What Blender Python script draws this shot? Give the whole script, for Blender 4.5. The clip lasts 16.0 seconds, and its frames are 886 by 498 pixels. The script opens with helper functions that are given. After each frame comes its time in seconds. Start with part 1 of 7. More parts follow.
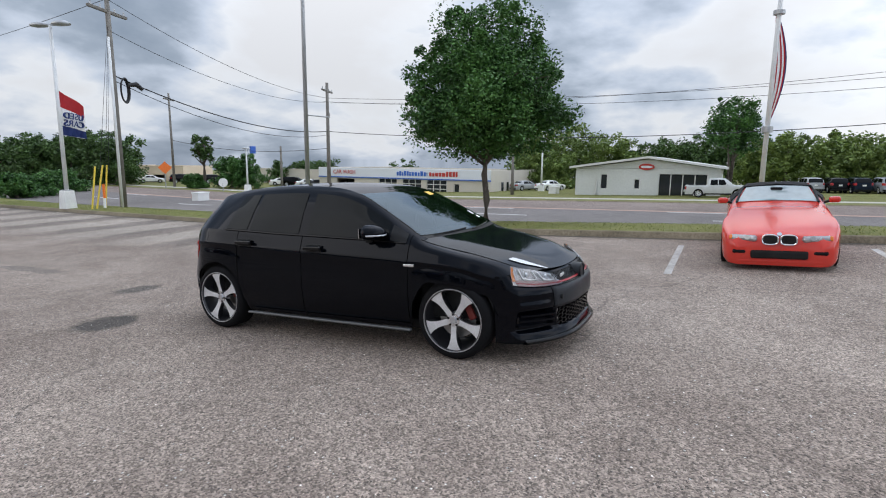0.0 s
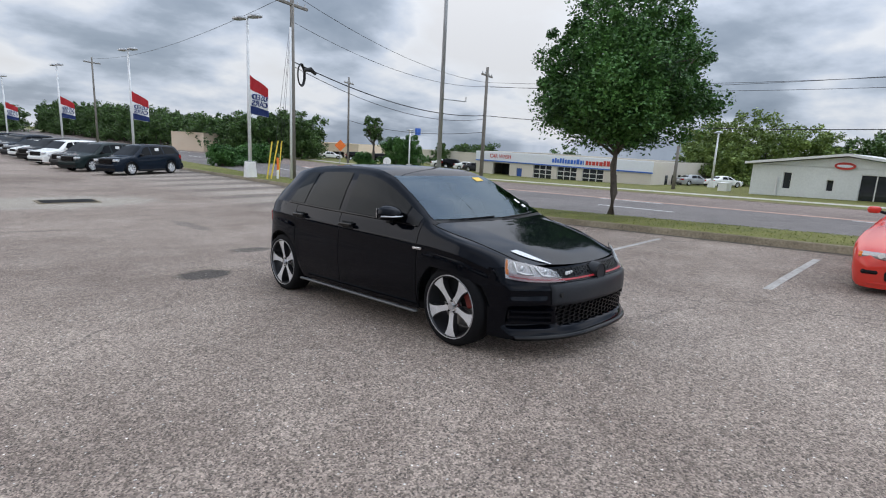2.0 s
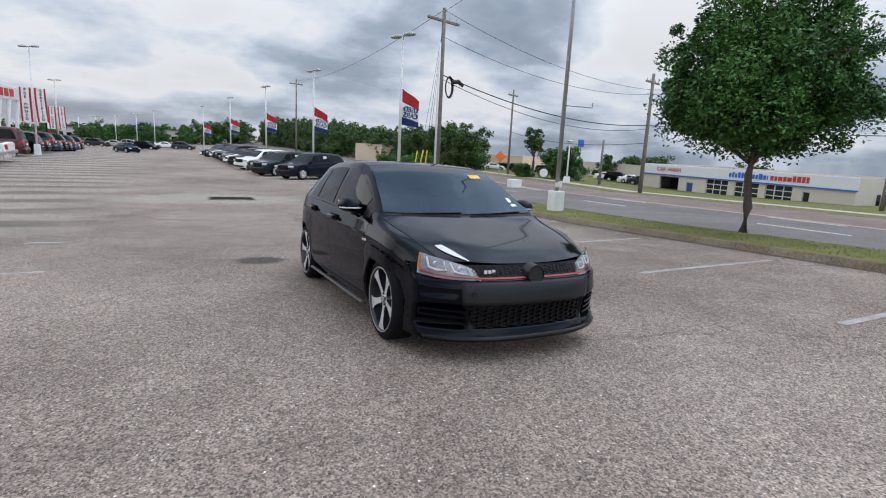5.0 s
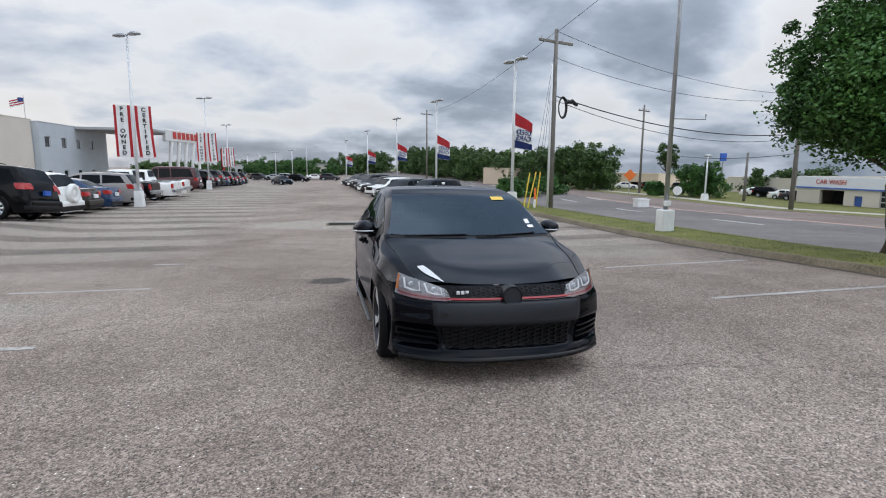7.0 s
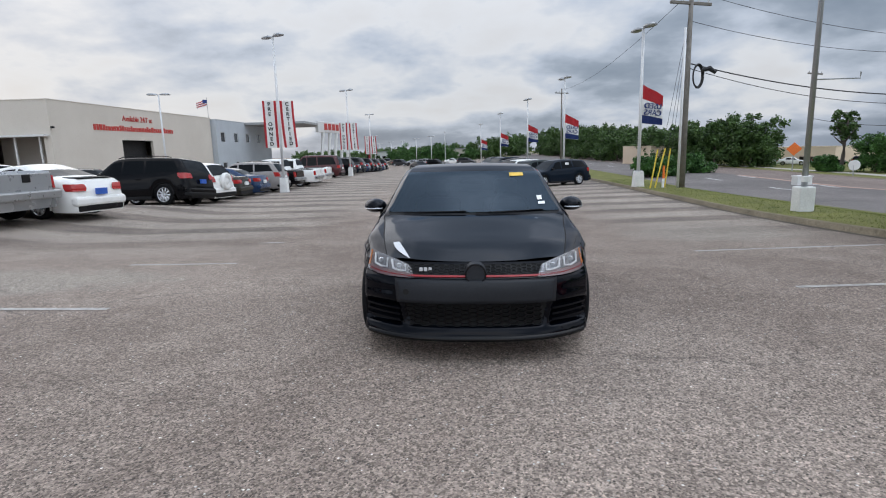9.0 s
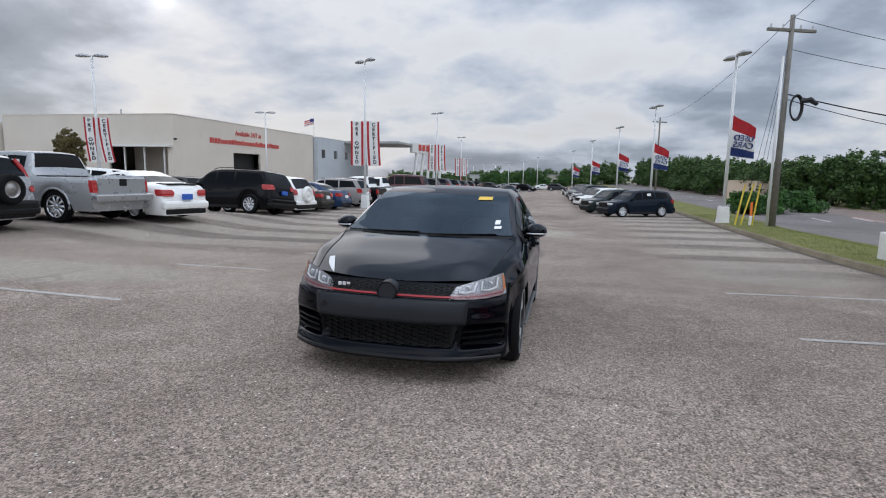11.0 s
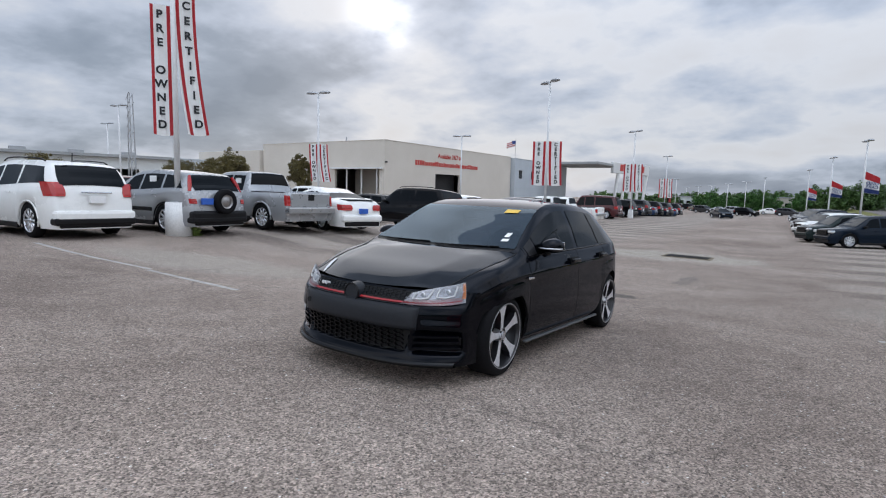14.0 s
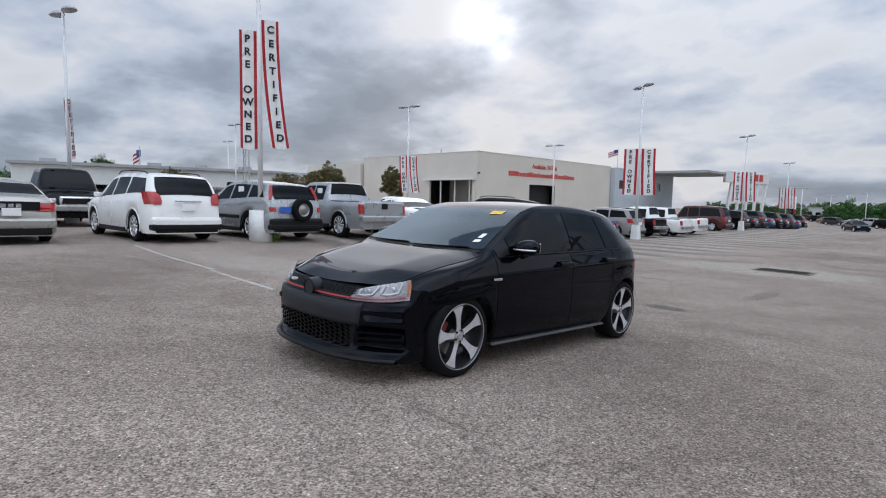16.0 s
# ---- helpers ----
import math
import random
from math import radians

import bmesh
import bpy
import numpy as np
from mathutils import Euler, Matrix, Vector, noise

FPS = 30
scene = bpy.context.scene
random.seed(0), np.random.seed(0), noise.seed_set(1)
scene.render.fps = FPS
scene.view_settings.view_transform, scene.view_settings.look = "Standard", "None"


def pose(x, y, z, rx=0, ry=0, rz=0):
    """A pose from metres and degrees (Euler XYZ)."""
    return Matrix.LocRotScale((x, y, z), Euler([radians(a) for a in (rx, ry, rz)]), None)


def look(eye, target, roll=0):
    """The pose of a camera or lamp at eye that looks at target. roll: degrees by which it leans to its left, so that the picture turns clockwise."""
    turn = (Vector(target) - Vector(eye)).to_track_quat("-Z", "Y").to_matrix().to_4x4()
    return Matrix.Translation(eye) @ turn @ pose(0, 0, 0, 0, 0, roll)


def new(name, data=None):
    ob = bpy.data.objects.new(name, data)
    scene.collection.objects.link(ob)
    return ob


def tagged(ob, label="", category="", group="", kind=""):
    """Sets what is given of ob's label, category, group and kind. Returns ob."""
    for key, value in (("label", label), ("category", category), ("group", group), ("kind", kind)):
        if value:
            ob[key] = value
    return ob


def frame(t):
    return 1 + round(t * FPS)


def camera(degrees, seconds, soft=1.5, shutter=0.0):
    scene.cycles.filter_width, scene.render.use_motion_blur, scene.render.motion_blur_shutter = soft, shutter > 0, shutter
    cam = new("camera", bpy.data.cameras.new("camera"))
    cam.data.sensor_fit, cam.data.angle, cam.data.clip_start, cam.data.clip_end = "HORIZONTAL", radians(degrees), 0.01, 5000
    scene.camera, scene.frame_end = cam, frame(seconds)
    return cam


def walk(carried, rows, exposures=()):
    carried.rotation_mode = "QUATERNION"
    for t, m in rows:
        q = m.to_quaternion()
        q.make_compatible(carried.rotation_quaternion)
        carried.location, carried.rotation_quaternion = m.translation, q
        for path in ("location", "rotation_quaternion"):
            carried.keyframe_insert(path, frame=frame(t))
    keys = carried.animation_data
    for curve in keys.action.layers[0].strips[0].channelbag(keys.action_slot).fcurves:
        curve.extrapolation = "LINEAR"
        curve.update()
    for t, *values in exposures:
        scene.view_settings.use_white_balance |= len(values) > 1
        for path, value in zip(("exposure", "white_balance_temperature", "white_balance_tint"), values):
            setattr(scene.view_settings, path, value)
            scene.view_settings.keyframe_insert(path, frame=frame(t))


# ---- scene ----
cam = camera(78.7, 16.0, 1.1)
PATH = [
    (0, (-4.533, -3.116, 1.638), (-2.782, -2.205, 1.316), 0.6),
    (0.5, (-4.404, -3.381, 1.662), (-2.726, -2.351, 1.311), 0.7),
    (1, (-4.268, -3.636, 1.671), (-2.689, -2.464, 1.304), 1.2),
    (1.5, (-4.041, -3.887, 1.633), (-2.561, -2.594, 1.264), 2.0),
    (2, (-3.823, -4.11, 1.675), (-2.427, -2.732, 1.284), 2.8),
    (2.5, (-3.605, -4.324, 1.632), (-2.283, -2.875, 1.239), 3.5),
    (3, (-3.367, -4.547, 1.642), (-2.125, -3.034, 1.233), 3.8),
    (3.5, (-3.114, -4.706, 1.63), (-1.95, -3.135, 1.211), 4.2),
    (4, (-2.816, -4.82, 1.601), (-1.737, -3.189, 1.184), 3.9),
    (6.5, (-1.553, -5.524, 1.622), (-0.999, -3.629, 1.308), 1.3),
    (7, (-1.262, -5.566, 1.633), (-0.836, -3.637, 1.325), 0.4),
    (7.5, (-0.978, -5.622, 1.587), (-0.692, -3.668, 1.27), -0.5),
    (8, (-0.663, -5.68, 1.597), (-0.527, -3.717, 1.238), -1.1),
    (8.5, (-0.358, -5.673, 1.579), (-0.359, -3.709, 1.203), -1.7),
    (9, (-0.045, -5.612, 1.557), (-0.135, -3.647, 1.194), -1.6),
    (11.5, (1.412, -5.496, 1.538), (0.88, -3.586, 1.273), 1.1),
    (12, (1.67, -5.426, 1.553), (1.016, -3.554, 1.294), 0.9),
    (12.5, (1.961, -5.357, 1.52), (1.191, -3.528, 1.275), 1.2),
    (13, (2.246, -5.277, 1.535), (1.355, -3.503, 1.298), 1.1),
    (13.5, (2.498, -5.149, 1.506), (1.498, -3.431, 1.281), 1.4),
    (14, (2.73, -4.967, 1.491), (1.626, -3.314, 1.273), 1.4),
    (14.5, (2.971, -4.795, 1.495), (1.764, -3.215, 1.281), 1.1),
    (15, (3.205, -4.634, 1.452), (1.914, -3.118, 1.256), 1.2),
    (15.5, (3.419, -4.465, 1.456), (2.064, -3.007, 1.265), 1.0),
    (16, (3.587, -4.277, 1.418), (2.191, -2.857, 1.234), 1.2),
]
walk(cam, [(t, look(eye, target, roll)) for t, eye, target, roll in PATH],
     [(0, 0.50, 6650, 11), (3.5, 0.48, 6650, 11), (7, 0.42, 6700, 11), (9, 0.33, 6700, 11), (12, 0.27, 6600, 12), (16, 0.26, 6500, 12)])

# ---- world, sun, exposure ----
SUN_WAY = Vector((-0.62, 0.70, 0.36))
world = bpy.data.worlds.new("overcast_sky")
scene.world = world
world.use_nodes = True
wt = world.node_tree
wt.nodes.clear()


def wnode(kind, **kw):
    n = wt.nodes.new(kind)
    for key, v in kw.items():
        if key in n.inputs:
            n.inputs[key].default_value = v
    return n


def wmath(op, a, b=None, clamp=False):
    n = wt.nodes.new("ShaderNodeMath")
    n.operation, n.use_clamp = op, clamp
    for sock, v in zip(n.inputs, (a, b)):
        if v is None:
            continue
        if isinstance(v, (int, float)):
            sock.default_value = v
        else:
            wt.links.new(v, sock)
    return n.outputs[0]


coord = wt.nodes.new("ShaderNodeTexCoord")
sep = wt.nodes.new("ShaderNodeSeparateXYZ")
wt.links.new(coord.outputs["Generated"], sep.inputs[0])
up = wmath("MAXIMUM", sep.outputs[2], 0.0)
flat = wt.nodes.new("ShaderNodeCombineXYZ")
near = wmath("ADD", wmath("MULTIPLY", up, 1.0), 0.30)
wt.links.new(wmath("DIVIDE", sep.outputs[0], near), flat.inputs[0])
wt.links.new(wmath("DIVIDE", sep.outputs[1], near), flat.inputs[1])
flat.inputs[2].default_value = 8.3
n1 = wnode("ShaderNodeTexNoise", Scale=1.25, Detail=6.0, Roughness=0.48, Distortion=0.15)
wt.links.new(flat.outputs[0], n1.inputs["Vector"])
n2 = wnode("ShaderNodeTexNoise", Scale=3.4, Detail=6.0, Roughness=0.55, Distortion=0.1)
wt.links.new(flat.outputs[0], n2.inputs["Vector"])
thick = wmath("ADD", wmath("MULTIPLY", n1.outputs[0], 0.76), wmath("MULTIPLY", n2.outputs[0], 0.24))
ramp = wt.nodes.new("ShaderNodeValToRGB")
cr = ramp.color_ramp
cr.elements[0].position, cr.elements[0].color = 0.28, (0.165, 0.21, 0.275, 1)
cr.elements[1].position, cr.elements[1].color = 0.66, (0.505, 0.528, 0.565, 1)
for at, tone in ((0.385, (0.235, 0.285, 0.358, 1)), (0.47, (0.38, 0.438, 0.53, 1)), (0.555, (0.535, 0.57, 0.62, 1))):
    cr.elements.new(at).color = tone
# the cover thins out towards the east
thick = wmath("ADD", wmath("MULTIPLY", wmath("SUBTRACT", thick, 0.5), 1.40), 0.49)
thick = wmath("ADD", thick, wmath("MULTIPLY", wmath("MULTIPLY", sep.outputs[0], up), 0.02))
# and is heavier in the west
west_side = wmath("MAXIMUM", wmath("SUBTRACT", wmath("MULTIPLY", sep.outputs[0], -1.0), 0.40), 0.0)
thick = wmath("SUBTRACT", thick, wmath("MULTIPLY", west_side, 0.13))
wt.links.new(thick, ramp.inputs[0])
sky = wt.nodes.new("ShaderNodeTexSky")
sky.sky_type, sky.sun_disc = "NISHITA", False
sky.sun_elevation = math.asin(SUN_WAY.normalized().z)
sky.sun_rotation = math.atan2(SUN_WAY.x, SUN_WAY.y)
dim = wt.nodes.new("ShaderNodeVectorMath")
dim.operation = "SCALE"
dim.inputs["Scale"].default_value = 0.08
wt.links.new(sky.outputs[0], dim.inputs[0])
mix = wt.nodes.new("ShaderNodeMix")
mix.data_type = "RGBA"
mix.inputs[0].default_value = 0.95
wt.links.new(dim.outputs[0], mix.inputs[6])
wt.links.new(ramp.outputs[0], mix.inputs[7])
# an overcast sky is brighter overhead than at the horizon
lift = wmath("ADD", wmath("MULTIPLY", wmath("MULTIPLY", up, up), 2.25), 0.98)
lift = wmath("MULTIPLY", lift, wmath("ADD", wmath("MULTIPLY", wmath("MULTIPLY", sep.outputs[0], wmath("MULTIPLY", up, up)), 1.1), 1.0))
# brighter towards the south
south = wmath("MULTIPLY", wmath("MAXIMUM", wmath("MULTIPLY", sep.outputs[1], -1.0), 0.0), wmath("SUBTRACT", 1.0, up))
lift = wmath("ADD", lift, wmath("MULTIPLY", south, 1.7))
sun_dot = wt.nodes.new("ShaderNodeVectorMath")
sun_dot.operation = "DOT_PRODUCT"
sun_dot.inputs[1].default_value = (-0.617, 0.731, 0.292)
wt.links.new(coord.outputs["Generated"], sun_dot.inputs[0])
glow = wmath("POWER", wmath("MAXIMUM", sun_dot.outputs["Value"], 0.0), 900.0)
glow = wmath("MULTIPLY", glow, wmath("MULTIPLY", wmath("SUBTRACT", thick, 0.42), 4.0, clamp=True))
lift = wmath("ADD", lift, wmath("MULTIPLY", glow, 1.8))
bg = wt.nodes.new("ShaderNodeBackground")
wt.links.new(mix.outputs[2], bg.inputs[0])
wt.links.new(wmath("MULTIPLY", lift, 1.0), bg.inputs[1])
out = wt.nodes.new("ShaderNodeOutputWorld")
wt.links.new(bg.outputs[0], out.inputs[0])
sun = new("sun", bpy.data.lights.new("sun", "SUN"))
sun.data.energy, sun.data.angle, sun.data.color = 0.4, radians(50), (1.0, 0.95, 0.88)
sun.matrix_world = look(SUN_WAY * 50, (0, 0, 0))

# ---- helpers for materials ----


def shader(name):
    m = bpy.data.materials.new(name)
    m.use_nodes = True
    t = m.node_tree
    return m, t, t.nodes["Principled BSDF"]


def node(t, kind, links=(), **kw):
    n = t.nodes.new(kind)
    for key, v in kw.items():
        if key in n.inputs:
            n.inputs[key].default_value = v
    for a, b in links:
        t.links.new(a, n.inputs[b])
    return n


def plain(name, color, rough=0.5, metal=0.0, spec=0.5, coat=0.0, vary=0.12, scale=6.0, bump=0.0, bump_scale=40.0):
    """A paint, plastic or metal with faint unevenness at two scales."""
    m, t, b = shader(name)
    c = node(t, "ShaderNodeTexCoord")
    a = node(t, "ShaderNodeTexNoise", [(c.outputs["Object"], "Vector")], Scale=scale, Detail=5.0, Roughness=0.6)
    f = node(t, "ShaderNodeTexNoise", [(c.outputs["Object"], "Vector")], Scale=scale * 9, Detail=3.0)
    s = node(t, "ShaderNodeMath")
    s.operation = "ADD"
    t.links.new(a.outputs[0], s.inputs[0])
    t.links.new(f.outputs[0], s.inputs[1])
    r = node(t, "ShaderNodeMapRange", [(s.outputs[0], "Value")])
    r.inputs["From Min"].default_value, r.inputs["From Max"].default_value = 0.7, 1.3
    r.inputs["To Min"].default_value, r.inputs["To Max"].default_value = 1 - vary, 1 + vary
    v = node(t, "ShaderNodeVectorMath")
    v.operation = "SCALE"
    v.inputs[0].default_value = color
    t.links.new(r.outputs[0], v.inputs["Scale"])
    t.links.new(v.outputs[0], b.inputs["Base Color"])
    rr = node(t, "ShaderNodeMapRange", [(a.outputs[0], "Value")])
    rr.inputs["From Min"].default_value, rr.inputs["From Max"].default_value = 0.3, 0.7
    rr.inputs["To Min"].default_value, rr.inputs["To Max"].default_value = max(0.0, rough * 0.85), min(1.0, rough * 1.15)
    t.links.new(rr.outputs[0], b.inputs["Roughness"])
    b.inputs["Metallic"].default_value = metal
    b.inputs["Specular IOR Level"].default_value = spec
    b.inputs["Coat Weight"].default_value = coat
    b.inputs["Coat Roughness"].default_value = 0.04
    if bump:
        g = node(t, "ShaderNodeTexNoise", [(c.outputs["Object"], "Vector")], Scale=bump_scale, Detail=4.0)
        p = node(t, "ShaderNodeBump", [(g.outputs[0], "Height")], Strength=bump, Distance=0.01)
        t.links.new(p.outputs[0], b.inputs["Normal"])
    return m


MAT = {}


def paint(color, rough=0.25, metal=0.0, coat=1.0):
    key = ("paint", color, rough, metal)
    if key not in MAT:
        dark = max(color) < 0.06
        MAT[key] = plain("car_paint", color, 0.12 if dark else rough, metal, 0.16 if dark else 0.35, 0.0 if dark else coat * 0.35, 0.02, 1.5)
    return MAT[key]



def gloss_black(name, color, rough, gloss, ior):
    """Black lacquer: a nearly black body under a clear gloss that is weakened by wear and dust."""
    m, t, b = shader(name)
    c = node(t, "ShaderNodeTexCoord").outputs["Object"]
    dust = node(t, "ShaderNodeTexNoise", [(c, "Vector")], Scale=2.2, Detail=6.0, Roughness=0.65)
    fine = node(t, "ShaderNodeTexNoise", [(c, "Vector")], Scale=45.0, Detail=3.0)
    rr = node(t, "ShaderNodeMapRange", [(dust.outputs[0], "Value")])
    rr.inputs["From Min"].default_value, rr.inputs["From Max"].default_value = 0.3, 0.7
    rr.inputs["To Min"].default_value, rr.inputs["To Max"].default_value = rough * 0.7, rough * 1.4
    tone = node(t, "ShaderNodeMapRange", [(fine.outputs[0], "Value")])
    tone.inputs["To Min"].default_value, tone.inputs["To Max"].default_value = 0.6, 1.4
    v = node(t, "ShaderNodeVectorMath")
    v.operation = "SCALE"
    v.inputs[0].default_value = color
    t.links.new(tone.outputs[0], v.inputs["Scale"])
    under = node(t, "ShaderNodeBsdfDiffuse", [(v.outputs[0], "Color")])
    top = node(t, "ShaderNodeBsdfGlossy", [(rr.outputs[0], "Roughness")])
    top.inputs["Color"].default_value = (*gloss, 1)
    fr = node(t, "ShaderNodeFresnel")
    fr.inputs["IOR"].default_value = ior
    mx = node(t, "ShaderNodeMixShader", [(fr.outputs[0], 0), (under.outputs[0], 1), (top.outputs[0], 2)])
    t.nodes.remove(b)
    t.links.new(mx.outputs[0], t.nodes["Material Output"].inputs["Surface"])
    return m


BLACK_PAINT = gloss_black("black_car_paint", (0.0015, 0.002, 0.0035), 0.03, (0.78, 0.80, 0.86), 1.29)
TINT = gloss_black("tinted_glass", (0.0025, 0.003, 0.0035), 0.015, (0.60, 0.63, 0.66), 1.33)
RUBBER = plain("rubber", (0.007, 0.007, 0.008), 0.8, 0, 0.15, 0, 0.25, 8, 0.15, 60)
TRIM = plain("black_plastic", (0.006, 0.006, 0.007), 0.5, 0, 0.25, 0, 0.15, 6)
GRILLE = plain("gloss_black_plastic", (0.003, 0.003, 0.004), 0.2, 0, 0.25, 0, 0.1)
ALLOY = plain("machined_alloy", (0.72, 0.73, 0.75), 0.28, 0.9, 0.5, 0, 0.08)
ALLOY_FACE = plain("turned_alloy_face", (0.70, 0.70, 0.71), 0.42, 0.45, 0.5, 0, 0.15, 14)
ALLOY_DARK = plain("dark_alloy", (0.025, 0.025, 0.028), 0.35, 0.3, 0.5, 0.3)
STEEL = plain("brake_steel", (0.35, 0.34, 0.33), 0.4, 0.9)
RED_PLASTIC = plain("red_lamp_lens", (0.42, 0.012, 0.012), 0.1, 0, 0.5, 0.6, 0.08)
RED_TRIM = plain("red_trim", (0.34, 0.02, 0.025), 0.3)
AMBER_DARK = plain("smoked_amber_lens", (0.60, 0.17, 0.025), 0.15, 0, 0.5, 0.5)
AMBER = plain("amber_lens", (0.75, 0.17, 0.01), 0.12, 0, 0.5, 0.6)
CLEAR_LAMP = plain("lamp_lens", (0.62, 0.64, 0.66), 0.06, 0.35, 0.6, 0.8, 0.2, 18)
CHROME = plain("chrome", (0.75, 0.76, 0.78), 0.1, 1.0)
WHITE_SIGN = plain("white_vinyl", (0.88, 0.88, 0.87), 0.5, 0, 0.4, 0, 0.05)
CONCRETE_W = plain("white_painted_concrete", (0.80, 0.80, 0.78), 0.8, 0, 0.3, 0, 0.12, 3, 0.25, 25)
POLE_WHITE = plain("white_painted_steel", (0.72, 0.73, 0.73), 0.45, 0, 0.5, 0, 0.08, 3)
POLE_GALV = plain("galvanised_steel", (0.42, 0.43, 0.44), 0.45, 0.6, 0.5, 0, 0.15, 4)
WOOD_POLE = plain("weathered_pole_wood", (0.20, 0.185, 0.165), 0.9, 0, 0.2, 0, 0.3, 5, 0.4, 30)
WIRE = plain("cable_rubber", (0.01, 0.01, 0.011), 0.6)
YELLOW = plain("yellow_plastic", (0.75, 0.55, 0.06), 0.45)
ORANGE = plain("orange_sign_sheet", (0.9, 0.2, 0.03), 0.5)
BLUE = plain("blue_plate", (0.03, 0.12, 0.50), 0.4)
RED_CLOTH = plain("red_vinyl", (0.55, 0.05, 0.06), 0.6, 0, 0.3, 0, 0.12, 4)
BLUE_CLOTH = plain("navy_vinyl", (0.035, 0.06, 0.20), 0.6, 0, 0.3, 0, 0.12, 4)
INK = plain("black_lettering", (0.012, 0.012, 0.014), 0.6)


# ---- shape of the ground ----


def smooth(a, b, v):
    u = min(1.0, max(0.0, (v - a) / (b - a)))
    return u * u * (3 - 2 * u)


def lot_z(x, y):
    """Height of the paved lot, which falls towards a drain."""
    if y < 4:
        z = -0.055 * max(y, -30)
    elif y < 12:
        z = -0.22 - 0.055 * (y - 4) + 0.035 * (y - 4) ** 2 / 16
    elif y < 36:
        z = -0.52 - 0.02 * (y - 12)
    else:
        z = -1.0 - 0.03 * max(0, min(y, 85) - 60)
    # the stalls by the dealership lie a little higher
    side = smooth(-8.5, -13.5, x) * (1 - smooth(12, 20, y)) * smooth(-12, -4, y)
    z += (0.085 - 0.013 * y - z) * side
    return z - 0.013 * x * math.exp(-((x / 2.5) ** 2)) + 0.012 * min(7, max(0, x - 1.5))


def kerb_x(y):
    return 6.9 + 0.055 * min(y, 40)


def road_z(y):
    return -0.4 - 0.03 * min(26, max(-14, y))


def ground_z(x, y):
    """Height of the ground sheet anywhere."""
    k = kerb_x(y)
    near = lot_z(min(x, k), y)
    if x <= k:
        return near
    r = road_z(y)
    if x < k + 4.6:
        u = (x - k) / 4.6
        return (near + 0.12) * (1 - smooth(0.35, 1.0, u)) + (r + 0.1) * smooth(0.35, 1.0, u)
    if x < k + 18.6:
        return r
    # beyond the buildings the land falls away
    return r + 0.1 - 0.012 * min(40, x - k - 14) - 0.026 * max(0, x - k - 50)


def set_on(x, y, rz=0.0, dz=0.0):
    return pose(x, y, ground_z(x, y) + dz, 0, 0, rz)


def tilted(x, y, rz=0.0, half=1.3):
    """The pose of a car standing on the ground, nose towards -y before it is turned by rz."""
    a = radians(rz)
    fwd, side = Vector((-math.sin(a), math.cos(a))), Vector((math.cos(a), math.sin(a)))
    zf = ground_z(x + fwd.x * half, y + fwd.y * half)
    zb = ground_z(x - fwd.x * half, y - fwd.y * half)
    zl = ground_z(x + side.x * 0.75, y + side.y * 0.75)
    zr = ground_z(x - side.x * 0.75, y - side.y * 0.75)
    vy = Vector((fwd.x, fwd.y, (zf - zb) / (2 * half))).normalized()
    vx = Vector((side.x, side.y, (zl - zr) / 1.5)).normalized()
    vz = vx.cross(vy).normalized()
    vx = vy.cross(vz)
    m = Matrix((vx, vy, vz)).transposed().to_4x4()
    m.translation = (x, y, (zf + zb + zl + zr) / 4)
    return m


# ---- mesh helpers ----


def mesh_object(name, bm, material, smooth_faces=False):
    me = bpy.data.meshes.new(name)
    bmesh.ops.recalc_face_normals(bm, faces=bm.faces)
    bm.to_mesh(me)
    bm.free()
    for m in material if isinstance(material, (list, tuple)) else (material,):
        me.materials.append(m)
    if smooth_faces:
        me.polygons.foreach_set("use_smooth", [True] * len(me.polygons))
    return new(name, me)


def part(name, bm, material, parent, label="", smooth_faces=False):
    ob = mesh_object(name, bm, material, smooth_faces)
    ob.parent = parent
    return tagged(ob, label)


def thing(name, m, label, category, group="", kind=""):
    ob = new(name)
    ob.empty_display_size = 0.2
    ob.matrix_world = m
    return tagged(ob, label, category, group, kind)


def add_box(bm, lo, hi, bevel=0.0, m=None):
    made = bmesh.ops.create_cube(bm, size=1.0)["verts"]
    for v in made:
        v.co = Vector(((v.co.x + 0.5) * (hi[0] - lo[0]) + lo[0], (v.co.y + 0.5) * (hi[1] - lo[1]) + lo[1], (v.co.z + 0.5) * (hi[2] - lo[2]) + lo[2]))
    if bevel:
        edges = list({e for v in made for e in v.link_edges})
        made = bmesh.ops.bevel(bm, geom=edges, offset=bevel, segments=2, affect="EDGES", profile=0.5)["verts"]
    if m is not None:
        bmesh.ops.transform(bm, matrix=m, verts=list({*made}))
    return made


def box(lo, hi, bevel=0.0, m=None):
    bm = bmesh.new()
    add_box(bm, lo, hi, bevel, m)
    return bm


def add_tube(bm, a, b, ra, rb=None, n=12, caps=True):
    a, b = Vector(a), Vector(b)
    rb = ra if rb is None else rb
    turn = (b - a).to_track_quat("Z", "Y").to_matrix()
    rings = []
    for p, r in ((a, ra), (b, rb)):
        rings.append([bm.verts.new(p + turn @ Vector((r * math.cos(2 * math.pi * k / n), r * math.sin(2 * math.pi * k / n), 0))) for k in range(n)])
    for k in range(n):
        bm.faces.new((rings[0][k], rings[0][(k + 1) % n], rings[1][(k + 1) % n], rings[1][k]))
    if caps:
        bm.faces.new(rings[0][::-1])
        bm.faces.new(rings[1])


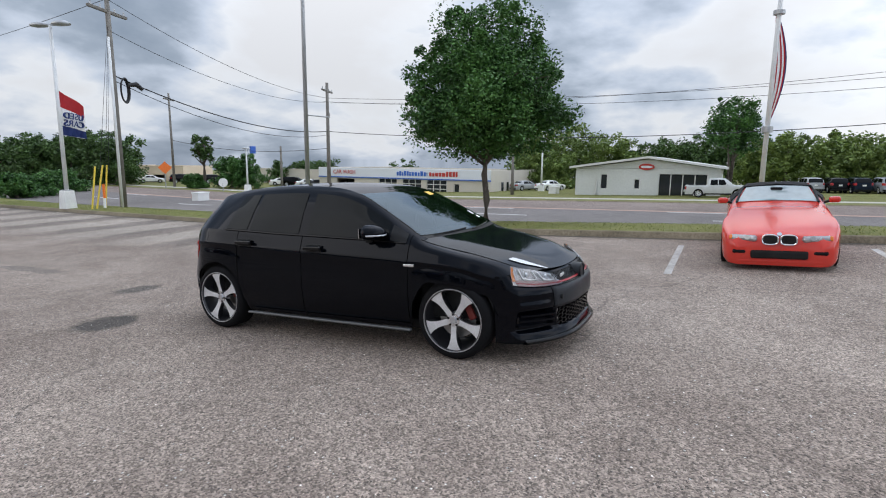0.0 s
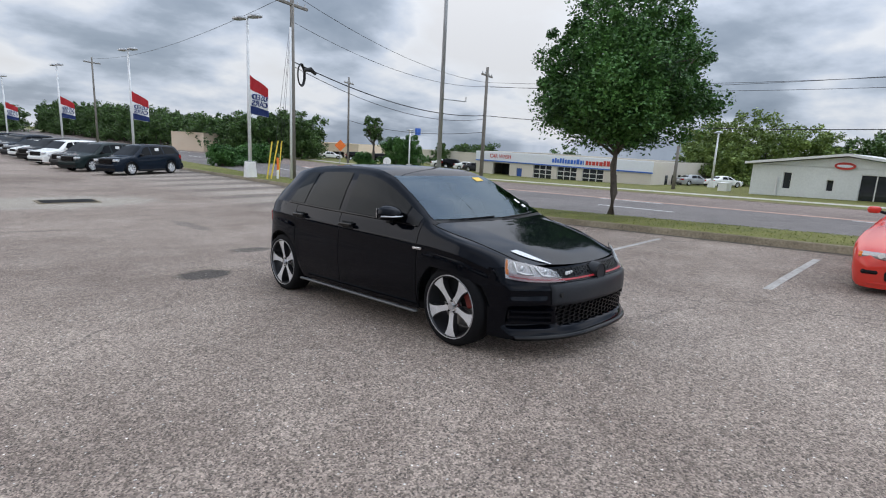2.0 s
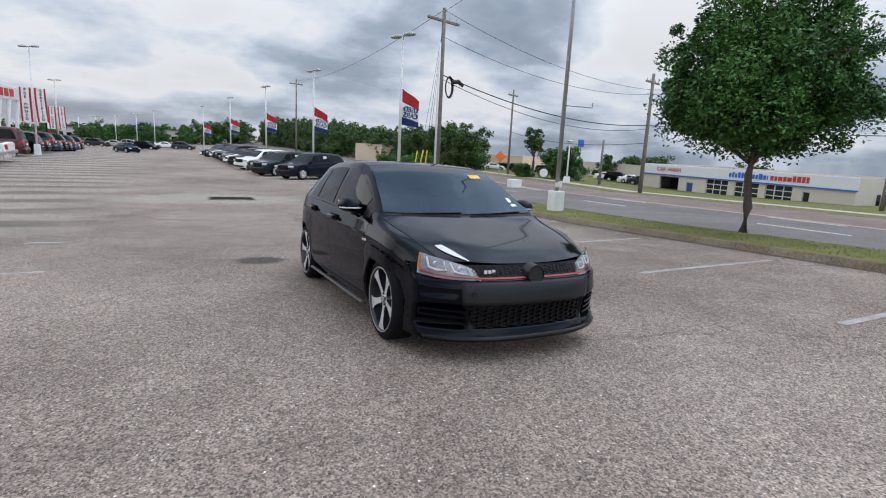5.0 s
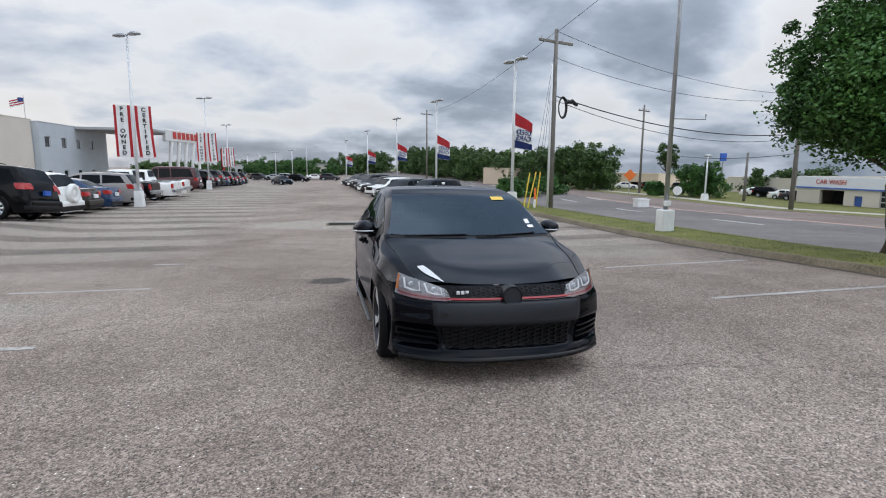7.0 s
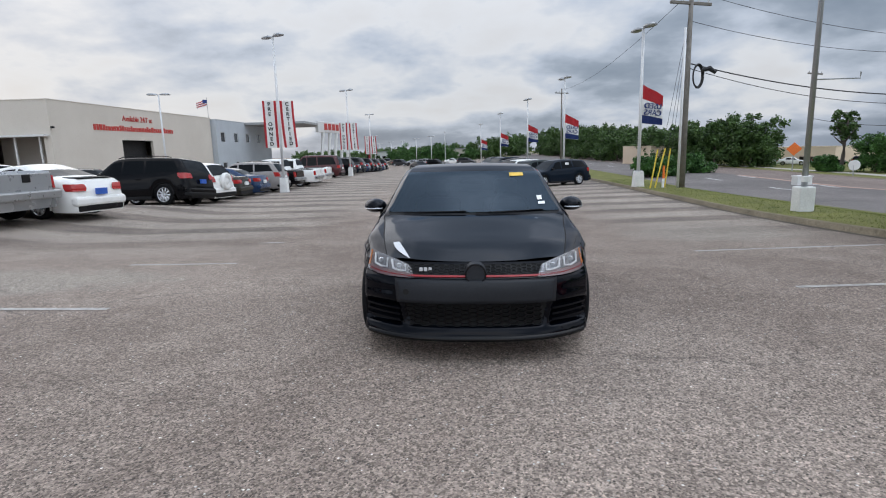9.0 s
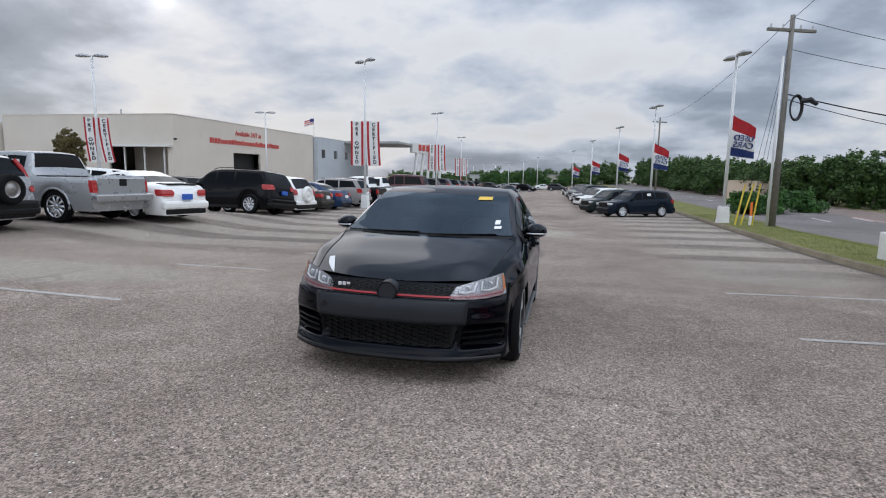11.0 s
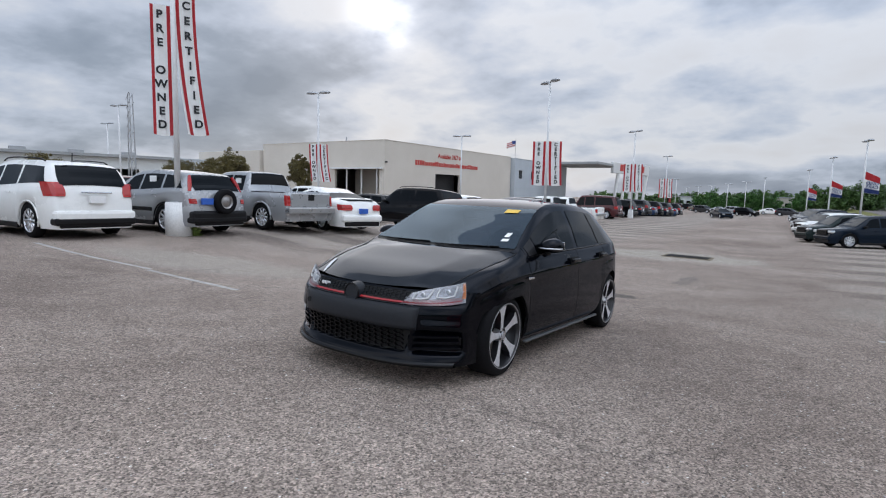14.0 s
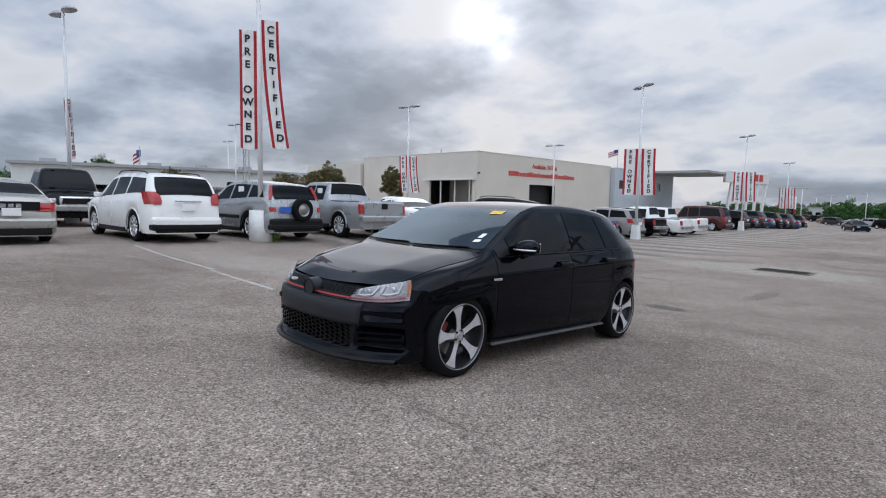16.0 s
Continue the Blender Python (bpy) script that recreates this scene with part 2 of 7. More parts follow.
def tube(a, b, ra, rb=None, n=12):
    bm = bmesh.new()
    add_tube(bm, a, b, ra, rb, n)
    return bm


def add_path(bm, pts, radii, n=8):
    """A pipe through points, with a radius at each."""
    pts = [Vector(p) for p in pts]
    rings = []
    for i, p in enumerate(pts):
        way = (pts[min(i + 1, len(pts) - 1)] - pts[max(i - 1, 0)]).normalized()
        turn = way.to_track_quat("Z", "Y").to_matrix()
        r = radii[i] if isinstance(radii, (list, tuple)) else radii
        rings.append([bm.verts.new(p + turn @ Vector((r * math.cos(2 * math.pi * k / n), r * math.sin(2 * math.pi * k / n), 0))) for k in range(n)])
    for a, b in zip(rings, rings[1:]):
        for k in range(n):
            bm.faces.new((a[k], a[(k + 1) % n], b[(k + 1) % n], b[k]))
    bm.faces.new(rings[0][::-1])
    bm.faces.new(rings[-1])


def add_grid(bm, rows, mat=0, closed=False):
    """Faces between rows of points, all rows equally long. Returns the rows of vertices."""
    vs = [[bm.verts.new(p) for p in row] for row in rows]
    for a, b in zip(vs, vs[1:]):
        span = range(len(a) if closed else len(a) - 1)
        for k in span:
            q = (a[k], a[(k + 1) % len(a)], b[(k + 1) % len(a)], b[k])
            try:
                bm.faces.new(q).material_index = mat
            except ValueError:
                pass
    return vs


def add_slab(bm, outline, thick, m=None):
    """A flat plate: an outline of (x, z) points in the plane y = 0, thickened along y."""
    front = [bm.verts.new((x, -thick / 2, z)) for x, z in outline]
    back = [bm.verts.new((x, thick / 2, z)) for x, z in outline]
    bm.faces.new(front)
    bm.faces.new(back[::-1])
    n = len(outline)
    for k in range(n):
        bm.faces.new((front[k], back[k], back[(k + 1) % n], front[(k + 1) % n]))
    if m is not None:
        bmesh.ops.transform(bm, matrix=m, verts=front + back)


def spline(keys, v):
    """A smooth value between keyed numbers or rows of numbers."""
    if v <= keys[0][0]:
        return keys[0][1]
    if v >= keys[-1][0]:
        return keys[-1][1]
    for i in range(len(keys) - 1):
        if v <= keys[i + 1][0]:
            break
    (a, p), (b, q) = keys[i], keys[i + 1]
    o = keys[i - 1] if i else None
    w = keys[i + 2] if i + 2 < len(keys) else None
    u = (v - a) / (b - a)

    def one(p0, p1, o1, w1):
        m0 = (p1 - o1) / (b - o[0]) * (b - a) if o else p1 - p0
        m1 = (w1 - p0) / (w[0] - a) * (b - a) if w else p1 - p0
        return (2 * u**3 - 3 * u**2 + 1) * p0 + (u**3 - 2 * u**2 + u) * m0 + (3 * u**2 - 2 * u**3) * p1 + (u**3 - u**2) * m1

    if isinstance(p, (int, float)):
        return one(p, q, o[1] if o else 0, w[1] if w else 0)
    return tuple(one(p[k], q[k], o[1][k] if o else 0, w[1][k] if w else 0) for k in range(len(p)))


def lettering(text, size, parent, m, material, name="lettering", depth=0.004, weight=0.0):
    """Words as a mesh: upright in the plane y = 0, read from the -y side."""
    cu = bpy.data.curves.new("words", "FONT")
    cu.body, cu.size, cu.extrude, cu.align_x, cu.align_y = text, size, depth, "CENTER", "CENTER"
    cu.offset = size * weight
    tmp = bpy.data.objects.new("words", cu)
    me = bpy.data.meshes.new_from_object(tmp)
    bpy.data.objects.remove(tmp)
    me.transform(m @ pose(0, 0, 0, 90, 0, 0))
    me.materials.clear()
    me.materials.append(material)
    ob = new(name, me)
    ob.parent = parent
    return ob

# ---- ground materials ----


def asphalt(name, dark, light, chip, bands=False):
    """Worn asphalt with stone chips, patches, stains and, in the stalls, streaks of dirt."""
    m, t, b = shader(name)
    c = node(t, "ShaderNodeTexCoord").outputs["Object"]
    big = node(t, "ShaderNodeTexNoise", [(c, "Vector")], Scale=0.22, Detail=6.0, Roughness=0.6, Distortion=0.6)
    mid = node(t, "ShaderNodeTexNoise", [(c, "Vector")], Scale=1.7, Detail=6.0, Roughness=0.65)
    grit = node(t, "ShaderNodeTexVoronoi", [(c, "Vector")], Scale=105.0)
    fine = node(t, "ShaderNodeTexNoise", [(c, "Vector")], Scale=60.0, Detail=4.0, Roughness=0.7)
    base = node(t, "ShaderNodeMix")
    base.data_type = "RGBA"
    base.inputs[6].default_value, base.inputs[7].default_value = (*dark, 1), (*light, 1)
    k = node(t, "ShaderNodeMath")
    k.operation = "MULTIPLY_ADD"
    t.links.new(mid.outputs[0], k.inputs[0])
    k.inputs[1].default_value = 0.45
    t.links.new(big.outputs[0], k.inputs[2])
    r = node(t, "ShaderNodeMapRange", [(k.outputs[0], "Value")])
    r.inputs["From Min"].default_value, r.inputs["From Max"].default_value = 0.55, 0.92
    t.links.new(r.outputs[0], base.inputs[0])
    col = base.outputs[2]
    sepx = node(t, "ShaderNodeSeparateXYZ", [(c, 0)])

    def mth(op, p, q=None, clamp=False):
        n = t.nodes.new("ShaderNodeMath")
        n.operation, n.use_clamp = op, clamp
        for sock, v in zip(n.inputs, (p, q)):
            if isinstance(v, (int, float)):
                sock.default_value = v
            elif v is not None:
                t.links.new(v, sock)
        return n.outputs[0]

    def blend(fac, a, bcol):
        n = node(t, "ShaderNodeMix")
        n.data_type = "RGBA"
        t.links.new(fac, n.inputs[0])
        t.links.new(a, n.inputs[6])
        n.inputs[7].default_value = (*bcol, 1)
        return n.outputs[2]

    if bands:
        x, y = sepx.outputs[0], sepx.outputs[1]
        wob = mth("MULTIPLY", big.outputs[0], 2.2)
        wave = mth("SINE", mth("ADD", mth("MULTIPLY", y, 2 * math.pi / 2.75), wob))
        wave = mth("MULTIPLY", mth("ADD", wave, 0.1), 1.6, True)
        streak = node(t, "ShaderNodeTexNoise", Scale=1.0, Detail=5.0)
        st = node(t, "ShaderNodeMapping", [(c, "Vector")])
        st.inputs["Scale"].default_value = (0.18, 1.6, 1)
        t.links.new(st.outputs[0], streak.inputs["Vector"])
        west = mth("MULTIPLY", mth("MULTIPLY", mth("SUBTRACT", -3.5, x), 0.5, True), mth("MULTIPLY", mth("ADD", x, 14.5), 0.5, True))
        east = mth("MULTIPLY", mth("SUBTRACT", x, 2.9), 0.6, True)
        ahead = mth("MULTIPLY", mth("SUBTRACT", y, 3.0), 0.2, True)
        stall = mth("MULTIPLY", mth("ADD", west, east, True), ahead)
        fac = mth("MULTIPLY", mth("MULTIPLY", wave, streak.outputs[0]), mth("MULTIPLY", stall, 0.95))
        pale = mth("MULTIPLY", mth("SUBTRACT", 1.0, wave), mth("MULTIPLY", stall, 0.45))
        col = blend(pale, col, (0.43, 0.385, 0.33))
        col = blend(fac, col, (0.12, 0.11, 0.10))
        # pale worn apron of the drain and old oil stains
        for cx, cy, rx, ry, tone, strength in ((-1.0, 14.6, 3.4, 2.2, (0.40, 0.36, 0.305), 0.7), (-1.2, 2.72, 0.36, 0.36, (0.055, 0.05, 0.045), 0.85),
                                               (0.15, 4.3, 0.36, 0.3, (0.07, 0.065, 0.06), 0.7), (0.6, 8.2, 0.2, 1.2, (0.13, 0.12, 0.11), 0.5), (-7.3, 1.3, 3.7, 1.25, (0.38, 0.34, 0.29), 0.6), (4.9, 5.4, 1.9, 1.6, (0.38, 0.34, 0.29), 0.4)):
            dx = mth("DIVIDE", mth("SUBTRACT", x, cx), rx)
            dy = mth("DIVIDE", mth("SUBTRACT", y, cy), ry)
            d = mth("SQRT", mth("ADD", mth("MULTIPLY", dx, dx), mth("MULTIPLY", dy, dy)))
            d = mth("ADD", d, mth("MULTIPLY", mth("SUBTRACT", mid.outputs[0], 0.5), 1.3))
            col = blend(mth("MULTIPLY", mth("MULTIPLY", mth("SUBTRACT", 1.0, d), 3.0, True), strength), col, tone)
    # hairline cracks, closed here and there
    bent = node(t, "ShaderNodeVectorMath")
    bent.operation = "MULTIPLY_ADD"
    t.links.new(mid.outputs["Color"], bent.inputs[0])
    bent.inputs[1].default_value = (0.7, 0.7, 0.0)
    t.links.new(c, bent.inputs[2])
    crack = node(t, "ShaderNodeTexVoronoi", [(bent.outputs[0], "Vector")], Scale=0.21)
    crack.feature = "DISTANCE_TO_EDGE"
    line = mth("SUBTRACT", 1.0, mth("MULTIPLY", crack.outputs["Distance"], 210.0), True)
    line = mth("MULTIPLY", line, mth("MULTIPLY", mth("SUBTRACT", big.outputs[0], 0.42), 7.0, True))
    col = blend(mth("MULTIPLY", line, 0.5), col, (0.07, 0.06, 0.055))
    chips = node(t, "ShaderNodeMapRange", [(grit.outputs["Color"], "Value")])
    chips.inputs["From Min"].default_value, chips.inputs["From Max"].default_value = 0.15, 0.95
    chips.inputs["To Min"].default_value, chips.inputs["To Max"].default_value = 1 - 0.58 * chip, 1 + 0.85 * chip
    grain = node(t, "ShaderNodeMapRange", [(fine.outputs[0], "Value")])
    grain.inputs["From Min"].default_value, grain.inputs["From Max"].default_value = 0.3, 0.7
    grain.inputs["To Min"].default_value, grain.inputs["To Max"].default_value = 0.75, 1.25
    both = mth("MULTIPLY", chips.outputs[0], grain.outputs[0])
    if bands:
        # coarser stones, and a few pale or dark pebbles pressed in among them
        stones = node(t, "ShaderNodeTexVoronoi", [(c, "Vector")], Scale=48.0)
        pick = node(t, "ShaderNodeSeparateColor", [(stones.outputs["Color"], 0)])
        tone = mth("ADD", mth("MULTIPLY", pick.outputs[1], 0.46), 0.745)
        both = mth("MULTIPLY", both, tone)
        dot = mth("MULTIPLY", mth("SUBTRACT", 0.36, stones.outputs["Distance"]), 9.0, True)
        col = blend(mth("MULTIPLY", dot, mth("GREATER_THAN", pick.outputs[0], 0.965)), col, (0.62, 0.60, 0.56))
        col = blend(mth("MULTIPLY", dot, mth("LESS_THAN", pick.outputs[0], 0.03)), col, (0.05, 0.045, 0.04))
    v = node(t, "ShaderNodeVectorMath")
    v.operation = "SCALE"
    t.links.new(col, v.inputs[0])
    t.links.new(both, v.inputs["Scale"])
    t.links.new(v.outputs[0], b.inputs["Base Color"])
    b.inputs["Roughness"].default_value = 0.85
    b.inputs["Specular IOR Level"].default_value = 0.3
    h = mth("ADD", mth("MULTIPLY", grit.outputs["Distance"], -1.0), mth("MULTIPLY", fine.outputs[0], 0.8))
    if bands:
        h = mth("ADD", h, mth("MULTIPLY", stones.outputs["Distance"], -0.9))
    p = node(t, "ShaderNodeBump", [(h, "Height")], Strength=0.8, Distance=0.009)
    t.links.new(p.outputs[0], b.inputs["Normal"])
    return m


def patchy(name, dark, light, scale, rough=0.9, bump=0.6, fine=30.0):
    m, t, b = shader(name)
    c = node(t, "ShaderNodeTexCoord").outputs["Object"]
    a = node(t, "ShaderNodeTexNoise", [(c, "Vector")], Scale=scale, Detail=8.0, Roughness=0.65)
    f = node(t, "ShaderNodeTexNoise", [(c, "Vector")], Scale=fine, Detail=4.0, Roughness=0.7)
    s = node(t, "ShaderNodeMath")
    s.operation = "ADD"
    t.links.new(a.outputs[0], s.inputs[0])
    t.links.new(f.outputs[0], s.inputs[1])
    r = node(t, "ShaderNodeMapRange", [(s.outputs[0], "Value")])
    r.inputs["From Min"].default_value, r.inputs["From Max"].default_value = 0.7, 1.3
    x = node(t, "ShaderNodeMix")
    x.data_type = "RGBA"
    x.inputs[6].default_value, x.inputs[7].default_value = (*dark, 1), (*light, 1)
    t.links.new(r.outputs[0], x.inputs[0])
    t.links.new(x.outputs[2], b.inputs["Base Color"])
    b.inputs["Roughness"].default_value = rough
    b.inputs["Specular IOR Level"].default_value = 0.25
    p = node(t, "ShaderNodeBump", [(f.outputs[0], "Height")], Strength=bump, Distance=0.02)
    t.links.new(p.outputs[0], b.inputs["Normal"])
    return m


LOT = asphalt("lot_asphalt", (0.206, 0.161, 0.133), (0.366, 0.298, 0.250), 1.0, True)
ROAD_RED = asphalt("red_brown_road_asphalt", (0.18, 0.14, 0.122), (0.27, 0.215, 0.19), 0.3)
ROAD = asphalt("road_asphalt", (0.145, 0.13, 0.124), (0.22, 0.198, 0.188), 0.3)
GRASS = patchy("mown_grass", (0.075, 0.088, 0.022), (0.235, 0.225, 0.07), 1.2)
CENTRE_PAINT = patchy("faded_yellow_paint", (0.36, 0.23, 0.19), (0.56, 0.37, 0.30), 2.0, 0.8, 0.3, 18)
KERB = patchy("kerb_concrete", (0.095, 0.075, 0.048), (0.32, 0.265, 0.185), 1.1, 0.85, 0.5, 25)
PATH_CONC = patchy("pavement_concrete", (0.40, 0.37, 0.33), (0.55, 0.52, 0.47), 0.8, 0.85, 0.3, 25)
LINE_PAINT = patchy("worn_line_paint", (0.26, 0.23, 0.205), (0.60, 0.58, 0.55), 2.6, 0.8, 0.3, 18)
LANE_PAINT = patchy("white_lane_paint", (0.55, 0.54, 0.52), (0.78, 0.77, 0.75), 2.0, 0.8, 0.2, 18)
WALL_TAN = patchy("tan_stucco", (0.58, 0.53, 0.46), (0.69, 0.64, 0.565), 0.25, 0.9, 0.2, 12)
WALL_PEACH = patchy("peach_stucco", (0.68, 0.54, 0.41), (0.78, 0.64, 0.50), 0.3, 0.9, 0.2, 12)
WALL_WHITE = patchy("painted_block", (0.60, 0.62, 0.60), (0.72, 0.74, 0.72), 0.5, 0.85, 0.2, 8)
WALL_GREY = patchy("grey_cladding", (0.42, 0.46, 0.49), (0.53, 0.57, 0.60), 0.5, 0.7, 0.1, 8)
ROOF_GREY = patchy("roof_sheet", (0.28, 0.29, 0.29), (0.40, 0.41, 0.41), 0.6, 0.7, 0.2, 8)
# near-black colour that stands for the shade of unlit interiors
DARK_HOLE = plain("interior_shade_black", (0.012, 0.012, 0.013), 0.7)

# ---- ground ----


def build_ground():
    ys = [-400, -250, -150, -90, -60, -40, -30, -24]
    ys += [-20 + 0.8 * k for k in range(88)]
    ys += [52, 56, 60, 66, 74, 84, 96, 120, 160, 220, 300, 420]
    lot = [-400, -260, -160, -100, -70, -50, -38, -30, -25, -21] + [-18 + k for k in range(15)] + [-2.6 + 0.4 * k for k in range(14)]
    bm = bmesh.new()
    rows = []
    for y in ys:
        k = kerb_x(y)
        row = [(x, y, ground_z(x, y)) for x in lot]
        row += [(3.0 + (k - 3.0) * f, y, ground_z(3.0 + (k - 3.0) * f, y)) for f in (0.25, 0.5, 0.75, 1.0)]
        top = lot_z(k, y) + 0.12
        row += [(k + 0.02, y, top - 0.01)]
        for d in (0.17, 0.7, 1.3, 2.0, 2.8, 3.6, 4.3, 4.58):
            row.append((k + d, y, ground_z(k + d, y) + (0 if d > 0.2 else 0.0)))
        for d in (4.62, 7.0, 10.0, 13.0, 16.0, 18.58):
            row.append((k + d, y, road_z(y)))
        for d in (18.62, 18.8, 20.6, 22.0, 24, 27, 32, 42, 60, 90, 140, 220, 420):
            row.append((k + d, y, ground_z(k + d, y)))
        rows.append(row)
    vs = [[bm.verts.new(p) for p in row] for row in rows]
    nlot = len(lot) + 4
    for a, b in zip(vs, vs[1:]):
        for i in range(len(a) - 1):
            f = bm.faces.new((a[i], a[i + 1], b[i + 1], b[i]))
            if i < nlot - 1:
                f.material_index = 0
            elif i < nlot + 1:
                f.material_index = 3
            elif i < nlot + 8:
                f.material_index = 1
            elif i < nlot + 9:
                f.material_index = 3
            elif i < nlot + 14:
                f.material_index = 2
            elif i < nlot + 16:
                f.material_index = 3
            elif i < nlot + 17:
                f.material_index = 1
            elif i < nlot + 18:
                f.material_index = 4
            else:
                f.material_index = 1
            f.smooth = True
    ob = mesh_object("ground", bm, [LOT, GRASS, ROAD, KERB, PATH_CONC])
    tagged(ob, "worn grey asphalt lot with grass verge, kerb and road", "ground", kind="structure")


build_ground()


def ground_strip(name, a, b, width, material, label, lift=0.005, steps=8):
    """A painted strip lying on the ground from a to b."""
    a, b = Vector(a), Vector(b)
    side = (b - a).normalized()
    side = Vector((-side.y, side.x)) * width / 2
    bm = bmesh.new()
    rows = []
    for i in range(steps + 1):
        p = a + (b - a) * i / steps
        rows.append([(q.x, q.y, ground_z(q.x, q.y) + lift) for q in (p - side, p + side)])
    add_grid(bm, rows)
    return tagged(mesh_object(name, bm, material), label, "road marking", "painted lines", "structure")


for a, b in (((-3.76, -0.38), (-6.5, -0.2)), ((3.45, 0.12), (6.3, 0.1)), ((3.55, 2.97), (6.5, 3.0)), ((3.25, -2.5), (5.9, -2.49)), ((4.0, -5.3), (6.0, -5.25)), ((-6.6, -0.1), (-11.8, 0.05)), ((-3.7, 2.65), (-5.5, 2.72)), ((-3.9, 5.5), (-4.45, 5.52))):
    ground_strip("parking_line", a, b, 0.1, LINE_PAINT, "faded white parking line on asphalt")
for k in range(11):
    y = -26 + 10.0 * k
    ground_strip("lane_dash", (kerb_x(y) + 9.45, y), (kerb_x(y + 3.2) + 9.45, y + 3.2), 0.17, LANE_PAINT, "white dashed lane line on the road", 0.009)
    ground_strip("lane_dash", (kerb_x(y) + 12.7, y + 1.8), (kerb_x(y + 5) + 12.7, y + 5.0), 0.17, LANE_PAINT, "white dashed lane line on the road", 0.009)
ground_strip("turn_lane", (kerb_x(-60) + 15.85, -60), (kerb_x(40) + 15.85, 40), 5.3, ROAD_RED, "reddish brown worn asphalt of the far lanes", 0.004, 80)
ground_strip("turn_lane", (kerb_x(40) + 15.85, 40), (kerb_x(40) + 15.85, 200), 5.3, ROAD_RED, "reddish brown worn asphalt of the far lanes", 0.004, 80)
ground_strip("centre_line", (kerb_x(-40) + 13.1, -40), (kerb_x(40) + 13.1, 40), 0.42, CENTRE_PAINT, "faded reddish yellow centre line on the road", 0.009, 60)

# ---- parked cars: one builder, many shapes ----


class Shape:
    """A car's outline: keyed along its length, nose at -y."""

    def __init__(self, top, belt, width, roof_w, axles, wheel_r, clear=0.2, track=None, hood_drop=0.05, sill_in=0.05):
        self.top, self.belt, self.width, self.roof_w = top, belt, width, roof_w
        self.axles, self.r, self.clear = axles, wheel_r, clear
        self.drop, self.sill_in = hood_drop, sill_in
        self.high = max(v for _, v in top)
        self.y0, self.y1 = top[0][0], top[-1][0]
        self.track = track or max(v for _, v in width) - 0.03

    def section(self, y):
        """Half a section at y: nine points (x, z) from the sill to the centre of the top."""
        zt, zb, w = spline(self.top, y), spline(self.belt, y), spline(self.width, y)
        low = self.clear
        for a in self.axles:
            d = abs(y - a)
            ra = self.r + 0.065
            if d < ra:
                low = max(low, self.r + math.sqrt(ra * ra - d * d) - 0.01)
        low = min(low, min(zb, zt) - 0.16)
        over = zt - zb
        cabin = smooth(-0.02, 0.10, over)
        zb = min(zb, zt - 0.01)
        mid = low + (zb - low) * 0.5
        pts = [(w - self.sill_in, low), (w - 0.012, low + (zb - low) * 0.14), (w, mid), (w - 0.012, zb - (zb - low) * 0.18), (w - 0.05, zb)]
        full = min(1.0, max(0.0, over / max(0.05, self.high - zb)))
        rw = (w - 0.05) + (self.roof_w - (w - 0.05)) * full
        hi = [(rw, zt - 0.075), (rw - 0.07, zt - 0.022), (rw * 0.55, zt - 0.004), (0.0, zt + 0.006)]
        flat = [(w - 0.075, zt - self.drop * 0.55), (w - 0.16, zt - self.drop * 0.22), (w * 0.5, zt - 0.004), (0.0, zt + 0.006)]
        flat[0] = (flat[0][0], max(flat[0][1], zb))
        return pts + [(f[0] + (h[0] - f[0]) * cabin, f[1] + (h[1] - f[1]) * cabin) for f, h in zip(flat, hi)]

    def shell(self, step=0.07):
        """The painted skin as one bmesh."""
        n = max(12, int((self.y1 - self.y0) / step))
        ys = [self.y0 + (self.y1 - self.y0) * k / n for k in range(n + 1)]
        bm = bmesh.new()
        rows = []
        for y in ys:
            half = self.section(y)
            rows.append([(-x, y, z) for x, z in half] + [(x, y, z) for x, z in half[-2::-1]])
        vs = add_grid(bm, rows)
        for row in (vs[0], vs[-1]):
            bm.faces.new(row)
        return bm

    def side(self, y, v, sgn, out=0.004):
        """A point on the glass line of one side, v from the belt (0) to the roof edge (1)."""
        s = self.section(y)
        (x0, z0), (x1, z1) = s[4], s[5]
        return Vector((sgn * (x0 + (x1 - x0) * v + out), y, z0 + (z1 - z0) * v))

    def side_pane(self, sgn, b0, b1, t0, t1, v0=0.06, v1=0.9, n=6, out=0.005):
        """A window of one side: from b0 to b1 along the belt, t0 to t1 along the roof."""
        bm = bmesh.new()
        rows = []
        for i in range(n + 1):
            v = v0 + (v1 - v0) * i / n
            u = i / n
            ya, yb = b0 + (t0 - b0) * u, b1 + (t1 - b1) * u
            rows.append([self.side(ya + (yb - ya) * k / n, v, sgn, out) for k in range(n + 1)])
        add_grid(bm, rows)
        return bm

    def top_pane(self, y0, y1, inset=0.06, out=0.006, n=8):
        """The windscreen or rear window, across the top between two places."""
        bm = bmesh.new()
        rows = []
        way = 1 if y1 > y0 else -1
        for i in range(n + 1):
            y = y0 + (y1 - y0) * i / n
            half = [Vector(p) for p in self.section(y)[5:]]
            half[0] = half[0] + (half[1] - half[0]) * 0.35
            full = [Vector((-p.x, p.y)) for p in half] + half[-2::-1]
            w = max(abs(p.x) for p in full)
            row = []
            for k in range(n * 2 + 1):
                x = (-1 + k / n) * max(0.05, w - inset)
                for p, q in zip(full, full[1:]):
                    if p.x - 1e-6 <= x <= q.x + 1e-6 and q.x > p.x:
                        z = p.y + (q.y - p.y) * (x - p.x) / (q.x - p.x)
                        break
                row.append((x, y - out * 0.7 * way * (1 if spline(self.top, y1) > spline(self.top, y0) else -1), z + out))
            rows.append(row)
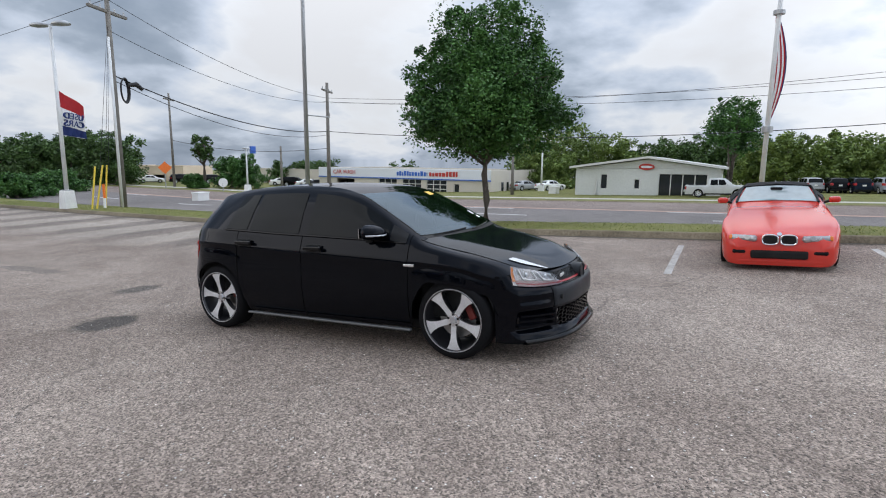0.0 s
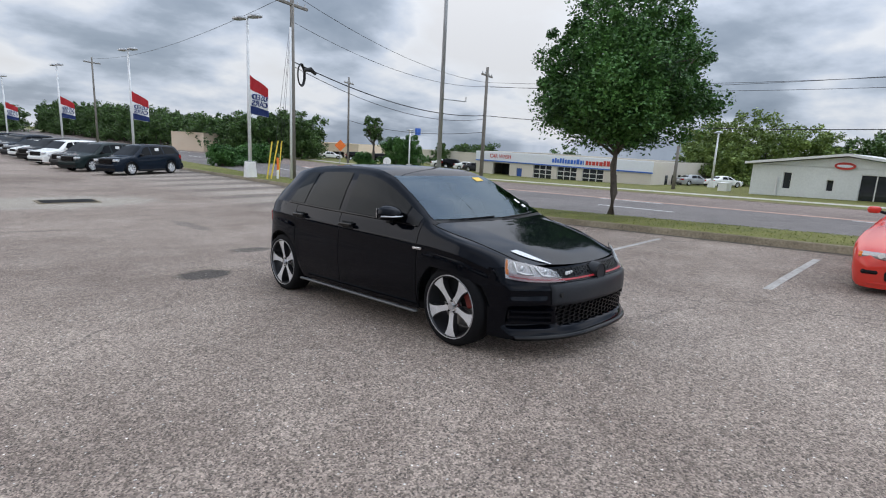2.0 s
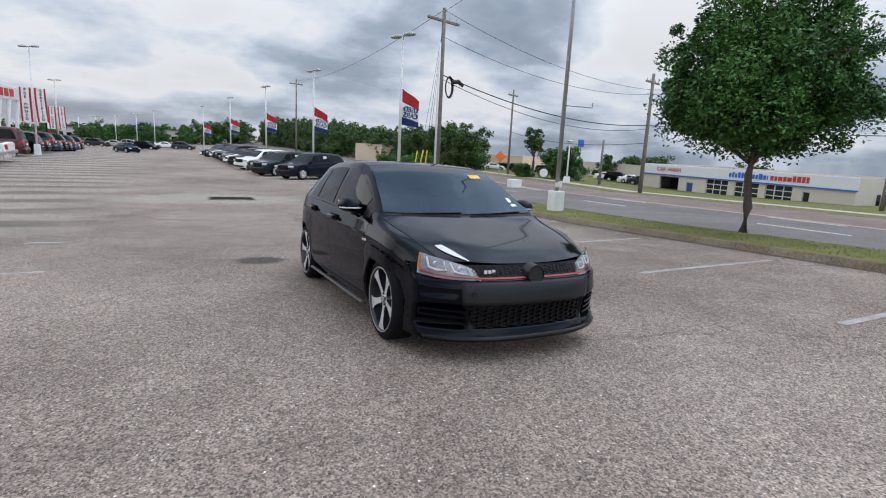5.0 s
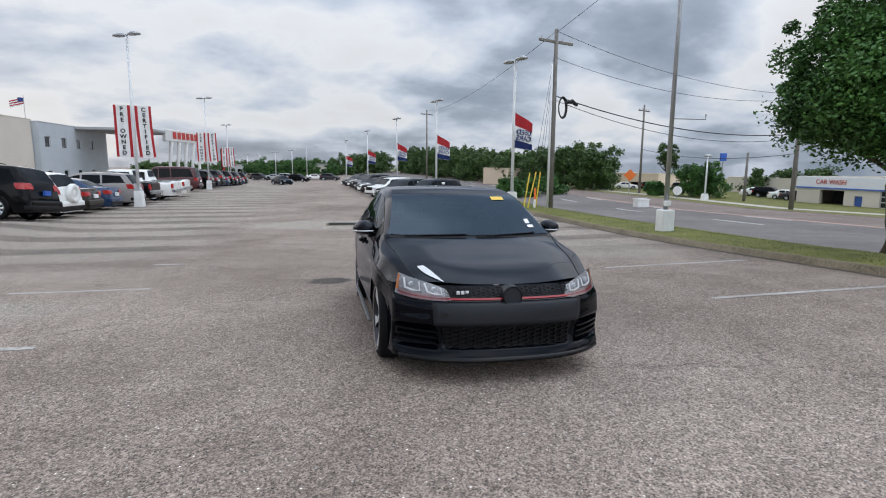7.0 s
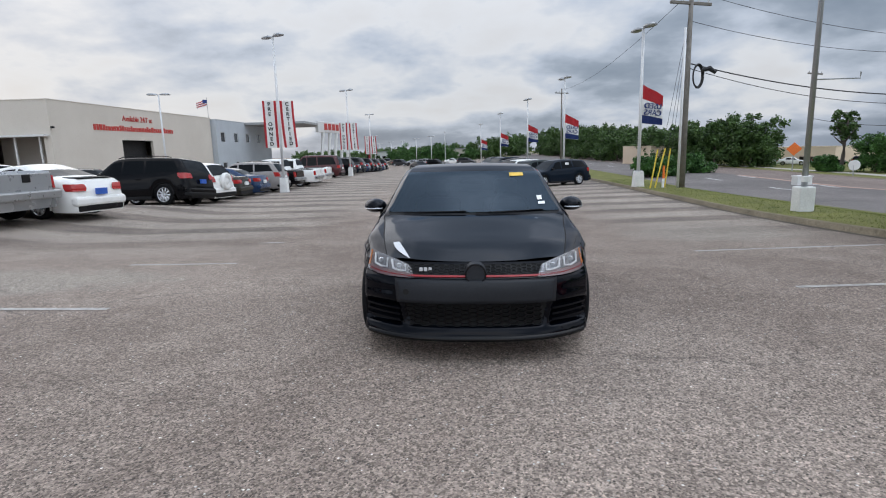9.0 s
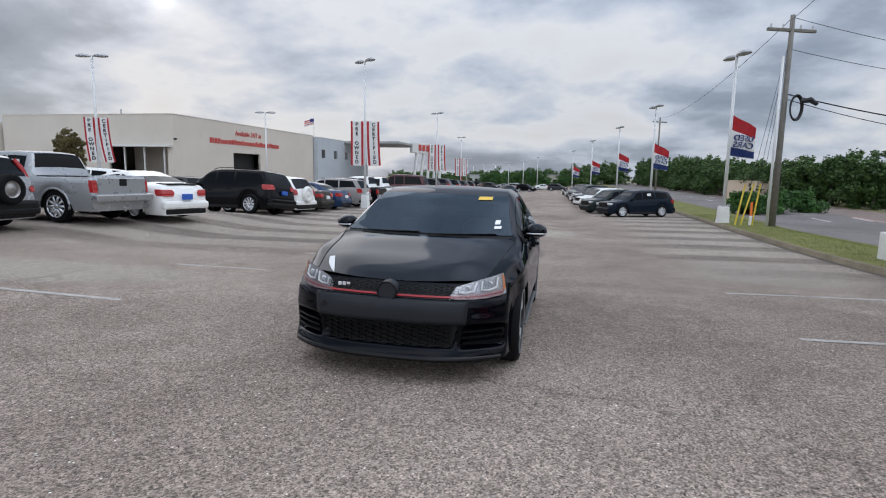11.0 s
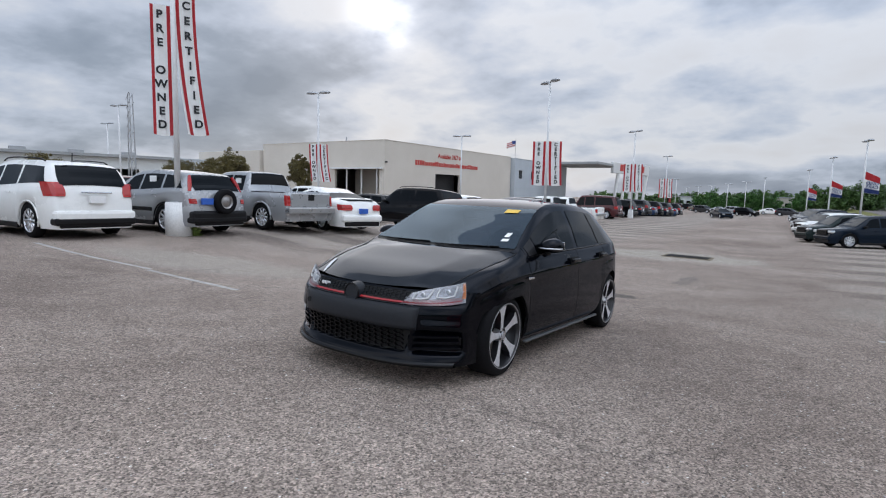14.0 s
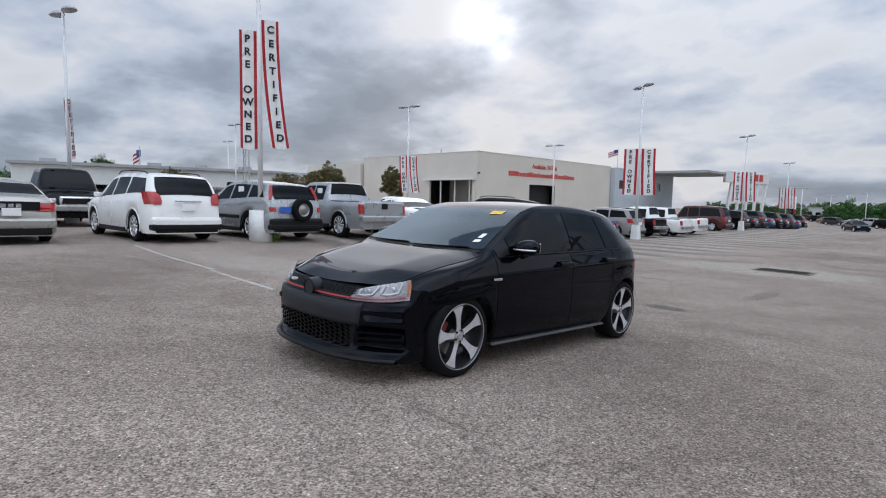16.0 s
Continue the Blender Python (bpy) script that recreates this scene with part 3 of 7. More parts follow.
        add_grid(bm, rows)
        return bm

    def tail_y(self, z):
        """Where the tail lies at a height."""
        y = self.y1
        while y > self.y1 - 1.0 and spline(self.top, y) < z:
            y -= 0.01
        return y

    def tail_lamp(self, sgn, z0, z1, reach, wrap):
        """A lamp that wraps round the corner of the tail."""
        bm = bmesh.new()
        rows = []
        for j in range(6):
            z = z0 + (z1 - z0) * j / 5
            ye = self.tail_y(z + 0.05)
            wi = spline(self.width, ye)
            ease = 1 - 0.12 * abs(j / 2.5 - 1) ** 2
            row = [(sgn * (spline(self.width, ye - wrap * ease * (1 - k / 6)) + 0.004), ye - wrap * ease * (1 - k / 6), z) for k in range(6)]
            row += [(sgn * (wi - 0.004 - reach * ease * k / 6), ye + 0.014 + 0.012 * min(1, k / 2), z) for k in range(1, 7)]
            rows.append(row)
        add_grid(bm, rows)
        bmesh.ops.recalc_face_normals(bm, faces=bm.faces)
        bmesh.ops.solidify(bm, geom=list(bm.faces), thickness=0.02)
        return bm

    def end_x(self, y):
        return spline(self.width, y)


def wheel_meshes(r, width, spokes, rim_mat, name="wheel"):
    """Tyre, rim, spokes and hub of a wheel, standing on edge with its outer face towards +x."""
    parts = []
    bm = bmesh.new()
    prof = [(-width / 2, r * 0.70), (-width / 2 - 0.004, r * 0.82), (-width * 0.46, r * 0.95), (-width * 0.36, r * 0.995), (0, r), (width * 0.36, r * 0.995), (width * 0.46, r * 0.95), (width / 2 + 0.004, r * 0.82), (width / 2, r * 0.70)]
    n = 36
    rows = [[(x, q * math.cos(2 * math.pi * k / n), q * math.sin(2 * math.pi * k / n)) for k in range(n)] for x, q in prof]
    add_grid(bm, rows, closed=True)
    parts.append(("tyre", bm, RUBBER))
    bm = bmesh.new()
    prof = [(width / 2 - 0.01, r * 0.72), (width / 2 + 0.002, r * 0.70), (width / 2 - 0.004, r * 0.665), (width / 2 - 0.03, r * 0.65), (-width * 0.1, r * 0.60), (-width * 0.1, r * 0.05)]
    rows = [[(x, q * math.cos(2 * math.pi * k / n), q * math.sin(2 * math.pi * k / n)) for k in range(n)] for x, q in prof]
    add_grid(bm, rows, closed=True)
    parts.append(("rim", bm, ALLOY_DARK if spokes == 5 else STEEL if spokes == 0 else rim_mat))
    bm = bmesh.new()
    for s in range(spokes):
        a = 2 * math.pi * s / spokes
        hw0, hw1 = r * 0.085, r * (0.15 if spokes == 5 else 0.06)
        pts = [(r * 0.10, -hw0, 0.0), (r * 0.10, hw0, 0.0), (r * 0.675, hw1, 0.012), (r * 0.675, -hw1, 0.012)]
        front = [bm.verts.new((width / 2 - 0.02 + o, q * math.cos(a) - h * math.sin(a), q * math.sin(a) + h * math.cos(a))) for q, h, o in pts]
        back = [bm.verts.new((width / 2 - 0.055, q * math.cos(a) - h * math.sin(a), q * math.sin(a) + h * math.cos(a))) for q, h, o in pts]
        bm.faces.new(front)
        for k in range(4):
            bm.faces.new((front[k], back[k], back[(k + 1) % 4], front[(k + 1) % 4]))
    if spokes:
        add_tube(bm, (width / 2 - 0.06, 0, 0), (width / 2 - 0.012, 0, 0), r * 0.17, r * 0.15, 16)
        parts.append(("spokes", bm, rim_mat))
    else:
        bm.free()
    return parts


WHEELS = {}


def add_wheels(owner, shape, spokes, rim_mat, width=0.21):
    key = (shape.r, spokes, rim_mat.name, width)
    if key not in WHEELS:
        WHEELS[key] = []
        for nm, bm, mt in wheel_meshes(shape.r, width, spokes, rim_mat):
            ob = mesh_object(nm, bm, mt, True)
            WHEELS[key].append((nm, ob.data))
            bpy.data.objects.remove(ob)
    for sgn in (-1, 1):
        for a in shape.axles:
            hub = new("wheel", WHEELS[key][0][1])
            hub.parent = owner
            hub.matrix_local = pose(sgn * (shape.track - width / 2), a, shape.r, 0, 0, 0 if sgn > 0 else 180)
            for nm, me in WHEELS[key][1:]:
                o = new(nm, me)
                o.parent = hub


def underside(shape, owner):
    """The dark floor pan and wheel housings."""
    bm = bmesh.new()
    w = shape.track - 0.24
    add_box(bm, (-w, shape.y0 + 0.25, shape.clear + 0.02), (w, shape.y1 - 0.2, shape.clear + 0.35))
    for y in shape.axles:
        add_box(bm, (-shape.track + 0.02, y - shape.r - 0.03, shape.r + 0.02), (shape.track - 0.02, y + shape.r + 0.03, shape.r * 2 + 0.02))
    part("underbody", bm, TRIM, owner)


CHROME_DULL = plain("dull_chrome", (0.45, 0.46, 0.47), 0.3, 0.8)


def suv_shape(L=4.7, H=1.72, W=0.93, hood=1.0, belt=1.12, r=0.37, rear_up=0.0):
    a, b = -L / 2, L / 2
    top = [(a, 0.62), (a + 0.05, hood - 0.16), (a + 0.2, hood - 0.05), (a + 0.75, hood + 0.02), (a + 1.05, hood + 0.07), (a + 1.45, hood + 0.32), (a + 1.9, H - 0.10), (a + 2.25, H - 0.02), (a + 2.8, H), (b - 0.8, H - 0.05), (b - 0.42, H - 0.12), (b - 0.22, H - 0.38), (b - 0.07, belt - 0.04), (b, 0.7)]
    belts = [(a, 0.60), (a + 0.06, hood - 0.2), (a + 0.3, hood - 0.1), (a + 1.1, belt - 0.09), (a + 2.5, belt - 0.03), (b - 0.4, belt + 0.04), (b - 0.08, belt - 0.1), (b, 0.68)]
    width = [(a, W - 0.24), (a + 0.12, W - 0.12), (a + 0.4, W - 0.03), (a + 1.0, W), (b - 0.9, W), (b - 0.3, W - 0.04), (b, W - 0.14)]
    return Shape(top, belts, width, W - 0.26, (a + 0.88, b - 0.98), r, 0.22)


def sedan_shape(L=4.75, H=1.45, W=0.9, hood=0.92, belt=0.95, r=0.33):
    a, b = -L / 2, L / 2
    top = [(a, 0.55), (a + 0.05, hood - 0.22), (a + 0.2, hood - 0.12), (a + 0.8, hood), (a + 1.2, hood + 0.05), (a + 1.6, hood + 0.28), (a + 2.0, H - 0.06), (a + 2.5, H), (b - 1.6, H - 0.04), (b - 1.25, H - 0.14), (b - 0.75, belt + 0.12), (b - 0.45, belt + 0.09), (b - 0.1, belt + 0.05), (b - 0.03, belt - 0.1), (b, 0.6)]
    belts = [(a, 0.52), (a + 0.06, hood - 0.26), (a + 0.4, hood - 0.1), (a + 1.2, belt - 0.04), (b - 1.2, belt + 0.02), (b - 0.4, belt), (b - 0.05, belt - 0.12), (b, 0.55)]
    width = [(a, W - 0.25), (a + 0.12, W - 0.13), (a + 0.45, W - 0.03), (a + 1.1, W), (b - 1.0, W), (b - 0.3, W - 0.05), (b, W - 0.16)]
    return Shape(top, belts, width, W - 0.27, (a + 0.92, b - 1.05), r, 0.18)


def truck_shape(L=5.3, H=1.78, W=0.93, hood=1.12, belt=1.15, r=0.39, crew=1.0):
    a, b = -L / 2, L / 2
    c = a + 1.5
    top = [(a, 0.7), (a + 0.05, hood - 0.12), (a + 0.2, hood - 0.04), (a + 0.9, hood + 0.02), (a + 1.2, hood + 0.06), (c, hood + 0.32), (c + 0.35, H - 0.06), (c + 0.7, H), (c + 1.5, H), (c + 1.75, H - 0.06), (c + 1.86, belt + 0.25), (c + 1.92, belt + 0.02), (b - 0.3, belt + 0.0), (b - 0.04, belt - 0.01), (b, 0.75)]
    belts = [(a, 0.66), (a + 0.06, hood - 0.16), (a + 0.4, hood - 0.08), (c - 0.2, belt - 0.04), (b - 0.2, belt - 0.02), (b - 0.03, belt - 0.03), (b, 0.7)]
    width = [(a, W - 0.16), (a + 0.15, W - 0.07), (a + 0.5, W), (b - 0.3, W), (b, W - 0.05)]
    s = Shape(top, belts, width, W - 0.24, (a + 0.9, b - 1.15), r, 0.3)
    return s


def parked_car(kind, color, m, label, category, spokes=10, rim=None, group="parked cars", tail=True, nose=True, plate=None, metal=0.0, L=None, H=None, card=False, lamp_box=None, rails=False, clad=False, plate_x=0.0):
    """A parked car of a common shape with its glass, lamps, bumpers and wheels."""
    args = {k: v for k, v in (("L", L), ("H", H)) if v}
    s = {"suv": suv_shape, "sedan": sedan_shape, "truck": truck_shape}[kind](**args)
    ob = thing("parked_" + category.replace(" ", "_"), m, label, category, group)
    body = paint(color, 0.28, metal)
    part("body", s.shell(0.09), body, ob, smooth_faces=True)
    underside(s, ob)
    add_wheels(ob, s, spokes, rim or ALLOY)
    a, b = s.y0, s.y1
    if kind == "truck":
        c = a + 1.5
        side = ((c + 0.22, c + 0.98, c + 0.52, c + 0.98), (c + 1.04, c + 1.66, c + 1.04, c + 1.62))
        screen, back = (a + 1.28, c + 0.36), (c + 1.9, c + 1.74)
    elif kind == "suv":
        side = ((a + 1.42, a + 2.28, a + 1.86, a + 2.28), (a + 2.36, a + 3.22, a + 2.36, a + 3.16), (a + 3.3, b - 0.36, a + 3.26, b - 0.62))
        screen, back = (a + 1.14, a + 1.88), (b - 0.10, b - 0.40)
    else:
        side = ((a + 1.52, a + 2.38, a + 1.98, a + 2.38), (a + 2.46, a + 3.3, a + 2.46, a + 3.2))
        screen, back = (a + 1.28, a + 2.0), (b - 0.80, b - 1.26)
    for sgn in (-1, 1):
        for w in side:
            part("window", s.side_pane(sgn, *w), TINT, ob)
        # mirror and door handles
        y = side[0][0] + 0.12
        p = s.side(y, 0.05, sgn)
        bm = box((-0.09, -0.06, -0.06), (0.09, 0.06, 0.07), 0.03, Matrix.Translation(p + Vector((sgn * 0.1, 0, 0.04))))
        part("mirror", bm, body if color[0] > 0.1 else TRIM, ob)
        for w in side[:2]:
            p = s.side((w[0] + w[1]) / 2 + 0.25, -0.28, sgn, 0.03)
            part("door_handle", box((-0.015, -0.09, -0.015), (0.015, 0.09, 0.015), 0.008, Matrix.Translation(p)), body, ob)
        q = Vector((sgn * (s.track - 0.0), 0, s.clear + 0.05))
        part("sill", box((q.x - 0.05, s.axles[0] + s.r + 0.1, s.clear - 0.02), (q.x + 0.03, s.axles[1] - s.r - 0.1, s.clear + 0.1), 0.02), TRIM, ob)
        # lips round the wheel openings
        for ax in s.axles:
            bm = bmesh.new()
            rr = s.r + 0.062
            add_path(bm, [(sgn * (spline(s.width, ax + rr * math.cos(q)) - 0.012), ax + rr * math.cos(q), max(s.clear + 0.03, s.r + rr * math.sin(q))) for q in [math.pi * (-0.08 + 1.16 * k / 16) for k in range(17)]], 0.03 if kind == "truck" else 0.02, 6)
            part("wheel_arch", bm, TRIM if clad else body, ob, smooth_faces=True)
        if clad:
            w0 = max(v for _, v in s.width)
            part("side_moulding", box((sgn * w0 - 0.02, s.axles[0] + s.r + 0.12, 0.56), (sgn * w0 + 0.02, s.axles[1] - s.r - 0.12, 0.66), 0.012), TRIM, ob)
    if kind == "truck":
        # the bed is closed; a flat dark slab paints its shaded inside
        part("bed_shade_slab", box((-s.roof_w - 0.13, a + 3.5, spline(s.belt, b - 1.0) - 0.02), (s.roof_w + 0.13, b - 0.09, spline(s.top, b - 1.0) + 0.016), 0.004), TRIM, ob, "dark slab standing for the shaded open load bed")
    part("windscreen", s.top_pane(*screen), TINT, ob)
    part("rear_window", s.top_pane(*back), TINT, ob)
    # bumpers, lamps, plates at both ends
    for y, way, lamp in ((a, -1, nose), (b, 1, tail)):
        w = s.end_x(y)
        zb = s.clear + 0.06
        if kind == "truck":
            part("bumper", box((-w - 0.04, y - 0.08 if way < 0 else y - 0.08, zb + 0.16), (w + 0.04, y + 0.08 if way < 0 else y + 0.14, zb + 0.36), 0.04), CHROME_DULL, ob, "grey steel bumper")
        else:
            part("bumper", box((-w - 0.05, y - 0.07 if way < 0 else y - 0.16, zb + 0.10), (w + 0.05, y + 0.16 if way < 0 else y + 0.07, zb + 0.34), 0.07), TRIM if clad else body, ob)
            part("bumper_skirt", box((-w + 0.03, y - 0.02 if way < 0 else y - 0.20, zb - 0.04), (w - 0.03, y + 0.20 if way < 0 else y + 0.03, zb + 0.13), 0.04), TRIM, ob)
            if kind == "suv" and way > 0:
                part("lower_bumper", box((-w - 0.055, y - 0.30, zb + 0.02), (w + 0.055, y + 0.076, zb + 0.19), 0.05), TRIM, ob, "black plastic lower bumper")
        if way > 0:
            z0, z1, reach, wrap = lamp_box or {"suv": (0.88, 1.12, 0.16, 0.24), "sedan": (0.72, 0.90, 0.34, 0.22), "truck": (0.76, 1.06, 0.10, 0.10)}[kind]
            for sgn in (-1, 1):
                part("tail_lamp", s.tail_lamp(sgn, z0, z1, reach, wrap), RED_PLASTIC, ob, smooth_faces=False)
            zp = {"suv": 0.78, "sedan": 0.62, "truck": 0.55}[kind]
            part("number_plate", box((plate_x - 0.16, y + 0.0, zp), (plate_x + 0.16, y + 0.075, zp + 0.16), 0.005), plate or WHITE_SIGN, ob)
            if kind == "truck":
                part("tailgate", box((-w + 0.12, y - 0.02, 0.66), (w - 0.12, y + 0.02, 1.12), 0.015), body, ob)
        else:
            zl = {"suv": 0.82, "sedan": 0.66, "truck": 0.86}[kind]
            for sgn in (-1, 1):
                part("headlight", box((sgn * (w - 0.02) - 0.18, y - 0.005, zl - 0.07), (sgn * (w - 0.02) + 0.14, y + 0.26, zl + 0.07), 0.04), CLEAR_LAMP, ob)
            part("grille", box((-w + 0.22, y - 0.03, zl - 0.18), (w - 0.22, y + 0.1, zl + 0.1), 0.03), GRILLE, ob)
    if rails:
        for sgn in (-1, 1):
            bm = bmesh.new()
            pts = []
            for k in range(13):
                yy = a + 2.1 + (b - 0.75 - a - 2.1) * k / 12
                pts.append((sgn * (s.roof_w - 0.03), yy, spline(s.top, yy) + (0.0 if k in (0, 12) else 0.035)))
            add_path(bm, pts, 0.016, 6)
            part("roof_rail", bm, TRIM, ob)
    if card:
        for sgn in (-1, 1):
            w = side[1]
            mid = s.side((w[0] + w[1]) / 2, 0.5, sgn, 0.012)
            part("price_card", box((-0.004, -0.14, -0.13), (0.004, 0.14, 0.13), 0, Matrix.Translation(mid)), WHITE_SIGN, ob)
    return ob

# ---- black hatchback ----


def see_through(name, tint, gloss_rough=0.02, gloss=(1, 1, 1), ior=1.5):
    """Window glass: tinted see-through sheet with a mirror gloss that grows at a glancing view."""
    m, t, b = shader(name)
    t.nodes.remove(b)
    tr = node(t, "ShaderNodeBsdfTransparent")
    tr.inputs["Color"].default_value = (*tint, 1)
    gl = node(t, "ShaderNodeBsdfGlossy")
    gl.inputs["Roughness"].default_value = gloss_rough
    gl.inputs["Color"].default_value = (*gloss, 1)
    fr = node(t, "ShaderNodeFresnel")
    fr.inputs["IOR"].default_value = ior
    mx = node(t, "ShaderNodeMixShader", [(fr.outputs[0], 0), (tr.outputs[0], 1), (gl.outputs[0], 2)])
    t.links.new(mx.outputs[0], t.nodes["Material Output"].inputs["Surface"])
    return m


SCREEN_GLASS = see_through("windscreen_glass", (0.09, 0.14, 0.18), 0.015, (0.66, 0.82, 0.97), 1.62)
LAMP_GLASS = see_through("lamp_cover", (0.92, 0.93, 0.94))
HOOD_DULL = gloss_black("dull_black_hood_paint", (0.004, 0.005, 0.007), 0.07, (0.70, 0.73, 0.78), 1.44)
PRIMER = plain("grey_bumper_primer", (0.019, 0.021, 0.025), 0.42, 0, 0.25, 0, 0.12, 5)
# lighter grey for the reflection along the sill's lower edge
SILL_GREY = plain("sill_edge_glint", (0.10, 0.105, 0.11), 0.35, 0.2)
BARE = plain("bare_white_patch", (0.70, 0.71, 0.72), 0.5, 0, 0.4, 0, 0.08)
SEAT = plain("grey_seat_cloth", (0.05, 0.05, 0.055), 0.85, 0, 0.2, 0, 0.2, 10)
STICKER = plain("yellow_sticker", (0.80, 0.52, 0.09), 0.6)
# near-black puts shade into the colour of gaps, openings and the underbody
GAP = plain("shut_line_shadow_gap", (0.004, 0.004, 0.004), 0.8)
SILVER_PLASTIC = plain("satin_silver", (0.55, 0.56, 0.58), 0.25, 0.7)
LED_WHITE = plain("frosted_lamp_tube", (0.62, 0.62, 0.62), 0.3, 0, 0.5, 0.5)
LAMP_DARK = plain("smoked_reflector", (0.40, 0.385, 0.385), 0.25, 0.5, 0.5, 0, 0.3, 20)
LAMP_ROSE = plain("rose_tinted_reflector", (0.34, 0.22, 0.22), 0.3, 0.3)
RIM_EDGE = plain("worn_rim_edge", (0.34, 0.34, 0.35), 0.38, 0.6, 0.5, 0, 0.3, 12)
CALIPER = plain("red_caliper", (0.20, 0.025, 0.018), 0.5)

AXF, AXR, WR = -1.315, 1.315, 0.318
K_W = [(-2.02, 0.815), (-1.85, 0.838), (-1.6, 0.866), (-1.315, 0.884), (-0.8, 0.888), (0.0, 0.892), (1.0, 0.892), (1.315, 0.888), (1.55, 0.855), (1.7, 0.775), (1.8, 0.69), (1.9, 0.585), (2.0, 0.43)]
K_CREASE = [(-2.02, 0.655), (-1.6, 0.715), (-1.0, 0.765), (0.0, 0.812), (1.0, 0.852), (1.6, 0.86), (1.8, 0.83), (2.0, 0.76)]
K_BELT = [(-2.02, 0.69), (-1.8, 0.758), (-1.4, 0.826), (-1.0, 0.893), (-0.8, 0.918), (0.0, 0.95), (0.5, 0.967), (1.13, 0.997), (1.5, 1.01), (1.7, 0.98), (1.8, 0.935), (1.9, 0.86), (2.0, 0.79)]
K6 = [(-2.02, (0.63, 0.70)), (-1.8, (0.675, 0.768)), (-1.6, (0.70, 0.808)), (-1.3, (0.728, 0.86)), (-1.1, (0.755, 0.908)), (-1.0, (0.772, 0.946)), (-0.85, (0.75, 1.02)), (-0.7, (0.728, 1.098)), (-0.55, (0.706, 1.175)), (-0.42, (0.688, 1.238)), (-0.3, (0.675, 1.286)), (-0.15, (0.664, 1.328)), (0.0, (0.656, 1.349)), (0.3, (0.65, 1.366)), (0.6, (0.645, 1.366)), (0.95, (0.635, 1.352)), (1.2, (0.62, 1.33)), (1.4, (0.60, 1.288)), (1.58, (0.598, 1.195)), (1.72, (0.592, 1.09)), (1.8, (0.575, 1.0)), (1.9, (0.48, 0.89)), (2.0, (0.33, 0.805))]
K7 = [(-2.02, (0.50, 0.70)), (-1.8, (0.53, 0.784)), (-1.6, (0.545, 0.830)), (-1.3, (0.565, 0.888)), (-1.1, (0.63, 0.926)), (-1.0, (0.735, 0.963)), (-0.85, (0.708, 1.042)), (-0.7, (0.682, 1.122)), (-0.55, (0.657, 1.20)), (-0.42, (0.636, 1.265)), (-0.3, (0.618, 1.315)), (-0.15, (0.603, 1.358)), (0.0, (0.592, 1.382)), (0.3, (0.58, 1.402)), (0.6, (0.575, 1.404)), (1.0, (0.565, 1.388)), (1.2, (0.555, 1.368)), (1.4, (0.545, 1.335)), (1.5, (0.54, 1.30)), (1.58, (0.54, 1.228)), (1.72, (0.54, 1.11)), (1.8, (0.52, 1.01)), (1.9, (0.43, 0.895)), (2.0, (0.28, 0.808))]
K_TOP = [(-2.02, 0.684), (-1.9, 0.747), (-1.75, 0.798), (-1.6, 0.835), (-1.3, 0.90), (-1.1, 0.937), (-1.03, 0.947), (-0.98, 0.963), (-0.7, 1.105), (-0.5, 1.206), (-0.3, 1.316), (-0.15, 1.37), (0.0, 1.397), (0.2, 1.418), (0.5, 1.428), (0.9, 1.421), (1.3, 1.393), (1.5, 1.365), (1.58, 1.33), (1.66, 1.25), (1.72, 1.165), (1.8, 1.055), (1.9, 0.92), (2.0, 0.82)]
K_FACE = [(0.15, -2.09), (0.17, -2.14), (0.20, -2.145), (0.26, -2.115), (0.33, -2.115), (0.41, -2.13), (0.50, -2.135), (0.57, -2.12), (0.60, -2.085), (0.64, -2.055), (0.69, -2.02), (0.78, -1.98)]


Y_END = 2.0
Y_HOOD, Y_COWL, Y_HEAD = -1.03, -0.985, -0.30  # rear of the hood, foot and head of the windscreen


def nose_bow(x):
    return 0.31 * (abs(x) / 0.81) ** 3.0


def body_y(x, y, z, inner):
    """The skin bows in plan: the nose and tail round off, windscreen and roof edge bulge ahead."""
    out = y + nose_bow(x) * (1 - smooth(-2.02, -1.3, y))
    if inner:
        out -= 0.10 * smooth(-1.6, -1.0, y) * (1 - smooth(-0.6, 0.4, y)) * max(0.0, 1 - (x / 0.70) ** 2)
    return out + 0.05 * smooth(1.45, 1.8, y) * (1 - smooth(0.55, 0.72, z))


def face_y(x, z):
    """Where the front end lies at that width and height."""
    return spline(K_FACE, z) + nose_bow(x)


def nose_recess(x, z):
    """How deep the lower grille and the side intakes are let into the bumper."""
    x = abs(x)
    mid = (1 - smooth(0.47, 0.485, x - 0.25 * (z - 0.33))) * smooth(0.243, 0.253, z) * (1 - smooth(0.403, 0.411, z))
    slot = smooth(0.515, 0.535, x - 0.2 * (z - 0.33)) * (1 - smooth(0.775, 0.795, x)) * smooth(0.238, 0.252, z) * (1 - smooth(0.398, 0.412, z))
    lip = smooth(0.52, 0.60, x) * smooth(0.418, 0.43, z) * (1 - smooth(0.43, 0.50, z))
    return 0.03 * mid + 0.045 * slot - 0.012 * lip


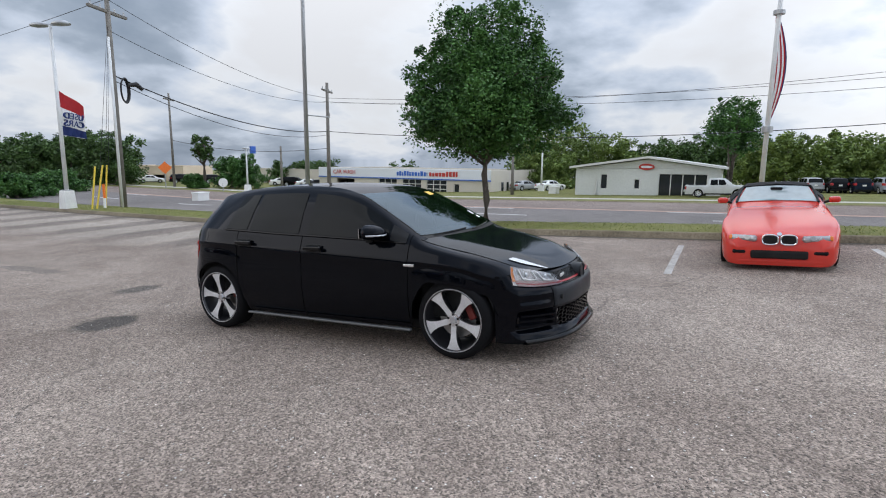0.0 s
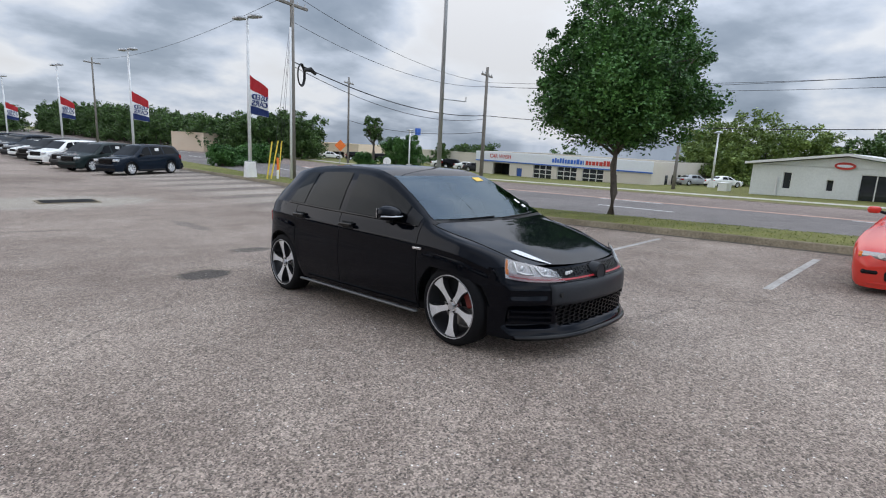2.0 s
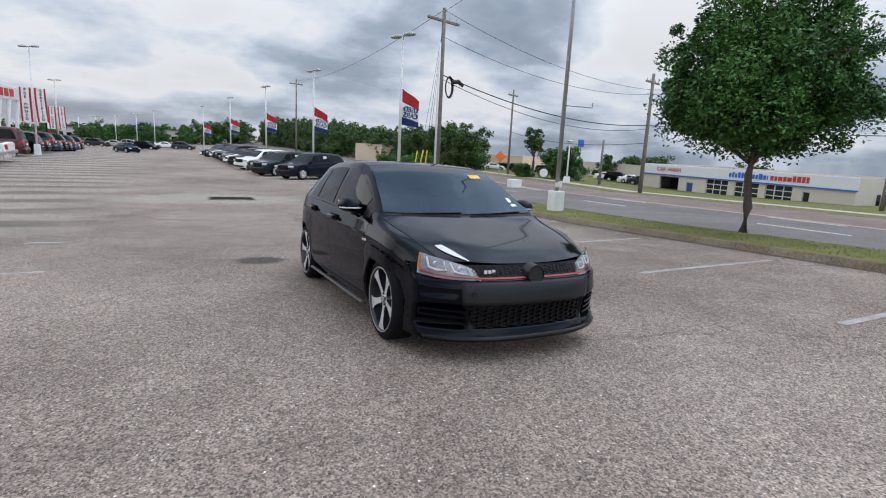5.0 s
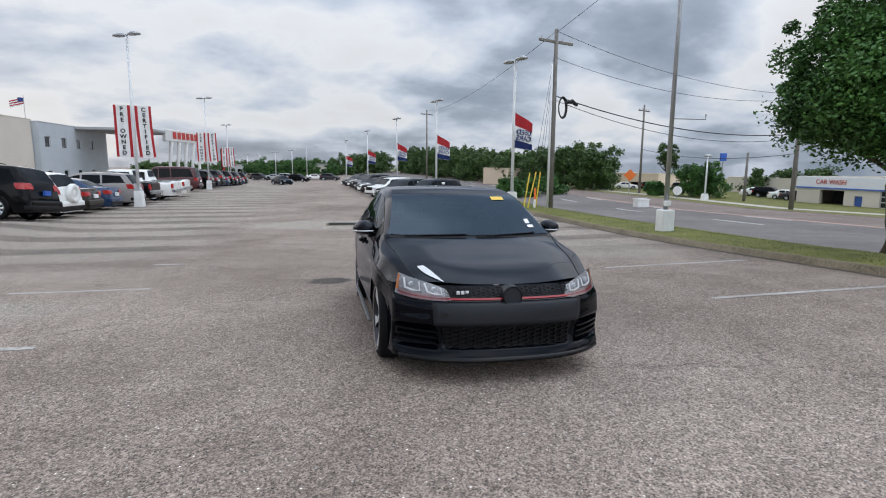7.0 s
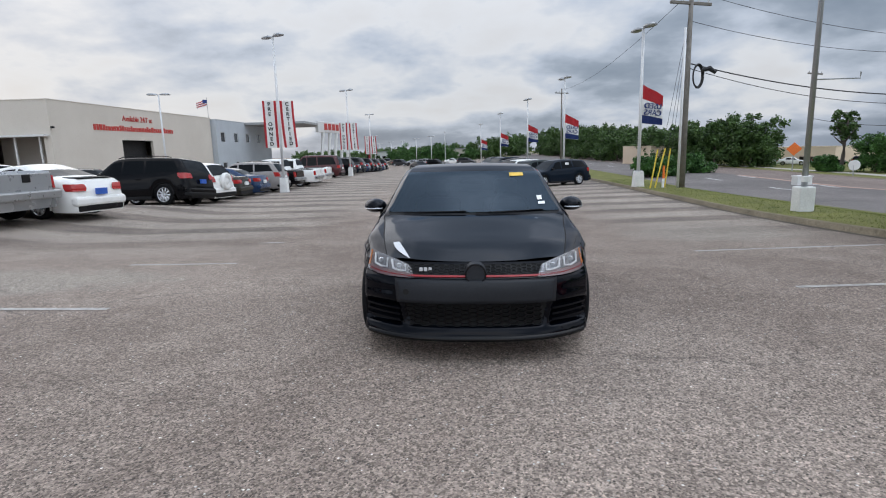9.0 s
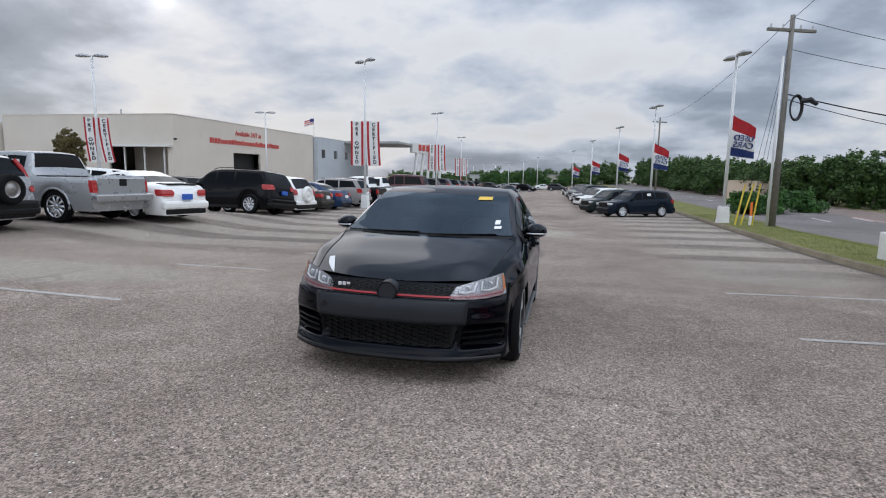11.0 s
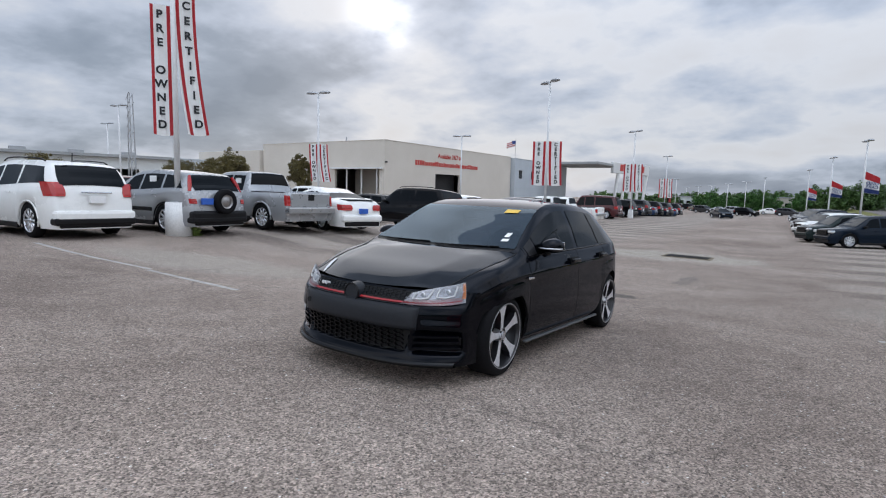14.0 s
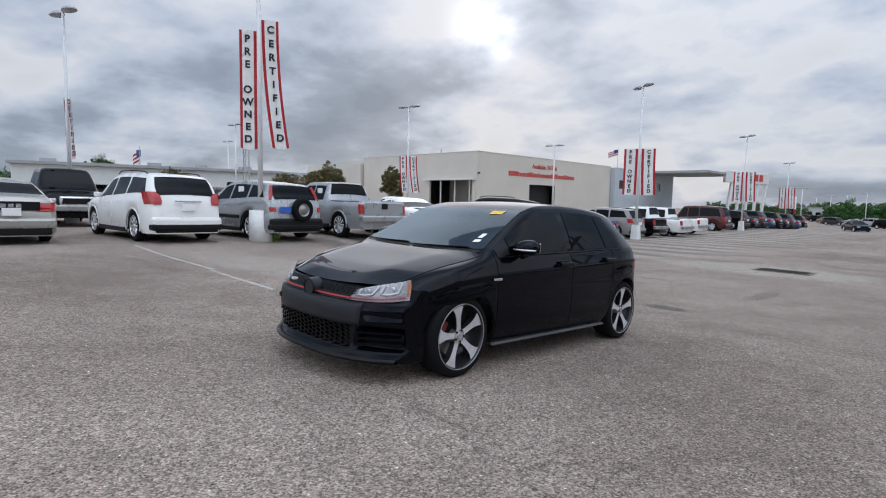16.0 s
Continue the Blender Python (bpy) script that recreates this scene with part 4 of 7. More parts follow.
def hero_section(y):
    """Half a section, dense: from the sill over belt and roof edge to the centre."""
    w = spline(K_W, y)
    low = 0.218
    for a in (AXF, AXR):
        d = abs(y + (nose_bow(w) * (1 - smooth(-2.02, -1.3, y)) if a < 0 else 0) - a)
        ra = WR + 0.052
        if d < ra:
            low = max(low, WR + math.sqrt(ra * ra - d * d) - 0.006)
    zc, zb = spline(K_CREASE, y), spline(K_BELT, y)
    if low > zc - 0.14:
        low = zc - 0.14
    k = (zc - low)
    flare = smooth(0.23, 0.40, low)
    p = [(w - 0.055 + 0.062 * flare, low), (w - 0.02 + 0.028 * flare, low + 0.12 * k), (w - 0.004 + 0.008 * flare, low + 0.28 * k), (w + 0.004, low + 0.5 * k), (w - 0.002, low + 0.75 * k), (w - 0.009, low + 0.94 * k), (w + 0.003, zc), (w - 0.012, zc + 0.18 * (zb - zc)), (w - 0.034, zc + 0.7 * (zb - zc)), (w - 0.055, zb)]
    p6, p7, zt = spline(K6, y), spline(K7, y), spline(K_TOP, y)
    if y < -1.0:
        e = (w - 0.055, zb)
        p.append(((e[0] * 0.55 + p6[0] * 0.45), e[1] * 0.5 + p6[1] * 0.5 + 0.008))
    else:
        e = (w - 0.055, zb)
        p.append((e[0] * 0.5 + p6[0] * 0.5 + 0.012, (e[1] + p6[1]) / 2))
    # two faint ridges run along the hood
    ridge = 0.011 * smooth(-2.0, -1.75, y) * (1 - smooth(-1.25, -1.02, y))
    p7 = (p7[0] - 0.05 * smooth(-1.1, -1.9, y) * (y < -1.05), p7[1] + ridge)
    p += [p6, p7]
    for f in (0.8, 0.6, 0.4, 0.2, 0.0):
        p.append((p7[0] * f, p7[1] + (zt - p7[1]) * (1 - f * f)))
    return p


NP = 18  # points of half a section
I_BELT, I_RAIL, I_INNER = 9, 11, 12


def hero_row(y, sgn):
    return [Vector((sgn * x, body_y(x, y, z, i >= I_INNER), z)) for i, (x, z) in enumerate(hero_section(y))]


def hero_point(y, i, sgn):
    return hero_row(y, sgn)[i]


def hero_patch(y0, y1, i0, i1, sides, step=0.04, bm=None, out=0.0):
    """A panel of the skin between two places along the car and two lines of the section."""
    n = max(2, int(round((y1 - y0) / step)))
    bm = bm or bmesh.new()
    for sgn in sides:
        add_grid(bm, [[v + Vector((sgn * out, 0, out * 0.4)) for v in hero_row(y0 + (y1 - y0) * k / n, sgn)[i0:i1 + 1]] for k in range(n + 1)])
    bmesh.ops.remove_doubles(bm, verts=bm.verts, dist=0.0008)
    return bm


def face_patch(x0, x1, z0, z1, out=0.0, nx=16, nz=4, shape=None):
    """A piece of the front end. shape(u, v) may give (x, z) instead of a plain rectangle."""
    bm = bmesh.new()
    rows = []
    for j in range(nz + 1):
        row = []
        for i in range(nx + 1):
            u, v = i / nx, j / nz
            x, z = shape(u, v) if shape else (x0 + (x1 - x0) * u, z0 + (z1 - z0) * v)
            row.append((x, face_y(x, z) - out, z))
        rows.append(row)
    add_grid(bm, rows)
    return bm


def thicken(bm, by):
    bmesh.ops.recalc_face_normals(bm, faces=bm.faces)
    bmesh.ops.solidify(bm, geom=list(bm.faces), thickness=by)
    return bm


def hero_wheel(owner, sgn, y, turn):
    n, wd, r = 48, 0.225, WR
    bm = bmesh.new()
    prof = [(-wd / 2, r * 0.76), (-wd / 2 - 0.004, r * 0.86), (-wd * 0.45, r * 0.965), (-wd * 0.36, r * 0.997), (0, r), (wd * 0.36, r * 0.997), (wd * 0.45, r * 0.965), (wd / 2 + 0.004, r * 0.88), (wd / 2 + 0.003, r * 0.785), (wd / 2 - 0.008, r * 0.78)]
    add_grid(bm, [[(x, q * math.cos(2 * math.pi * k / n), q * math.sin(2 * math.pi * k / n)) for k in range(n)] for x, q in prof], closed=True)
    hub = part("wheel", bm, RUBBER, owner, "low black tyre on a two-tone alloy rim", True)
    hub.matrix_local = pose(sgn * (0.872 - wd / 2), y, r, 0, 0, 0 if sgn > 0 else 180)
    bm = bmesh.new()
    prof = [(wd / 2 - 0.006, r * 0.785), (wd / 2 + 0.004, r * 0.775), (wd / 2 - 0.002, r * 0.755), (wd / 2 - 0.03, r * 0.75), (-wd * 0.25, r * 0.64), (-wd * 0.25, r * 0.55)]
    add_grid(bm, [[(x, q * math.cos(2 * math.pi * k / n), q * math.sin(2 * math.pi * k / n)) for k in range(n)] for x, q in prof], closed=True)
    part("rim", bm, ALLOY_DARK, hub, smooth_faces=True)
    bm = bmesh.new()
    prof = [(wd / 2 - 0.001, r * 0.806), (wd / 2 + 0.007, r * 0.798), (wd / 2 + 0.005, r * 0.78), (wd / 2 - 0.004, r * 0.772)]
    add_grid(bm, [[(x, q * math.cos(2 * math.pi * k / n), q * math.sin(2 * math.pi * k / n)) for k in range(n)] for x, q in prof], closed=True)
    part("rim_lip", bm, RIM_EDGE, hub, "worn dark grey rim edge", True)
    part("brake_disc", tube((-0.02, 0, 0), (0.005, 0, 0), r * 0.5, None, 36), STEEL, hub)
    a0 = radians(25 if sgn < 0 else 155)
    part("caliper", box((-0.03, -0.03, -0.06), (0.035, 0.03, 0.06), 0.012, Matrix.Rotation(a0, 4, "X") @ Matrix.Translation((0, r * 0.42, 0))), CALIPER, hub, "red brake caliper")
    for s in range(5):
        a = 2 * math.pi * s / 5 + radians(turn)
        face = [(0.045, -0.024), (0.045, 0.024), (0.10, 0.023), (0.15, 0.027), (0.195, 0.040), (0.240, 0.066), (0.248, 0.03), (0.248, -0.03), (0.240, -0.061), (0.195, -0.036), (0.15, -0.025), (0.10, -0.022)]
        bm = bmesh.new()
        top = [bm.verts.new((wd / 2 - 0.028 + 0.018 * min(1, max(0, (q - 0.05) / 0.15)), q, h)) for q, h in face]
        low = [bm.verts.new((wd / 2 - 0.075, q * 0.99, h * 0.8)) for q, h in face]
        bm.faces.new(top)
        for k in range(len(face)):
            bm.faces.new((top[k], low[k], low[(k + 1) % len(face)], top[(k + 1) % len(face)])).material_index = 1
        bmesh.ops.transform(bm, matrix=Matrix.Rotation(a, 4, "X"), verts=bm.verts)
        part("spoke", bm, [ALLOY_FACE, ALLOY_DARK], hub, "machined spoke with black flanks")
    bm = bmesh.new()
    add_tube(bm, (wd / 2 - 0.08, 0, 0), (wd / 2 - 0.024, 0, 0), 0.062, 0.056, 24)
    part("hub_centre", bm, ALLOY, hub)
    part("centre_cap", tube((wd / 2 - 0.03, 0, 0), (wd / 2 - 0.012, 0, 0), 0.03, 0.027, 20), SILVER_PLASTIC, hub)
    for k in range(5):
        a = 2 * math.pi * (k + 0.5) / 5 + radians(turn)
        q = Vector((0, 0.045 * math.cos(a), 0.045 * math.sin(a)))
        part("wheel_bolt", tube(q + Vector((wd / 2 - 0.03, 0, 0)), q + Vector((wd / 2 - 0.018, 0, 0)), 0.009, None, 8), GRILLE, hub)


def honeycomb(x0, x1, z0, z1, cell, out, bar=0.2):
    """A grille of six-sided openings on the front end."""
    bm = bmesh.new()
    R = cell * 0.56
    i = 0
    x = x0
    while x <= x1:
        z = z0 + (R * 0.55 if i % 2 else 0)
        while z <= z1 + 1e-6:
            ring = []
            for q in (1.0, 1.0 - bar):
                ring.append([(x + R * 1.3 * q * math.cos(math.pi / 3 * k), z + R * 0.64 * q * math.sin(math.pi / 3 * k)) for k in range(6)])
            fr = [[bm.verts.new((px, face_y(px, pz) - out, pz)) for px, pz in r] for r in ring]
            bk = [bm.verts.new((px, face_y(px, pz) - out + 0.02, pz)) for px, pz in ring[1]]
            for k in range(6):
                bm.faces.new((fr[0][k], fr[0][(k + 1) % 6], fr[1][(k + 1) % 6], fr[1][k]))
                bm.faces.new((fr[1][k], fr[1][(k + 1) % 6], bk[(k + 1) % 6], bk[k]))
            z += R * 1.10
        x += R * 1.95
        i += 1
    return bm


def build_hero():
    ob = thing("hatchback_car", tilted(0, 0, 0), "glossy black five-door hatchback with red grille stripe on asphalt", "car")
    both = (-1, 1)
    g = 0.004
    # added inner shell in near-black, painted shade behind the gaps between panels
    bm = hero_patch(-1.99, Y_HOOD, 0, NP - 1, both, 0.06)
    hero_patch(Y_HOOD, Y_HEAD, 0, I_INNER, both, 0.06, bm)
    hero_patch(Y_HEAD, Y_END - 0.01, 0, NP - 1, both, 0.06, bm)
    for v in bm.verts:
        v.co = Vector((v.co.x * 0.978, v.co.y * 0.992, 0.4 + (v.co.z - 0.4) * 0.985))
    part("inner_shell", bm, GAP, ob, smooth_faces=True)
    # skin panels
    fender_b = -0.93
    for sgn in both:
        part("front_fender", hero_patch(-2.02, fender_b - g, 0, I_RAIL, (sgn,), 0.025), BLACK_PAINT, ob, smooth_faces=True)
        fd = part("front_door", hero_patch(fender_b + g, 0.19 - g, 0, I_BELT, (sgn,)), BLACK_PAINT, ob, smooth_faces=True)
        rd = part("rear_door", hero_patch(0.19 + g, 1.0 - g, 0, I_BELT, (sgn,), 0.025), BLACK_PAINT, ob, smooth_faces=True)
        part("rear_quarter", hero_patch(1.0 + g, Y_END, 0, I_BELT, (sgn,), 0.025), BLACK_PAINT, ob, smooth_faces=True)
        bm = hero_patch(fender_b, Y_END, I_BELT, I_INNER, (sgn,))
        hero_patch(Y_HOOD, fender_b, I_RAIL, I_INNER, (sgn,), 0.03, bm)
        part("side_frame", bm, BLACK_PAINT, ob, smooth_faces=True)
        for door, y, z in ((fd, 0.035, 0.857), (rd, 0.88, 0.888)):
            w = spline(K_W, y)
            h = part("door_handle", box((-0.018, -0.105, -0.019), (0.018, 0.095, 0.019), 0.012, Matrix.Translation((sgn * (w + 0.020), y, z))), GRILLE, door)
            # near-black plate on the door paints the shade of the handle's recess
            part("handle_shade_plate", box((-0.006, -0.085, -0.036), (0.006, 0.075, 0.036), 0.005, Matrix.Translation((sgn * (w - 0.004), y, z - 0.005))), GAP, door)
    part("hood", hero_patch(-2.02, Y_HOOD - 0.006, I_RAIL, NP - 1, both, 0.03), HOOD_DULL, ob, "dull black hood panel with a white bare patch", smooth_faces=True)
    part("cowl", hero_patch(Y_HOOD, Y_COWL, I_INNER, NP - 1, both, 0.02), TRIM, ob)
    part("roof", hero_patch(Y_HEAD + 0.004, 1.56, I_INNER, NP - 1, both, 0.04), BLACK_PAINT, ob, smooth_faces=True)
    part("tailgate", hero_patch(1.56, Y_END, I_INNER, NP - 1, both, 0.03), BLACK_PAINT, ob, smooth_faces=True)
    bm = bmesh.new()
    add_grid(bm, [[(x, Y_END + 0.05 * (z < 0.6) + 0.04 * (1 - (x / 0.43) ** 2), z) for x in [-0.42 + 0.07 * k for k in range(13)]] for z in (0.22, 0.35, 0.55, 0.68, 0.80)])
    part("rear_bumper", bm, BLACK_PAINT, ob, smooth_faces=True)
    # glass
    bm = hero_patch(Y_COWL, Y_HEAD, I_INNER, NP - 1, both, 0.05)
    for v in bm.verts:
        v.co.z += 0.004
        v.co.y -= 0.003
    part("windscreen", bm, SCREEN_GLASS, ob, "tinted windscreen", True)

    def side_glass(sgn, b0, b1, t0, t1, v0=0.05, v1=0.93):
        bm = bmesh.new()
        rows = []
        for i in range(7):
            u = i / 6
            v = v0 + (v1 - v0) * u
            row = []
            for k in range(9):
                y = (b0 + (t0 - b0) * u) + ((b1 + (t1 - b1) * u) - (b0 + (t0 - b0) * u)) * k / 8
                s = hero_section(y)
                q = [s[I_BELT], s[I_BELT + 1], s[I_RAIL]]
                if v < 0.5:
                    x, z = [a + (b - a) * v * 2 for a, b in zip(q[0], q[1])]
                else:
                    x, z = [a + (b - a) * (v * 2 - 1) for a, b in zip(q[1], q[2])]
                row.append((sgn * (x + 0.005), y, z))
            rows.append(row)
        add_grid(bm, rows)
        return bm

    for sgn in both:
        part("front_door_window", side_glass(sgn, -0.72, 0.14, -0.72, 0.125), TINT, ob, "dark tinted door window", True)
        part("quarter_light", side_glass(sgn, -0.90, -0.74, -0.90, -0.74, 0.1, 0.9), TRIM, ob, smooth_faces=True)
        part("rear_door_window", side_glass(sgn, 0.245, 0.86, 0.225, 0.80), TINT, ob, "dark tinted door window", True)
        part("rear_quarter_window", side_glass(sgn, 0.90, 1.18, 0.84, 1.06), TINT, ob, "dark tinted quarter window", True)
        # shut line between hood and fender
        bm = bmesh.new()
        pts = []
        for k in range(28):
            v = hero_point(-2.0 + 0.99 * k / 27, I_RAIL, sgn)
            pts.append(v + Vector((0, 0, 0.0005)))
        add_path(bm, pts, 0.0042, 6)
        part("hood_gap", bm, GAP, ob)
        # bright line under the windows
        bm = bmesh.new()
        pts = []
        for k in range(24):
            y = -0.88 + 2.06 * k / 23
            x, z = hero_section(y)[I_BELT]
            pts.append((sgn * (x + 0.006), y, z + 0.006))
        add_path(bm, pts, 0.006, 6)
        part("belt_moulding", bm, GRILLE, ob)
        # door mirror
        bm = bmesh.new()
        bmesh.ops.create_uvsphere(bm, u_segments=20, v_segments=12, radius=1.0)
        for v in bm.verts:
            v.co = Vector((v.co.x * 0.105, v.co.y * (0.155 if v.co.y < 0 else 0.055), v.co.z * 0.076 * (1.0 if v.co.z > 0 else 0.72)))
        mir = part("door_mirror", bm, BLACK_PAINT, ob, "black mirror with silver turn signal", True)
        mir.matrix_local = pose(sgn * 0.915, -0.585, 1.0, 0, 0, sgn * -12)
        part("stalk", box((-0.06, -0.03, -0.03), (0.05, 0.03, 0.02), 0.012, Matrix.Translation((-sgn * 0.10, 0.02, -0.055))), TRIM, mir)
        part("mirror_glass", box((-0.078, 0.046, -0.034), (0.078, 0.053, 0.045), 0.002), CHROME, mir)
        bm = bmesh.new()
        add_path(bm, [(sgn * 0.103 * math.cos(a), -0.152 * math.sin(a), -0.014) for a in [0.15 + 0.16 * k for k in range(13)]], 0.0075, 6)
        part("turn_signal", bm, SILVER_PLASTIC, mir)
        # sill blade, fender badge, rear lamp
        w = 0.885
        # the blade's grey is the sill edge's reflection put into its colour
        part("side_skirt", box((sgn * w - 0.03, AXF + 0.36, 0.205), (sgn * w + 0.006, AXR - 0.44, 0.226), 0.008), SILL_GREY, ob, "sill blade with its reflecting edge painted grey")
        part("fender_badge", box((sgn * 0.893 - 0.006, -1.0, 0.735), (sgn * 0.893 + 0.006, -0.90, 0.755), 0.004), CHROME, ob)
        part("tail_lamp", thicken(hero_patch(1.60, 1.90, 4, 7, (sgn,), 0.03, None, 0.006), 0.01), RED_PLASTIC, ob, "red wrap-round tail lamp", True)
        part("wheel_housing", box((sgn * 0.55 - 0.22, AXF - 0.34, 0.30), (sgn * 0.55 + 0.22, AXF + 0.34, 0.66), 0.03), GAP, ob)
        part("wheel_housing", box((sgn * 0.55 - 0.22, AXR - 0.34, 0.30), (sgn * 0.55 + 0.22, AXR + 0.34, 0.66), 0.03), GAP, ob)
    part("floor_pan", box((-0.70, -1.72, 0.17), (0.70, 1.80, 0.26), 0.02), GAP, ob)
    # front end
    bm = bmesh.new()
    rows = []
    for j in range(53):
        z = 0.165 + 0.515 * j / 52
        row = []
        for i in range(97):
            x = -0.80 + 1.6 * i / 96
            row.append((x, face_y(x, z) + nose_recess(x, z), z))
        back = -2.02 + nose_bow(0.81) + 0.05
        ya = row[0][1]
        ends = [(0.80 + 0.022 * q, ya + (back - ya) * q, z) for q in (0.35, 0.7, 1.0)]
        rows.append([(-x, y, q) for x, y, q in ends[::-1]] + row + ends)
    add_grid(bm, rows)
    part("front_bumper", bm, BLACK_PAINT, ob, smooth_faces=True)
    part("bumper_centre", thicken(face_patch(-0.56, 0.56, 0.412, 0.578, 0.008, 30, 6, lambda u, v: ((-0.545 - 0.012 * v + (1.09 + 0.024 * v) * u), 0.412 + 0.166 * v)), 0.006), PRIMER, ob, "dull grey unpainted bumper centre", True)
    # black disc on the bumper stands for the darkness of the tow hole
    part("tow_hole_shade", tube((-0.475, face_y(-0.475, 0.49) - 0.018, 0.49), (-0.475, face_y(-0.475, 0.49), 0.49), 0.02, None, 18), GAP, ob)
    part("lower_grille_back", face_patch(-0.5, 0.5, 0.25, 0.408, -0.026, 24, 3, lambda u, v: ((-0.455 - 0.05 * v) * (1 - 2 * u), 0.25 + 0.158 * v)), GAP, ob)
    part("lower_grille", honeycomb(-0.455, 0.455, 0.268, 0.395, 0.05, 0.0, 0.16), GRILLE, ob, "gloss black honeycomb grille")
    part("upper_grille_back", face_patch(-0.46, 0.46, 0.60, 0.668, 0.003, 24, 3), GAP, ob)
    part("upper_grille", honeycomb(-0.44, 0.44, 0.622, 0.662, 0.032, 0.010), GRILLE, ob, "gloss black honeycomb grille")
    part("red_stripe", thicken(face_patch(-0.46, 0.46, 0.593, 0.603, 0.016, 30, 1), 0.008), RED_TRIM, ob, "red stripe along the grille")
    part("chrome_edge", thicken(face_patch(-0.46, 0.46, 0.583, 0.588, 0.014, 30, 1), 0.005), GRILLE, ob)
    bm = bmesh.new()
    add_tube(bm, (0, face_y(0, 0.60) - 0.036, 0.614), (0, face_y(0, 0.625) + 0.02, 0.614), 0.070, 0.078, 32)
    part("nose_badge", bm, PRIMER, ob, "blacked out round badge")
    bm = bmesh.new()
    add_path(bm, [(0.066 * math.cos(a), face_y(0, 0.60) - 0.037, 0.614 + 0.066 * math.sin(a)) for a in [2 * math.pi * k / 32 for k in range(33)]], 0.006, 6)
    part("badge_rim", bm, GRILLE, ob)
    for k in range(3):
        part("letter_badge", box((-0.385 + 0.032 * k, -0.008, -0.012), (-0.385 + 0.032 * k + 0.024, 0.004, 0.013), 0.003, Matrix.Translation((0, face_y(-0.37, 0.635) - 0.014, 0.636))), LED_WHITE, ob)
    # splitter lip
    bm = bmesh.new()
    rows = []
    for k in range(41):
        x = -0.775 + 1.55 * k / 40
        y = face_y(x, 0.18)
        rows.append([(x, y + 0.03, 0.165), (x, y - 0.014, 0.160), (x, y - 0.022, 0.172), (x, y - 0.012, 0.188), (x, y + 0.03, 0.205)])
    add_grid(bm, rows)
    part("splitter_lip", bm, GRILLE, ob, "gloss black splitter lip", True)
    for sgn in both:
        # side intake with three blades
        for k in range(3):
            z = 0.272 + 0.042 * k
            part("intake_blade", thicken(face_patch(0, 0, 0, 0, 0.004 + 0.004 * k, 16, 1, lambda u, v: (sgn * (0.525 + 0.26 * u), z + 0.012 * u + 0.015 * v)), 0.035), BLACK_PAINT, ob)
        part("fog_lamp", box((-0.012, -0.012, -0.03), (0.012, 0.012, 0.03), 0.006, Matrix.Translation((sgn * 0.775, face_y(0.775, 0.34) + 0.02, 0.345))), GRILLE, ob)
        # headlight: housing, tubes, marker, red line, cover

        def hl(u, v):
            zt = 0.655 + 0.098 * u ** 0.85
            zl = 0.584 + 0.03 * u ** 4
            x = 0.45 + 0.335 * u - 0.03 * (1 - v) * (1 - u) - 0.03 * max(0.0, u - 0.7) / 0.3 * v
            return sgn * x, zl + (zt - zl) * v

        def hp(u, v, out=0.0):
            x, z = hl(u, v)
            return Vector((x, face_y(x, z) - out - 0.05 * max(0, u - 0.6) * v, z))

        def hl_patch(u0, u1, v0, v1, out, nu=14, nv=5):
            bm = bmesh.new()
            add_grid(bm, [[hp(u0 + (u1 - u0) * i / nu, v0 + (v1 - v0) * j / nv, out) for i in range(nu + 1)] for j in range(nv + 1)])
            return bm

        lamp = part("headlight", hl_patch(0, 1, 0, 1, 0.004), LAMP_DARK, ob, "clear headlight with red line and amber marker", True)
        part("lamp_trim", hl_patch(0.0, 0.94, 0.0, 0.30, 0.007), LAMP_ROSE, lamp)
        part("red_line", thicken(hl_patch(0.0, 0.96, 0.10, 0.17, 0.010, 14, 1), 0.003), RED_TRIM, lamp)
        part("amber_marker", hl_patch(0.95, 1.0, 0.2, 0.95, 0.008, 3, 5), AMBER_DARK, lamp)
        for ua, ub in ((0.12, 0.42), (0.52, 0.84)):
            bm = bmesh.new()
            um = (ua + ub) / 2
            add_path(bm, [hp(ua, 0.88, 0.012), hp(ua + 0.02, 0.42, 0.012), hp(um, 0.36, 0.012), hp(ub - 0.02, 0.42, 0.012), hp(ub, 0.88, 0.012)], 0.0085, 6)
            part("light_tube", bm, LED_WHITE, lamp)
            bm = bmesh.new()
            c = hp(um, 0.64, 0.005)
            add_tube(bm, c, c + Vector((0, -0.010, 0)), 0.021, 0.016, 18)
            part("projector", bm, CLEAR_LAMP, lamp)
        part("lamp_cover", hl_patch(0, 1, 0, 1, 0.020), LAMP_GLASS, lamp, smooth_faces=True)
    # bare patch on the hood
    bm = bmesh.new()
    rows = []
    for k in range(7):
        u = k / 6
        y = -2.02 + 0.23 * u
        xa, xb = 0.455 + 0.105 * u, 0.465 + 0.135 * u + 0.035 * math.sin(3 * u)
        row = []
        for j in range(5):
            x = xa + (xb - xa) * j / 4
            s = hero_section(y)
            z = None
            for (x0, z0), (x1, z1) in zip(s[I_BELT:], s[I_BELT + 1:]):
                if x1 <= x <= x0:
                    z = z0 + (z1 - z0) * (x0 - x) / max(1e-6, x0 - x1)
                    break
            fade = 1 - smooth(-2.02, -1.3, y)
            row.append((-x, y + nose_bow(x) * fade, (z or 0.75) + 0.005))
        rows.append(row)
    add_grid(bm, rows)
    part("bare_patch", bm, BARE, ob, "white bare patch where black paint is gone")
